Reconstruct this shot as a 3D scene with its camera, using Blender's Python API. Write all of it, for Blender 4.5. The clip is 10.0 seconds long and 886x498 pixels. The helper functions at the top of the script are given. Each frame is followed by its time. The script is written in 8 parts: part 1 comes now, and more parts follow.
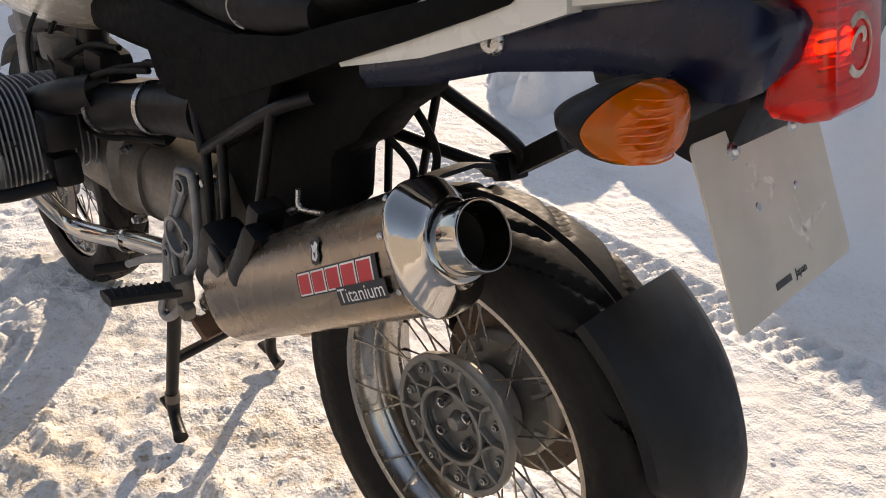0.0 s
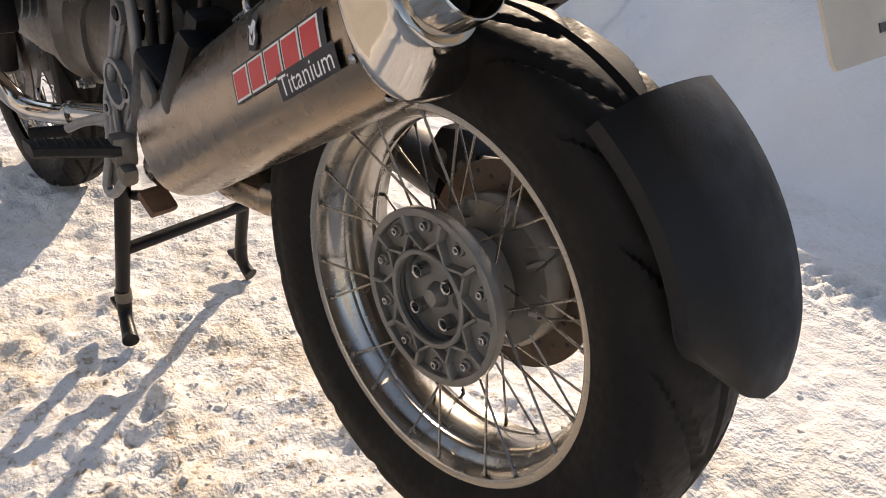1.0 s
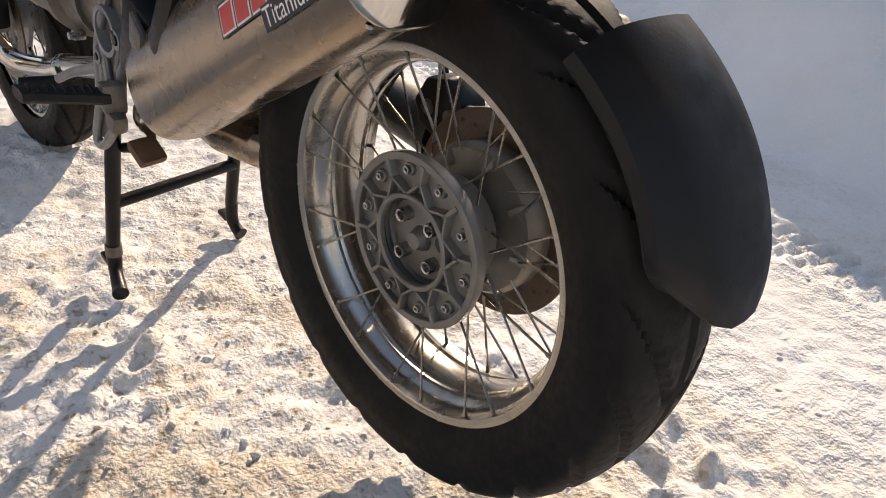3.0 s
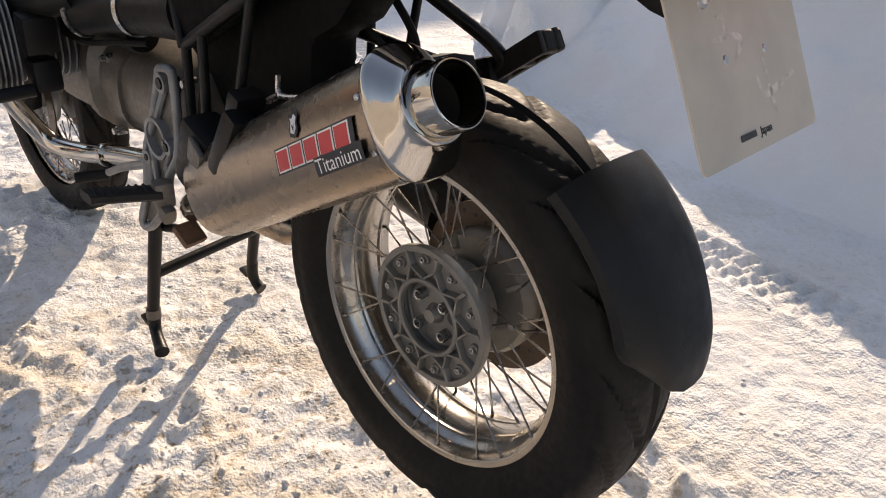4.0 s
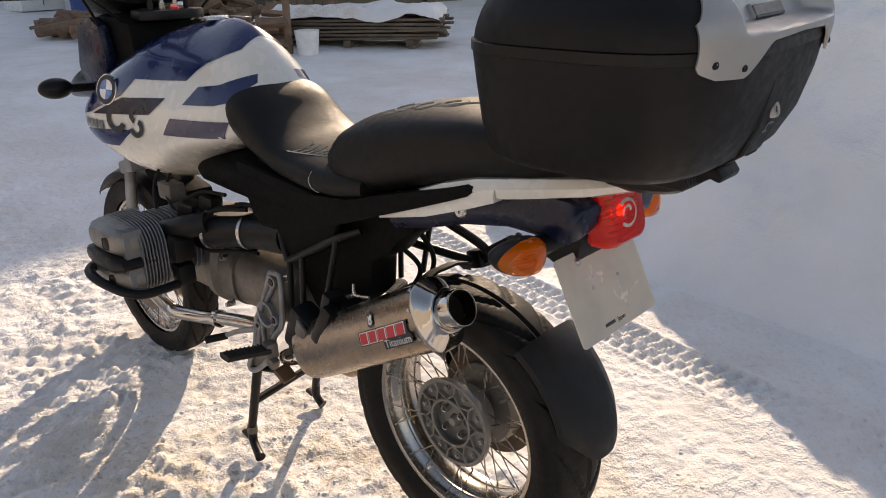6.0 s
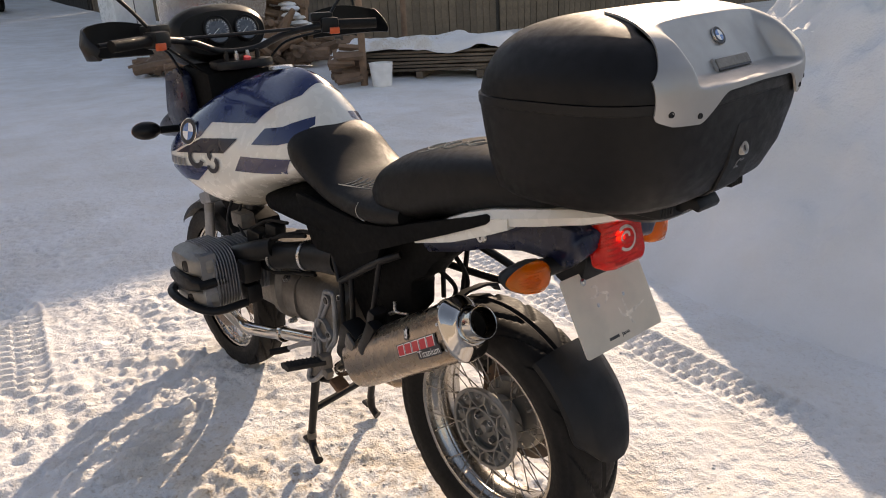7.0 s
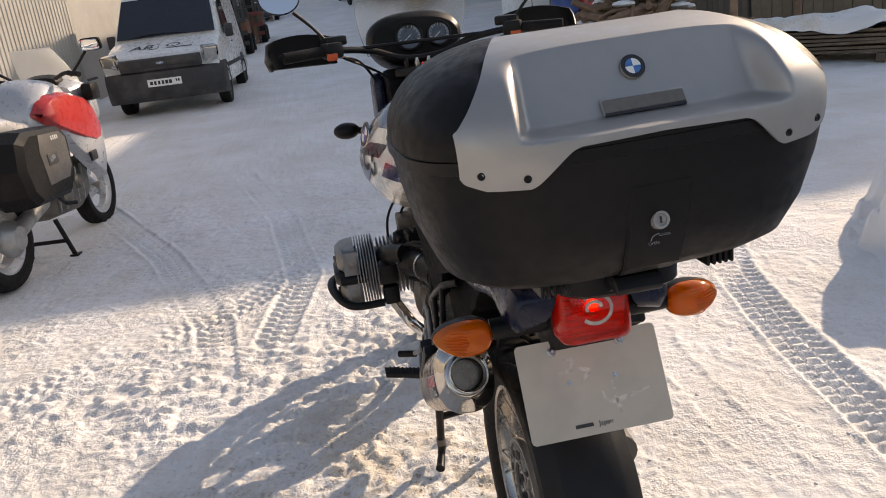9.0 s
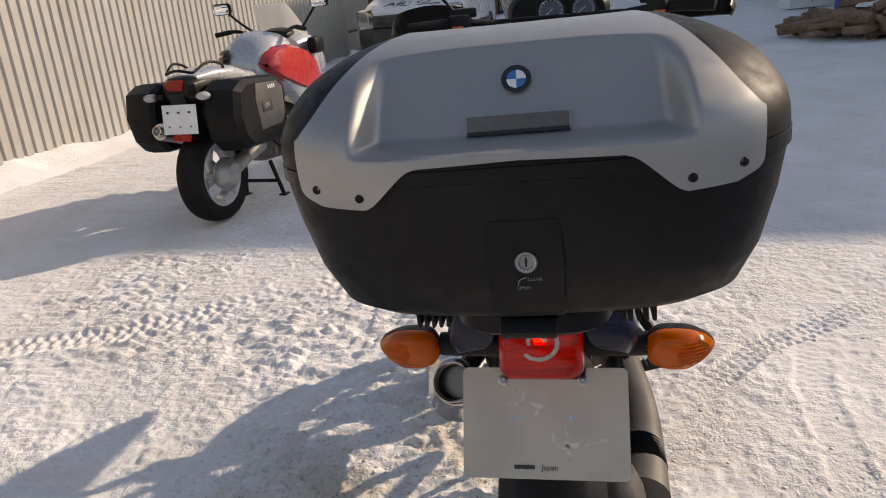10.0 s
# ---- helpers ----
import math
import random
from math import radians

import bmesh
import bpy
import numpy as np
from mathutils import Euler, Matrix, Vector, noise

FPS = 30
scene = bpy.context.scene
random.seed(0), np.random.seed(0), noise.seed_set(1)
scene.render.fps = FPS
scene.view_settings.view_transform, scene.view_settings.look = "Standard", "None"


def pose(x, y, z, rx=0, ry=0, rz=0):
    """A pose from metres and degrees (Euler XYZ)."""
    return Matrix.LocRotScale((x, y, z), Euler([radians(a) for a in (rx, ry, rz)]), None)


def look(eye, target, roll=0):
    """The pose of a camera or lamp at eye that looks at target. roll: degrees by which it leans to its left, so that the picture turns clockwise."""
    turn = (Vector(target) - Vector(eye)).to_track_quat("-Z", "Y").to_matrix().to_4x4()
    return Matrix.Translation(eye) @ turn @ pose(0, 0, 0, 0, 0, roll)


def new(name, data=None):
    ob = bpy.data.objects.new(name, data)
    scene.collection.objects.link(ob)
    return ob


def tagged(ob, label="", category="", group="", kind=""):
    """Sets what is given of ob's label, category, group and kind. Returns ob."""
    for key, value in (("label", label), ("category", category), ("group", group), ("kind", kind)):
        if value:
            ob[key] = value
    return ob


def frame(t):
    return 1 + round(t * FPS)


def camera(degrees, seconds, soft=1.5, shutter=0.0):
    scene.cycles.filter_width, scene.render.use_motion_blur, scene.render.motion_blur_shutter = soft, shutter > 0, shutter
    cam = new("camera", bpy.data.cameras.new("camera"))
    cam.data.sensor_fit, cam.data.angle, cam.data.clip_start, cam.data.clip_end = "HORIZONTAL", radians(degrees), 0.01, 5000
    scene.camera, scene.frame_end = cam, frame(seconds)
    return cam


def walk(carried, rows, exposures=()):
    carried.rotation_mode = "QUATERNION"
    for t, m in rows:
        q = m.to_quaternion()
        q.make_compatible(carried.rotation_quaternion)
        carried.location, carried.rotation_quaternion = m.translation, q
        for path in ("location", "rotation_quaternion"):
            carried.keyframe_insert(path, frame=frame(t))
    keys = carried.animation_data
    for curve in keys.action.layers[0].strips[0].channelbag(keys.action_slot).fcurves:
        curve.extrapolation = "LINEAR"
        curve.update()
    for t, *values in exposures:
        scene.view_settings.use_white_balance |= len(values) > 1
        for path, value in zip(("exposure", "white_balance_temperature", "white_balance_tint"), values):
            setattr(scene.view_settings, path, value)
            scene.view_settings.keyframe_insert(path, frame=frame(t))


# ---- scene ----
cam = camera(61.6, 10.0, soft=1.0)
PATH = [
    (0, (-0.648, -0.558, 1.058), (0.627, 0.705, 0.173), 1.6),
    (0.5, (-0.574, -0.512, 0.932), (0.682, 0.751, 0.022), 2.5),
    (1, (-0.555, -0.518, 0.829), (0.693, 0.737, -0.103), 3.6),
    (1.5, (-0.546, -0.537, 0.787), (0.697, 0.701, -0.175), 4.2),
    (2, (-0.541, -0.541, 0.779), (0.696, 0.691, -0.196), 4.7),
    (3.5, (-0.613, -0.575, 0.844), (0.639, 0.648, -0.122), 4.3),
    (4, (-0.682, -0.613, 0.967), (0.597, 0.598, 0.019), 3.0),
    (4.5, (-0.745, -0.678, 1.104), (0.546, 0.547, 0.192), 1.6),
    (5, (-0.847, -0.765, 1.204), (0.475, 0.478, 0.365), 0.6),
    (5.5, (-0.97, -0.878, 1.292), (0.368, 0.389, 0.513), -0.4),
    (6.8, (-1.157, -1.119, 1.425), (0.097, 0.281, 0.741), -2.7),
    (7, (-1.123, -1.17, 1.426), (0.08, 0.28, 0.756), -3.3),
    (7.5, (-0.966, -1.283, 1.427), (0.058, 0.311, 0.786), -5.6),
    (8, (-0.811, -1.339, 1.421), (0.044, 0.365, 0.817), -6.6),
    (8.5, (-0.618, -1.351, 1.432), (0.004, 0.446, 0.812), -7.0),
    (9, (-0.368, -1.37, 1.423), (-0.1, 0.511, 0.796), -6.9),
    (9.5, (-0.139, -1.367, 1.4), (-0.209, 0.518, 0.734), -5.1),
    (10, (0.063, -1.283, 1.416), (-0.31, 0.57, 0.762), -5.3),
]
walk(cam, [(t, look(eye, target, roll)) for t, eye, target, roll in PATH], [(0, 0.70, 8600, 18), (1, 0.78, 8500, 18), (2, 0.77, 8400, 18), (3.4, 0.68, 8400, 18), (4.5, 0.67, 8650, 19), (8.4, 0.65, 8950, 20), (9.5, 0.39, 8350, 18), (10, 0.27, 8250, 18)])

# ---- world, sun ----
SUN_TO = Vector((0.843, 0.537, 0.488)).normalized()
world = bpy.data.worlds.new("sky")
scene.world = world
world.use_nodes = True
wn = world.node_tree.nodes
sky = wn.new("ShaderNodeTexSky")
sky.sky_type = "NISHITA"
sky.sun_disc = False
sky.sun_elevation = math.asin(SUN_TO.z)
sky.sun_rotation = math.atan2(SUN_TO.x, SUN_TO.y)
sky.dust_density = 0.6
wn["Background"].inputs["Strength"].default_value = 0.15
world.node_tree.links.new(sky.outputs[0], wn["Background"].inputs["Color"])
sun = new("sun", bpy.data.lights.new("sun", "SUN"))
sun.data.energy = 3.25
sun.data.angle = radians(0.6)
sun.data.color = (1.0, 0.935, 0.84)
sun.matrix_world = look(SUN_TO * 60, (0, 0, 0))


# ---- materials ----
def mat(name, base, rough=0.5, metal=0.0, var=0.12, scale=8.0, bump=0.0, bscale=60.0, coat=0.0,
        tint=None, tint_scale=3.0, tint_amt=0.0, rvar=0.1, per=0.0, spec=0.5):
    """Principled surface with a broad and a fine variation, bump and an optional stain colour."""
    m = bpy.data.materials.new(name)
    m.use_nodes = True
    nt = m.node_tree
    n, l = nt.nodes, nt.links
    p = n["Principled BSDF"]
    p.inputs["Metallic"].default_value = metal
    p.inputs["Specular IOR Level"].default_value = spec
    p.inputs["Coat Weight"].default_value = coat
    p.inputs["Coat Roughness"].default_value = 0.06
    co = n.new("ShaderNodeTexCoord")

    def tex(s, detail=4):
        t = n.new("ShaderNodeTexNoise")
        t.inputs["Scale"].default_value = s
        t.inputs["Detail"].default_value = detail
        l.new(co.outputs["Object"], t.inputs["Vector"])
        return t.outputs["Fac"]

    def rng(src, a, b, lo=0.3, hi=0.7):
        r = n.new("ShaderNodeMapRange")
        r.inputs[1].default_value, r.inputs[2].default_value = lo, hi
        r.inputs[3].default_value, r.inputs[4].default_value = a, b
        l.new(src, r.inputs[0])
        return r.outputs[0]

    def mix(fac, a, b):
        x = n.new("ShaderNodeMix")
        x.data_type = "RGBA"
        for sock, v in ((x.inputs[0], fac), (x.inputs[6], a), (x.inputs[7], b)):
            if hasattr(v, "links"):
                l.new(v, sock)
            else:
                sock.default_value = v
        return x.outputs[2]

    broad, fine = tex(scale), tex(scale * 7, 6)
    dark = tuple(c * (1 - var) for c in base) + (1,)
    light = tuple(min(1, c * (1 + var)) for c in base) + (1,)
    col = mix(rng(broad, 0, 1), dark, light)
    col = mix(rng(fine, 0, 0.35), col, dark)
    if tint:
        col = mix(rng(tex(tint_scale, 6), 0, tint_amt, 0.48, 0.66), col, tuple(tint) + (1,))
    if per:
        oi = n.new("ShaderNodeObjectInfo")
        col = mix(rng(oi.outputs["Random"], 0, per, 0, 1), col, tuple(c * 0.45 for c in base) + (1,))
    l.new(col, p.inputs["Base Color"])
    l.new(rng(fine, max(0.02, rough - rvar), min(1, rough + rvar)), p.inputs["Roughness"])
    if bump:
        b = n.new("ShaderNodeBump")
        b.inputs["Strength"].default_value = bump
        b.inputs["Distance"].default_value = 0.01
        l.new(tex(bscale, 6), b.inputs["Height"])
        l.new(b.outputs[0], p.inputs["Normal"])
    return m


def clear(name, color, rough=0.02, ior=1.45, trans=1.0):
    m = bpy.data.materials.new(name)
    m.use_nodes = True
    p = m.node_tree.nodes["Principled BSDF"]
    p.inputs["Base Color"].default_value = (*color, 1)
    p.inputs["Roughness"].default_value = rough
    p.inputs["Transmission Weight"].default_value = trans
    p.inputs["IOR"].default_value = ior
    return m


def brushed(name, base, rough, stretch, aniso, lean):
    """Brushed metal: fine streaks along the y axis, leaned about x."""
    m = mat(name, base, rough, 1.0, 0.05, 5.0, rvar=0.03)
    nt = m.node_tree
    n, l = nt.nodes, nt.links
    co, vr, mp, t, b = n.new("ShaderNodeTexCoord"), n.new("ShaderNodeVectorRotate"), n.new("ShaderNodeMapping"), n.new("ShaderNodeTexNoise"), n.new("ShaderNodeBump")
    vr.rotation_type = "X_AXIS"
    vr.inputs["Angle"].default_value = -lean
    mp.inputs["Scale"].default_value = stretch
    t.inputs["Scale"].default_value, t.inputs["Detail"].default_value = 3.0, 4
    b.inputs["Strength"].default_value, b.inputs["Distance"].default_value = 0.035, 0.002
    l.new(co.outputs["Object"], vr.inputs["Vector"])
    l.new(vr.outputs[0], mp.inputs[0])
    l.new(mp.outputs[0], t.inputs["Vector"])
    l.new(t.outputs["Fac"], b.inputs["Height"])
    l.new(b.outputs[0], n["Principled BSDF"].inputs["Normal"])
    n["Principled BSDF"].inputs["Anisotropic"].default_value = aniso
    return m


def snow_material(name, dirt=0.5, bump=0.7):
    """Trodden snow: white, with grey-brown dirt in patches, grit and a granular relief."""
    m = bpy.data.materials.new(name)
    m.use_nodes = True
    nt = m.node_tree
    n, l = nt.nodes, nt.links
    p = n["Principled BSDF"]
    p.inputs["Roughness"].default_value = 0.75
    p.inputs["Specular IOR Level"].default_value = 0.35
    co = n.new("ShaderNodeTexCoord")

    def tex(s, d=6, r=0.55):
        t = n.new("ShaderNodeTexNoise")
        t.inputs["Scale"].default_value, t.inputs["Detail"].default_value, t.inputs["Roughness"].default_value = s, d, r
        l.new(co.outputs["Object"], t.inputs["Vector"])
        return t.outputs["Fac"]

    def ramp(src, *stops):
        r = n.new("ShaderNodeValToRGB")
        while len(r.color_ramp.elements) < len(stops):
            r.color_ramp.elements.new(0.5)
        for e, (pos, c) in zip(r.color_ramp.elements, stops):
            e.position, e.color = pos, (*c, 1)
        l.new(src, r.inputs[0])
        return r.outputs[0]

    def mul(a, b, f=1.0):
        x = n.new("ShaderNodeMix")
        x.data_type, x.blend_type = "RGBA", "MULTIPLY"
        x.inputs[0].default_value = f
        l.new(a, x.inputs[6])
        l.new(b, x.inputs[7])
        return x.outputs[2]

    col = ramp(tex(1.1, 8), (0.36, (0.835, 0.832, 0.828)), (0.62, (0.745, 0.732, 0.708)))
    # trampled earth and straw worked into the snow round the stand
    mp = n.new("ShaderNodeMapping")
    mp.inputs["Location"].default_value = (0.32, -0.10, 0.0)
    mp.inputs["Scale"].default_value = (0.9, 0.75, 0.2)
    gr = n.new("ShaderNodeTexGradient")
    gr.gradient_type = "SPHERICAL"
    l.new(co.outputs["Object"], mp.inputs[0])
    l.new(mp.outputs[0], gr.inputs[0])
    area = n.new("ShaderNodeMapRange")
    area.inputs["From Max"].default_value = 0.6
    area.inputs["To Max"].default_value = 0.85
    area.inputs["To Min"].default_value = 0.20 if dirt > 0.5 else 0.0
    l.new(gr.outputs["Fac"], area.inputs["Value"])
    stain = ramp(tex(3.1, 10, 0.72), (0.47, (1, 1, 1)), (0.56, (0.86, 0.77, 0.65)), (0.70, (0.64, 0.52, 0.38)))
    fleck = ramp(tex(52, 6, 0.75), (0.36, (0.46, 0.33, 0.20)), (0.47, (1, 1, 1)))
    fine = ramp(tex(130, 4, 0.7), (0.30, (0.70, 0.62, 0.52)), (0.44, (1, 1, 1)))

    def mulf(a, b, f):
        x = n.new("ShaderNodeMix")
        x.data_type, x.blend_type = "RGBA", "MULTIPLY"
        l.new(f, x.inputs[0])
        l.new(a, x.inputs[6])
        l.new(b, x.inputs[7])
        return x.outputs[2]
    fac = area.outputs[0]
    col = mulf(col, stain, fac)
    col = mulf(col, fleck, fac)
    col = mul(col, fine, 0.35 * dirt)
    l.new(col, p.inputs["Base Color"])

    def mad(a, k, c):
        x = n.new("ShaderNodeMath")
        x.operation = "MULTIPLY_ADD"
        x.inputs[1].default_value = k
        l.new(a, x.inputs[0])
        l.new(c, x.inputs[2])
        return x.outputs[0]
    cell = n.new("ShaderNodeTexVoronoi")
    cell.inputs["Scale"].default_value = 150.0
    l.new(co.outputs["Object"], cell.inputs["Vector"])
    hgt = mad(tex(75, 3, 0.6), 0.55, tex(26, 4, 0.6))
    hgt = mad(cell.outputs["Distance"], -0.16, hgt)
    b = n.new("ShaderNodeBump")
    rough = ramp(tex(2.6, 5, 0.6), (0.40, (0.30, 0.30, 0.30)), (0.62, (1, 1, 1)))
    prod = n.new("ShaderNodeMath")
    prod.operation = "MULTIPLY"
    l.new(hgt, prod.inputs[0])
    l.new(rough, prod.inputs[1])
    b.inputs["Strength"].default_value, b.inputs["Distance"].default_value = bump, 0.024
    l.new(prod.outputs[0], b.inputs["Height"])
    l.new(b.outputs[0], p.inputs["Normal"])
    return m


SNOW = snow_material("trodden_snow", 0.75, 0.62)
SNOW_CLEAN = snow_material("piled_snow", 0.25, 0.5)
RUBBER = mat("tyre_rubber", (0.013, 0.012, 0.0112), 0.6, var=0.25, scale=14, bump=0.05, bscale=220, tint=(0.03, 0.027, 0.024), tint_scale=9, tint_amt=0.22, spec=0.14)
BLACK_PLASTIC = mat("black_plastic", (0.0095, 0.0092, 0.009), 0.42, var=0.2, scale=10, bump=0.05, bscale=500, tint=(0.02, 0.018, 0.016), tint_scale=5, tint_amt=0.2, spec=0.2)
GRAIN_PLASTIC = mat("grained_plastic", (0.0065, 0.006, 0.0058), 0.52, var=0.15, scale=8, bump=0.12, bscale=900, tint=(0.035, 0.032, 0.028), tint_scale=3.5, tint_amt=0.15, spec=0.2)
# blacker and duller than black_plastic; for parts round seat, tank and steering head
INNER_BLACK = mat("sooty_black", (0.005, 0.0048, 0.0046), 0.7, var=0.2, scale=10, spec=0.1)
PALE_CHALK = mat("rubbed_chalk", (0.68, 0.62, 0.53), 0.8, var=0.3, scale=90)
FLAP = mat("flap_rubber", (0.0075, 0.0075, 0.0076), 0.5, var=0.15, scale=5, bump=0.05, bscale=300, tint=(0.03, 0.029, 0.028), tint_scale=6, tint_amt=0.3, spec=0.3)
BLACK_METAL = mat("black_painted_steel", (0.007, 0.007, 0.0075), 0.38, var=0.2, scale=20, bump=0.05, bscale=250, tint=(0.05, 0.035, 0.028), tint_scale=16, tint_amt=0.25, spec=0.25)
SEAT = mat("black_vinyl", (0.012, 0.0112, 0.0105), 0.47, var=0.15, scale=9, bump=0.1, bscale=420, tint=(0.035, 0.032, 0.028), tint_scale=4, tint_amt=0.0, spec=0.16)
TITAN = brushed("brushed_titanium", (0.325, 0.255, 0.195), 0.27, (260, 3, 260), 0.0, math.atan2(0.489, -0.872))
PEG_RUBBER = mat("dusty_peg_rubber", (0.028, 0.026, 0.024), 0.6, var=0.2, scale=30, bump=0.1, bscale=300, spec=0.2)
CHROME = mat("chrome", (0.54, 0.505, 0.46), 0.10, 1.0, 0.05, 12, rvar=0.04)
ALU = mat("cast_aluminium", (0.46, 0.45, 0.43), 0.42, 0.6, 0.15, 18, bump=0.12, bscale=240, tint=(0.16, 0.14, 0.11), tint_scale=11, tint_amt=0.55)
ALU_GREY = mat("grey_painted_aluminium", (0.27, 0.275, 0.285), 0.45, 0.55, 0.15, 16, bump=0.08, bscale=260, tint=(0.13, 0.115, 0.095), tint_scale=12, tint_amt=0.6)
ENGINE_ALU = mat("dull_engine_casting", (0.19, 0.168, 0.145), 0.5, 0.6, 0.25, 14, bump=0.12, bscale=220, tint=(0.10, 0.085, 0.07), tint_scale=8, tint_amt=0.5)
RIM_ALU = mat("satin_rim", (0.43, 0.405, 0.37), 0.25, 1.0, 0.05, 9, tint=(0.34, 0.31, 0.275), tint_scale=7, tint_amt=0.35, rvar=0.04)
STEEL = mat("steel", (0.5, 0.5, 0.5), 0.3, 1.0, 0.15, 30, tint=(0.25, 0.2, 0.15), tint_scale=20, tint_amt=0.3)
SPOKE_STEEL = mat("spoke_steel", (0.27, 0.25, 0.23), 0.28, 1.0, 0.04, 5)
HUB_GREY = mat("hub_casting", (0.235, 0.222, 0.202), 0.45, 0.5, 0.12, 16, bump=0.08, bscale=260, tint=(0.13, 0.115, 0.095), tint_scale=12, tint_amt=0.5)
DRIVE_CAST = mat("dark_drive_casting", (0.115, 0.108, 0.10), 0.5, 0.4, 0.2, 16, bump=0.1, bscale=240, tint=(0.06, 0.05, 0.04), tint_scale=10, tint_amt=0.5)
DISC = mat("brake_disc_steel", (0.125, 0.095, 0.075), 0.45, 0.8, 0.2, 30, tint=(0.2, 0.1, 0.05), tint_scale=10, tint_amt=0.5)
WHITE_PAINT = mat("white_paint", (0.70, 0.675, 0.61), 0.25, var=0.03, scale=4, coat=0.5, tint=(0.6, 0.56, 0.5), tint_scale=6, tint_amt=0.15)
BLUE_PAINT = mat("blue_paint", (0.007, 0.017, 0.078), 0.22, var=0.1, scale=4, coat=0.6, tint=(0.03, 0.034, 0.06), tint_scale=7, tint_amt=0.12)
NAVY = mat("navy_panel", (0.005, 0.008, 0.026), 0.3, var=0.2, scale=5, coat=0.12, tint=(0.02, 0.02, 0.025), tint_scale=7, tint_amt=0.2, spec=0.3)
SILVER = mat("silver_paint", (0.36, 0.352, 0.338), 0.44, 0.55, 0.04, 5, bump=0.012, bscale=900, coat=0.04, tint=(0.36, 0.33, 0.29), tint_scale=5, tint_amt=0.3)
AMBER = clear("amber_lens", (1.0, 0.23, 0.006), 0.10, 1.4, 0.6)
RED_LENS = clear("red_lens", (0.92, 0.03, 0.015), 0.08, 1.4, 0.7)
BULB = mat("lit_bulb", (0.9, 0.15, 0.08), 0.4)
BULB.node_tree.nodes["Principled BSDF"].inputs["Emission Color"].default_value = (1.0, 0.10, 0.05, 1)
BULB.node_tree.nodes["Principled BSDF"].inputs["Emission Strength"].default_value = 3.15
GLASS = clear("clear_glass", (0.96, 0.98, 0.98), 0.02, 1.45)
MIRROR = mat("mirror_glass", (0.9, 0.92, 0.94), 0.02, 1.0, 0.01, 3, rvar=0.0)
PRINT_GREY = mat("grey_print", (0.05, 0.048, 0.045), 0.6)
PLATE = mat("plate_enamel", (0.60, 0.53, 0.43), 0.5, var=0.05, scale=7, bump=0.02, bscale=150, tint=(0.4, 0.37, 0.31), tint_scale=9, tint_amt=0.5)
INK = mat("dark_print", (0.02, 0.02, 0.025), 0.5)
RED_INK = mat("red_print", (0.62, 0.03, 0.035), 0.4, coat=0.2)
WHITE_INK = mat("white_print", (0.8, 0.8, 0.78), 0.45)
CHALK = mat("chalk_mark", (0.50, 0.47, 0.42), 0.8, var=0.3, scale=90)
BADGE_BLUE = mat("badge_blue", (0.03, 0.16, 0.42), 0.3, coat=0.5)
COPPERY = mat("rusty_steel", (0.16, 0.09, 0.055), 0.6, 0.4, 0.3, 30, bump=0.2, bscale=160)


# ---- mesh helpers ----
def part(name, bm, material, parent=None, label="", sharp=38, kind=""):
    """Links a bmesh as one mesh object under parent."""
    bmesh.ops.recalc_face_normals(bm, faces=bm.faces)
    me = bpy.data.meshes.new(name)
    bm.to_mesh(me)
    bm.free()
    me.shade_smooth()
    me.set_sharp_from_angle(angle=radians(sharp))
    for m in (material if isinstance(material, (list, tuple)) else (material,)):
        me.materials.append(m)
    ob = new(name, me)
    if parent:
        ob.parent = parent
    return tagged(ob, label, kind=kind)


def thing(name, label, category, at=(0, 0, 0), rz=0.0, group=""):
    ob = new(name)
    ob.matrix_basis = pose(*at, 0, 0, rz)
    ob.empty_display_size = 0.05
    return tagged(ob, label, category, group)


def again(ob, m, parent=None):
    """Another object on the same mesh, for alike pieces."""
    o = new(ob.name.split(".")[0], ob.data)
    o.parent = parent or ob.parent
    o.matrix_basis = m
    for key in ("label", "kind"):
        if key in ob:
            o[key] = ob[key]
    return o


def frame_of(d):
    d = Vector(d).normalized()
    a = d.cross(Vector((0, 0, 1)) if abs(d.z) < 0.95 else Vector((1, 0, 0))).normalized()
    return d, a, d.cross(a).normalized()


def ring_faces(bm, rings, caps=True, loop=False, closed=True):
    vs = [[bm.verts.new(p) for p in r] for r in rings]
    n = len(vs[0])
    pairs = list(zip(vs, vs[1:])) + ([(vs[-1], vs[0])] if loop else [])
    for a, b in pairs:
        for i in range(n if closed else n - 1):
            j = (i + 1) % n
            bm.faces.new((a[i], a[j], b[j], b[i]))
    if caps and not loop and closed:
        bm.faces.new(vs[0][::-1])
        bm.faces.new(vs[-1])
    return vs


def rod(bm, p0, p1, r0, r1=None, seg=14, caps=True):
    p0, p1 = Vector(p0), Vector(p1)
    d, a, b = frame_of(p1 - p0)
    r1 = r0 if r1 is None else r1
    cs = [(math.cos(2 * math.pi * i / seg), math.sin(2 * math.pi * i / seg)) for i in range(seg)]
    ring_faces(bm, [[p + (a * c + b * s) * r for c, s in cs] for p, r in ((p0, r0), (p1, r1))], caps)


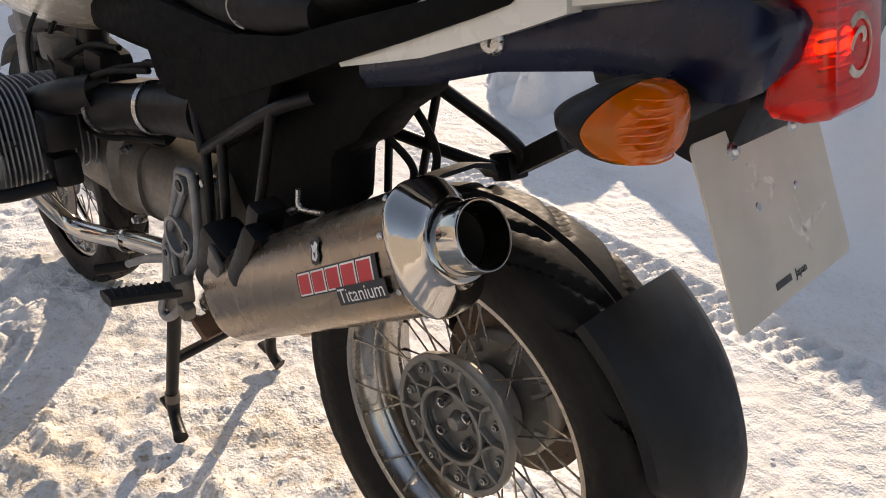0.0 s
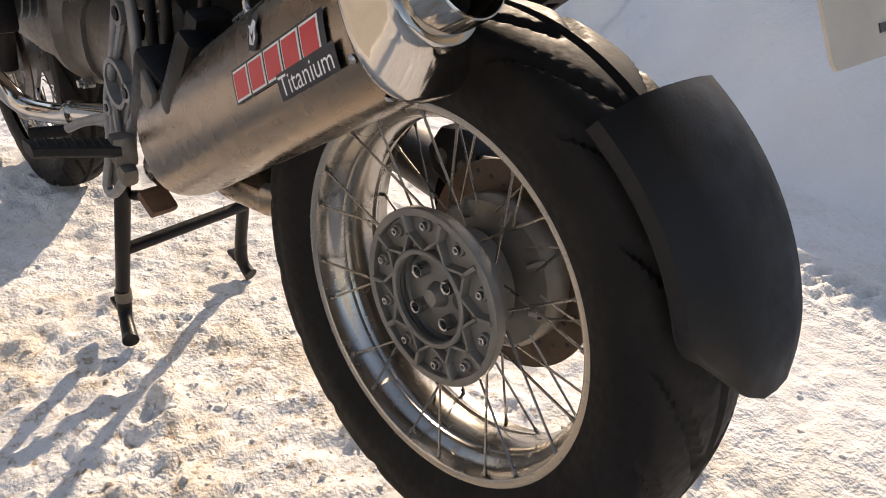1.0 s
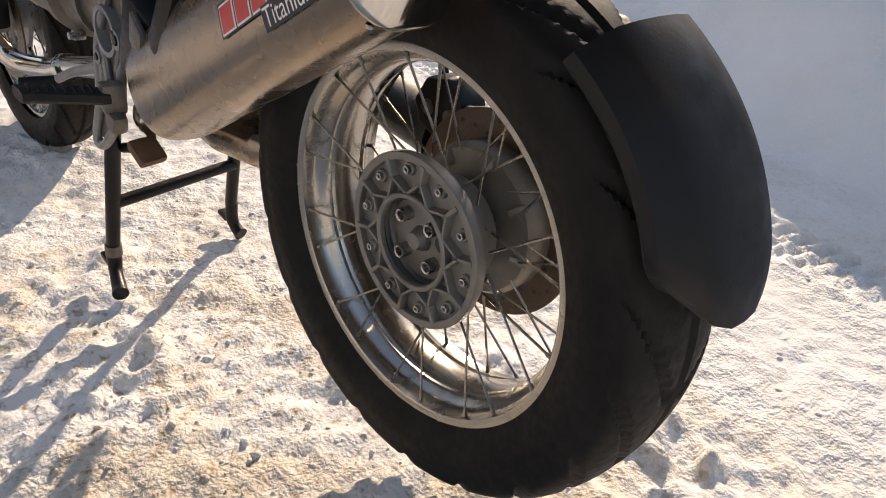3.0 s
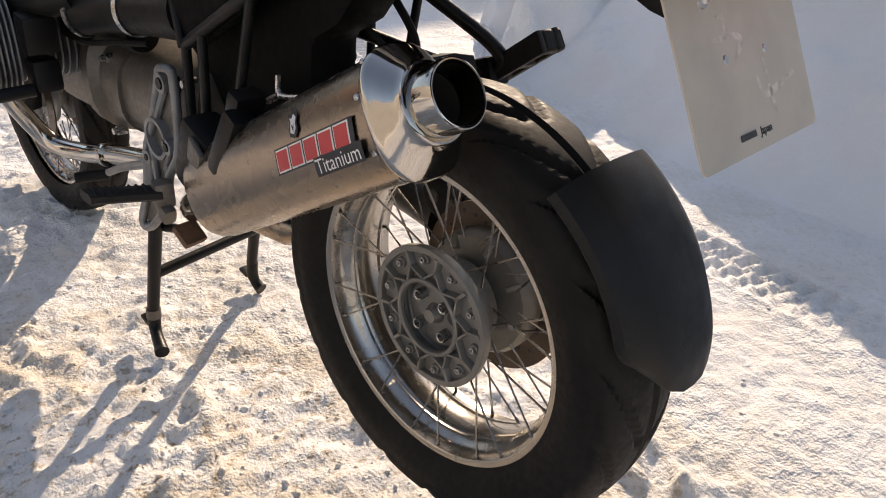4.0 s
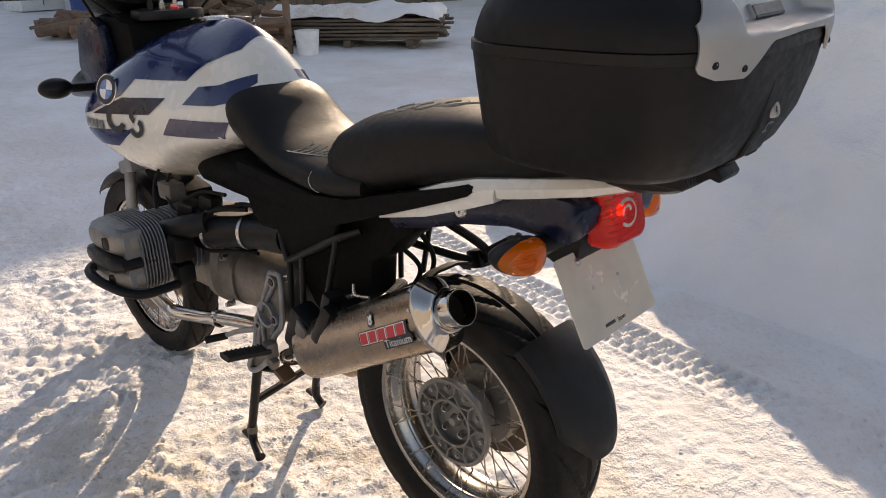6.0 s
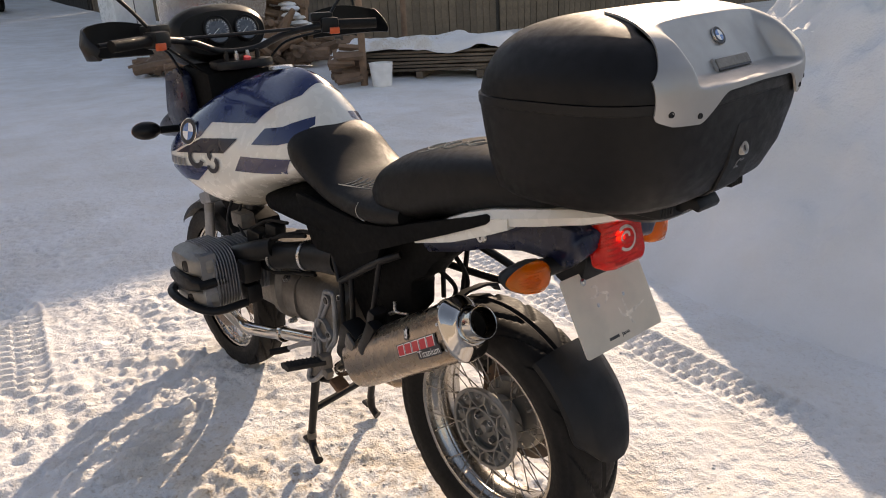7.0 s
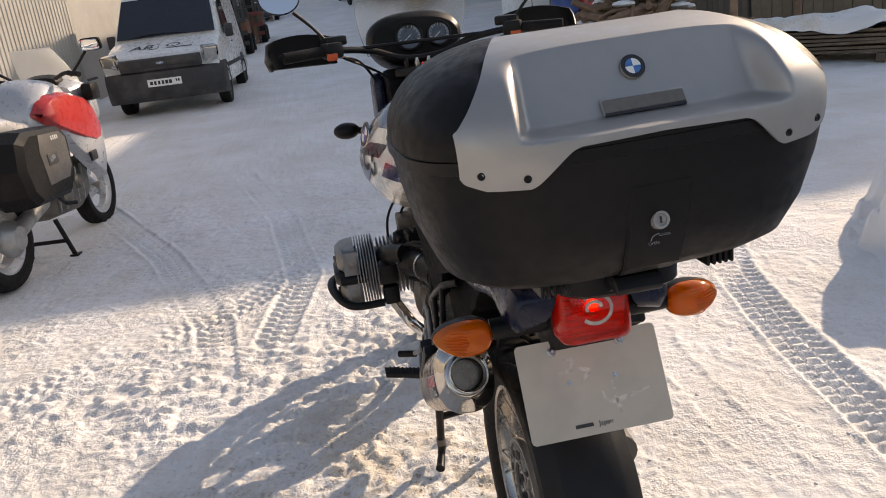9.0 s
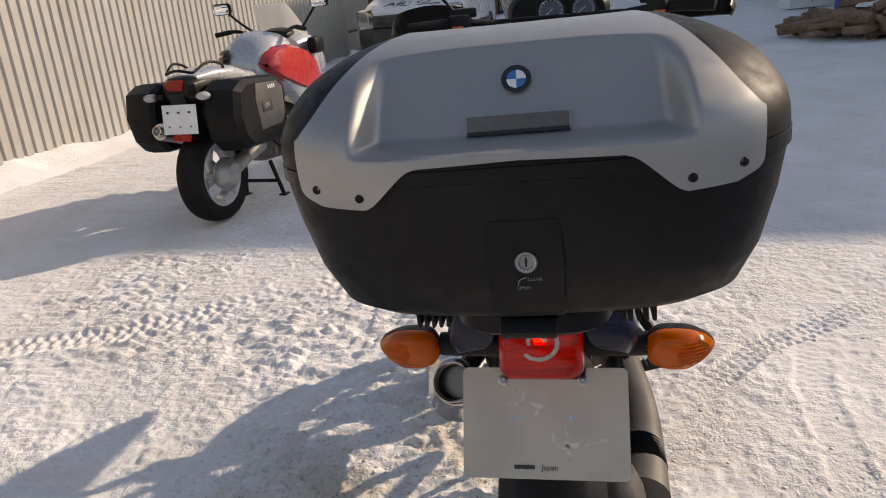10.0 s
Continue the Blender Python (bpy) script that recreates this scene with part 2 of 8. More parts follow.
def smooth_path(pts, n=8):
    pts = [Vector(p) for p in pts]
    if len(pts) < 3:
        return pts
    out = []
    ext = [pts[0] * 2 - pts[1]] + pts + [pts[-1] * 2 - pts[-2]]
    for i in range(1, len(ext) - 2):
        p0, p1, p2, p3 = ext[i - 1:i + 3]
        for k in range(n):
            t = k / n
            out.append(0.5 * ((2 * p1) + (p2 - p0) * t + (2 * p0 - 5 * p1 + 4 * p2 - p3) * t * t + (3 * p1 - p0 - 3 * p2 + p3) * t ** 3))
    return out + [pts[-1]]


def tube(bm, pts, r, seg=12, n=8, flat=1.0):
    """A bent tube; r may be a number or one per point of pts."""
    path = smooth_path(pts, n)
    rr = [r] * len(path) if not isinstance(r, (list, tuple)) else list(np.interp(np.linspace(0, len(r) - 1, len(path)), range(len(r)), r))
    rings = []
    up = None
    for i, p in enumerate(path):
        d = (path[min(i + 1, len(path) - 1)] - path[max(i - 1, 0)]).normalized()
        if up is None:
            up = frame_of(d)[1]
        up = (up - d * up.dot(d)).normalized()
        side = d.cross(up)
        rings.append([p + (up * math.cos(2 * math.pi * k / seg) * flat + side * math.sin(2 * math.pi * k / seg)) * rr[i] for k in range(seg)])
    ring_faces(bm, rings)


def lathe(bm, prof, o=(0, 0, 0), axis=(1, 0, 0), seg=48, closed=False, caps=False):
    """Turns (radius, height) pairs round an axis."""
    o = Vector(o)
    d, a, b = frame_of(axis)
    rings = [[o + d * h + (a * math.cos(2 * math.pi * i / seg) + b * math.sin(2 * math.pi * i / seg)) * r for i in range(seg)] for r, h in prof]
    ring_faces(bm, rings, caps, closed)


def block(bm, c, size, rot=(0, 0, 0), bevel=0.0, segs=2, taper=1.0):
    """A box with rounded edges."""
    t = bmesh.new()
    bmesh.ops.create_cube(t, size=1)
    for v in t.verts:
        k = taper if v.co.z > 0 else 1
        v.co = Vector((v.co.x * size[0] * k, v.co.y * size[1] * k, v.co.z * size[2]))
    if bevel:
        bmesh.ops.bevel(t, geom=t.edges[:], offset=bevel, segments=segs, affect="EDGES", profile=0.6)
    bmesh.ops.transform(t, matrix=pose(*c, *rot), verts=t.verts)
    merge(bm, t)


def merge(bm, t):
    idx = {v: bm.verts.new(v.co) for v in t.verts}
    for f in t.faces:
        try:
            bm.faces.new([idx[v] for v in f.verts])
        except ValueError:
            pass
    t.free()


def slab(bm, outline, x0, x1, bevel=0.0, axis="x"):
    """A plate from an outline in the y-z plane (axis x), x-z (axis y) or x-y (axis z)."""
    def put(p, h):
        return (h, p[0], p[1]) if axis == "x" else (p[0], h, p[1]) if axis == "y" else (p[0], p[1], h)
    t = bmesh.new()
    f = t.faces.new([t.verts.new(put(p, x0)) for p in outline])
    r = bmesh.ops.extrude_face_region(t, geom=[f])
    dv = Vector(put((0, 0), x1 - x0))
    bmesh.ops.translate(t, verts=[v for v in r["geom"] if isinstance(v, bmesh.types.BMVert)], vec=dv)
    if bevel:
        bmesh.ops.bevel(t, geom=[e for e in t.edges if len(e.link_faces) == 2 and e.calc_face_angle(0) > 0.6], offset=bevel, segments=2, affect="EDGES", profile=0.6)
    merge(bm, t)


def sup(hw, z0, z1, y, n=28, e=2.6, x=0.0):
    """A closed super-ellipse in the x-z plane at y."""
    out = []
    for i in range(n):
        a = 2 * math.pi * i / n
        c, s = math.cos(a), math.sin(a)
        out.append(Vector((x + math.copysign(abs(c) ** (2 / e), c) * hw, y, (z0 + z1) / 2 + math.copysign(abs(s) ** (2 / e), s) * (z1 - z0) / 2)))
    return out


def supz(hx, hy, z, cy=0.0, n=40, e=3.5, cx=0.0):
    """A closed super-ellipse in the x-y plane at z."""
    out = []
    for i in range(n):
        a = 2 * math.pi * i / n
        c, s = math.cos(a), math.sin(a)
        out.append(Vector((cx + math.copysign(abs(c) ** (2 / e), c) * hx, cy + math.copysign(abs(s) ** (2 / e), s) * hy, z)))
    return out


def curve_at(keys, x):
    return float(np.interp(x, [k[0] for k in keys], [k[1] for k in keys]))


def glide(keys, x):
    """Smooth interpolation through (position, value, ...) rows."""
    ks = [k[0] for k in keys]
    i = max(0, min(len(ks) - 2, int(np.searchsorted(ks, x)) - 1))
    t = (x - ks[i]) / (ks[i + 1] - ks[i])
    p0, p1, p2, p3 = (np.array(keys[max(0, min(len(keys) - 1, j))][1:], float) for j in (i - 1, i, i + 1, i + 2))
    return 0.5 * ((2 * p1) + (p2 - p0) * t + (2 * p0 - 5 * p1 + 4 * p2 - p3) * t * t + (3 * p1 - p0 - 3 * p2 + p3) * t ** 3)


def text_mesh(words, size, depth=0.0008, shear=0.0):
    cu = bpy.data.curves.new("letters", "FONT")
    cu.body, cu.size, cu.extrude, cu.shear, cu.resolution_u = words, size, depth, shear, 3
    tmp = bpy.data.objects.new("letters", cu)
    scene.collection.objects.link(tmp)
    me = bpy.data.meshes.new_from_object(tmp.evaluated_get(bpy.context.evaluated_depsgraph_get()))
    bm = bmesh.new()
    bm.from_mesh(me)
    bpy.data.objects.remove(tmp)
    bpy.data.meshes.remove(me)
    return bm


# ---- ground ----
def value_noise(x, y, seed=0):
    xi, yi = np.floor(x).astype(np.int64), np.floor(y).astype(np.int64)
    xf, yf = x - xi, y - yi
    u, v = xf * xf * (3 - 2 * xf), yf * yf * (3 - 2 * yf)

    def h(a, b):
        k = (a * 374761393 + b * 668265263 + seed * 974634777) & 0x7FFFFFFF
        k = ((k ^ (k >> 13)) * 1274126177) & 0x7FFFFFFF
        return ((k ^ (k >> 16)) & 0xFFFF) / 65535.0
    return (h(xi, yi) * (1 - u) + h(xi + 1, yi) * u) * (1 - v) + (h(xi, yi + 1) * (1 - u) + h(xi + 1, yi + 1) * u) * v


def fbm(x, y, octaves=4, seed=0, gain=0.5):
    a, s = 0.0, 1.0
    for o in range(octaves):
        a = a + s * (value_noise(x * 2 ** o, y * 2 ** o, seed + o) - 0.5)
        s *= gain
    return a


def lie(x, y):
    """Height of the yard: level round the motorcycle, rising gently ahead."""
    return 0.02 * np.clip(y - 0.9, 0, 11) + 0.05 * np.clip(y - 11.9, 0, 40) + 0.045 * np.clip(y - 29.0, 0, 17)


TRACKS = [  # points of the middle line, width, depth, pitch of the lugs
    (((0.60, 0.35), (0.55, 0.0), (0.50, -0.25), (0.47, -0.5), (0.45, -1.0)), 0.10, 0.010, 0.05),
    (((1.05, -1.2), (1.14, -0.26), (1.18, 0.11), (1.24, 0.45), (1.29, 0.79), (1.38, 1.25), (1.50, 1.75), (1.75, 2.4), (2.2, 3.2)), 0.20, 0.016, 0.058),
    (((0.86, -0.6), (0.85, 0.05), (0.80, 0.6), (0.84, 1.2), (1.0, 1.8)), 0.13, 0.0028, 0.040),
    (((0.36, 1.0), (0.71, 1.45), (0.99, 1.65), (1.36, 1.99)), 0.12, 0.007, 0.042),
    (((-2.4, 5.4), (-1.5, 3.5), (-1.05, 2.2), (-0.95, 1.4)), 0.19, 0.013, 0.06),
    (((-1.2, 6.0), (-0.75, 4.0), (-0.6, 2.7), (-0.75, 1.9)), 0.19, 0.013, 0.06),
    (((-3.6, 1.2), (-2.2, 1.55), (-0.9, 2.4), (-0.3, 3.4)), 0.20, 0.010, 0.06),
    (((-2.6, 0.4), (-1.5, 0.9), (-0.9, 1.5)), 0.15, 0.007, 0.05),
]


def snow_height(x, y):
    near = np.clip(1.35 - np.hypot(x / 3.4, (y - 0.6) / 3.0), 0, 1)
    left = np.clip(0.75 - 0.9 * x, 0.25, 1)
    lump = fbm(x * 1.7, y * 1.7, 3, 3, 0.5) * 0.014
    churn = fbm(x * 8 + 0.6 * fbm(x * 3, y * 3, 2, 5), y * 17, 4, 9, 0.6)
    crust = (np.abs(churn) - 0.12) * (0.028 + 0.026 * np.clip((y - 0.9) / 0.4, 0, 1)) * left * np.clip(0.55 + 1.6 * fbm(x * 1.3, y * 1.3, 2, 51), 0.15, 1)
    grain = fbm(x * 40, y * 40, 2, 61, 0.7) * 0.0075
    foot = -np.clip(fbm(x * 4.2, y * 4.2, 2, 21) - 0.24, 0, 0.08) * 0.05
    clod = np.clip(fbm(x * 12 + 3, y * 12, 3, 91) - 0.26, 0, 0.12) * 0.055 * left
    # snow pushed up against the feet of the stand
    heap = 0.0
    for hx, hy, r, h in ((-0.30, 0.44, 0.07, 0.022), (-0.20, 0.50, 0.06, 0.026), (0.20, 0.47, 0.08, 0.022), (-0.40, 0.86, 0.14, 0.018), (0.16, 0.10, 0.12, 0.016), (0.25, -0.20, 0.13, 0.030), (0.30, -0.38, 0.10, 0.024), (-0.12, 0.80, 0.10, 0.016)):
        heap = heap + h * np.exp(-((x - hx) ** 2 + (y - hy) ** 2) / (r * r)) * (0.55 + 2.2 * np.maximum(fbm(x * 22, y * 22, 2, 33), -0.2))
    soft = (lump + crust + grain + foot + clod + heap) * (0.5 + 0.5 * near)
    z = lie(x, y) + fbm(x * 0.35, y * 0.35, 3, 40) * 0.03 * np.clip(np.hypot(x, y - 0.6) - 0.8, 0, 1)
    flat = 1.0
    for pts, w, dep, pitch in TRACKS:
        best, along, run = 9.0 + 0 * x, 0 * x, 0.0
        for (ax, ay), (bx, by) in zip(pts, pts[1:]):
            n = math.hypot(bx - ax, by - ay)
            dx, dy = (bx - ax) / n, (by - ay) / n
            s = np.clip((x - ax) * dx + (y - ay) * dy, 0, n)
            px, py = x - ax - s * dx, y - ay - s * dy
            c = np.hypot(px, py) * np.sign(dx * py - dy * px + 1e-9)
            hit = np.abs(c) < np.abs(best)
            best, along, run = np.where(hit, c, best), np.where(hit, run + s, along), run + n
        q = np.abs(best) / (w / 2)
        band = np.clip((1.0 - q) / 0.12, 0, 1)
        fade = np.clip(0.75 + 1.8 * fbm(x * 1.4, y * 1.4, 2, 77), 0.25, 1) * np.clip(along / 0.3, 0, 1)
        third = np.floor((best / w + 0.5) * 2.99)
        wave = np.sin(2 * math.pi * (along / pitch + 0.5 * third + 0.9 * np.abs(best) / w))
        rib = np.clip(1 - np.abs(((best / w + 0.5) * 2.99) % 1 - 0.02) / 0.10, 0, 1)
        z = z + band * fade * dep * (-0.75 + 0.75 * np.clip(wave * 1.2 - 0.1, -1, 1) * (1 - rib))
        z = z + np.clip(1 - np.abs(q - 1.12) / 0.2, 0, 1) * dep * 0.55 * fade
        flat = flat * (1 - 0.7 * band * fade)
    return z + soft * flat


def ground():
    def axis(a, b, step, lo, hi):
        mid = list(np.arange(a, b, step))
        out, s, v = [], step, b
        while v < hi:
            out.append(v)
            s *= 1.06
            v += s
        low, s, v = [], step, a
        while v > lo:
            s *= 1.06
            v -= s
            low.append(v)
        return np.array(low[::-1] + mid + out + [hi])
    xs, ys = axis(-2.9, 2.0, 0.0102, -400, 400), axis(-0.9, 5.0, 0.0102, -300, 700)
    X, Y = np.meshgrid(xs, ys)
    Z = snow_height(X, Y)
    nx, ny = len(xs), len(ys)
    verts = np.stack([X, Y, Z], -1).reshape(-1, 3)
    i = np.arange(nx * ny).reshape(ny, nx)
    quads = np.stack([i[:-1, :-1], i[:-1, 1:], i[1:, 1:], i[1:, :-1]], -1).reshape(-1, 4)
    me = bpy.data.meshes.new("ground")
    me.from_pydata(verts.tolist(), [], quads.tolist())
    me.shade_smooth()
    me.materials.append(SNOW)
    tagged(new("ground", me), "trodden dirty snow with tyre tracks and footprints", "snow", kind="structure")


ground()


def snow_bank():
    """A bank of shovelled snow with a broken crest."""
    xs, ys = np.arange(1.2, 9.0, 0.022), np.arange(-5.0, 3.4, 0.022)
    X, Y = np.meshgrid(xs, ys)
    crest = np.interp(Y, [-6, -3, -1.2, -0.3, 0.25, 0.5, 0.76, 0.95, 1.08, 1.22, 1.38, 1.47, 1.58, 1.7, 1.9, 2.15, 2.35, 2.6, 3.4], [1.95, 1.88, 1.78, 1.68, 1.52, 1.42, 1.28, 1.16, 1.03, 0.93, 0.84, 0.64, 0.42, 0.40, 0.40, 0.40, 0.30, 0.05, -0.3])
    foot = np.interp(Y, [-6, -1, 0.5, 1.6, 2.4, 3.4], [1.50, 1.55, 1.70, 2.00, 2.45, 3.05])
    prof = np.clip((X - foot) / (0.92 + 0.36 * crest), 0, 1)
    prof = 0.55 * prof + 0.45 * prof * prof * (3 - 2 * prof)
    back = np.clip((8.6 - X) / 3.5, 0, 1)
    n = fbm(X * 1.7, Y * 1.7, 5, 5, 0.55)
    chunk = np.maximum(fbm(X * 3.1, Y * 3.1, 3, 15, 0.5), 0) * 0.5
    Z = lie(X, Y) - 0.06 + crest * prof * back * (1 + 0.12 * n) + (0.09 * n + chunk * 0.34 + 0.13 * np.maximum(fbm(X * 4.6, Y * 4.6, 4, 25, 0.6), -0.06)) * prof * np.clip(crest, 0.15, 1)
    # a lump that has slid off the end of the bank
    for mx, my, rx, ry, h in ((2.76, 1.74, 0.48, 0.34, 0.73), (3.04, 2.14, 0.50, 0.36, 0.54)):
        d = np.hypot((X - mx) / rx, (Y - my) / ry) * (1 + 0.45 * fbm(X * 4, Y * 4, 4, 71))
        Z = np.maximum(Z, lie(X, Y) - 0.06 + h * (1 - np.clip(d, 0, 1.2) ** 2.6) + 0.04 * n)
    # clods and crumbs over the whole heap
    up = np.clip((Z - lie(X, Y)) / 0.25, 0, 1)
    Z = Z + up * (0.05 * np.maximum(fbm(X * 8, Y * 8, 3, 35, 0.6), -0.1) + 0.018 * fbm(X * 15, Y * 15, 2, 45))
    nx, ny = len(xs), len(ys)
    i = np.arange(nx * ny).reshape(ny, nx)
    quads = np.stack([i[:-1, :-1], i[:-1, 1:], i[1:, 1:], i[1:, :-1]], -1).reshape(-1, 4)
    me = bpy.data.meshes.new("snow_bank")
    me.from_pydata(np.stack([X, Y, Z], -1).reshape(-1, 3).tolist(), [], quads.tolist())
    me.shade_smooth()
    me.materials.append(SNOW_CLEAN)
    tagged(new("snow_bank", me), "high bank of shovelled snow with a broken crest", "snow bank", kind="structure")


snow_bank()


# ---- wheels ----
def tyre_mesh(R, rb, hw, seg=420, blocks=18, depth=0.0065, crown=0.42):
    """A tyre round the x axis: beads, bulging sidewalls and a grooved, rounded tread."""
    bm = bmesh.new()
    prof = []
    side = R - hw * crown
    m = 9
    for k in range(m):
        t = k / m
        prof.append((rb + (side - rb) * t, -(hw * (0.74 + 0.26 * math.sin(math.pi * (0.08 + 0.62 * t)))), 0))
    nt = 30
    for k in range(nt + 1):
        a = math.pi * (k / nt)
        prof.append((side + (R - side) * math.sin(a) ** 0.8 if 0 < k < nt else side, -hw * 0.985 * math.cos(a), 1))
    for r, h, f in prof[:m][::-1]:
        prof.append((r, -h, 0))
    rings = []
    for r, h, f in prof:
        ring = []
        u = h / hw
        for i in range(seg):
            a = 2 * math.pi * i / seg
            rr = r
            if f:
                ph = (i / seg * blocks + (0.9 if u > 0 else 1.4) * abs(u) ** 1.3) % 1.0
                edge = min(1.0, max(0.0, (abs(u) - 0.10) / 0.06), max(0.0, (1.0 - abs(u)) / 0.03))
                rr -= depth * edge * min(1.0, max(0.0, 1.6 - abs(ph - 0.5) / 0.085))
                rr -= 0.8 * depth * max(0.0, 1 - abs(u) / 0.05)
            ring.append(Vector((h, rr * math.cos(a), rr * math.sin(a))))
        rings.append(ring)
    ring_faces(bm, rings, caps=False)
    return bm


def rim_mesh(Rf, hw, seg=144):
    """A wide spoked rim: two flanges, a rounded well with two raised steps between them."""
    bm = bmesh.new()
    half = [(Rf - 0.013, -hw - 0.0005), (Rf - 0.004, -hw - 0.001), (Rf, -hw + 0.003), (Rf, -hw + 0.009), (Rf - 0.010, -hw + 0.012), (Rf - 0.014, -hw * 0.5), (Rf - 0.026, -hw * 0.3)]
    inner = [(Rf - 0.0155, -hw + 0.0015), (Rf - 0.0160, -hw + 0.006), (Rf - 0.0175, -hw * 0.72), (Rf - 0.0215, -hw * 0.62), (Rf - 0.0275, -hw * 0.54), (Rf - 0.0300, -hw * 0.46), (Rf - 0.0290, -hw * 0.38), (Rf - 0.0330, -hw * 0.30), (Rf - 0.0345, 0.0)]
    prof = half + [(r, -h) for r, h in half[::-1]] + [(r, -h) for r, h in inner] + inner[:-1][::-1]
    lathe(bm, prof, seg=seg, closed=True)
    return bm


def spoke_pairs(n, r_hub, x_hub, r_rim, x_rim, spread, cross, turn):
    """Pairs of spokes that cross each other just outside the hub."""
    for k in range(n):
        a = 2 * math.pi * k / n + turn
        for sgn in (-1, 1):
            b, c = a - sgn * cross, a + sgn * spread
            yield (x_hub, r_hub * math.cos(b), r_hub * math.sin(b)), (x_rim, r_rim * math.cos(c), r_rim * math.sin(c))


def wheel(bike, name, at, R, hw, Rf, rim_hw, hub_front):
    """Cross-spoked wheel: the rim carries tyre, spokes, hub and bolts."""
    rim = part(name, rim_mesh(Rf, rim_hw), RIM_ALU, bike, "polished aluminium cross-spoke rim")
    rim.location = at
    part("tyre", tyre_mesh(R, Rf - 0.006, hw), RUBBER, rim, "worn black tyre with grooved tread", sharp=25)
    for x_h, r_h, x_r, turn in ((-0.020, 0.088, -rim_hw + 0.008, 0.30), (0.028, 0.092, rim_hw - 0.008, 0.61)):
        for p, q in spoke_pairs(10, r_h, x_h, Rf - 0.018, x_r, 0.125, 0.16, turn):
            bm = bmesh.new()
            rod(bm, p, q, 0.0016, seg=8)
            d = (Vector(p) - Vector(q)).normalized()
            rod(bm, Vector(q) - d * 0.002, Vector(q) + d * 0.006, 0.0026, seg=8)
            part("spoke", bm, SPOKE_STEEL, rim)
    return rim


def flat_rib(bm, p, q, w0, w1, x0, x1):
    """A flat-topped casting rib between two points (y, z)."""
    p, q = Vector(p), Vector(q)
    d = (q - p).normalized()
    o = Vector((-d.y, d.x))
    ring = [p + o * w0, q + o * w1, q - o * w1, p - o * w0]
    ring_faces(bm, [[Vector((x, v.x, v.y)) for v in ((ring[0] * k0 + ring[3] * (1 - k0)), (ring[1] * k0 + ring[2] * (1 - k0)), (ring[2] * k0 + ring[1] * (1 - k0)), (ring[3] * k0 + ring[0] * (1 - k0)))] for x, k0 in ((x1, 1.2), (x0 + 0.0012, 1.0), (x0, 0.86))])


def polar(r, a):
    return (r * math.cos(a), r * math.sin(a))


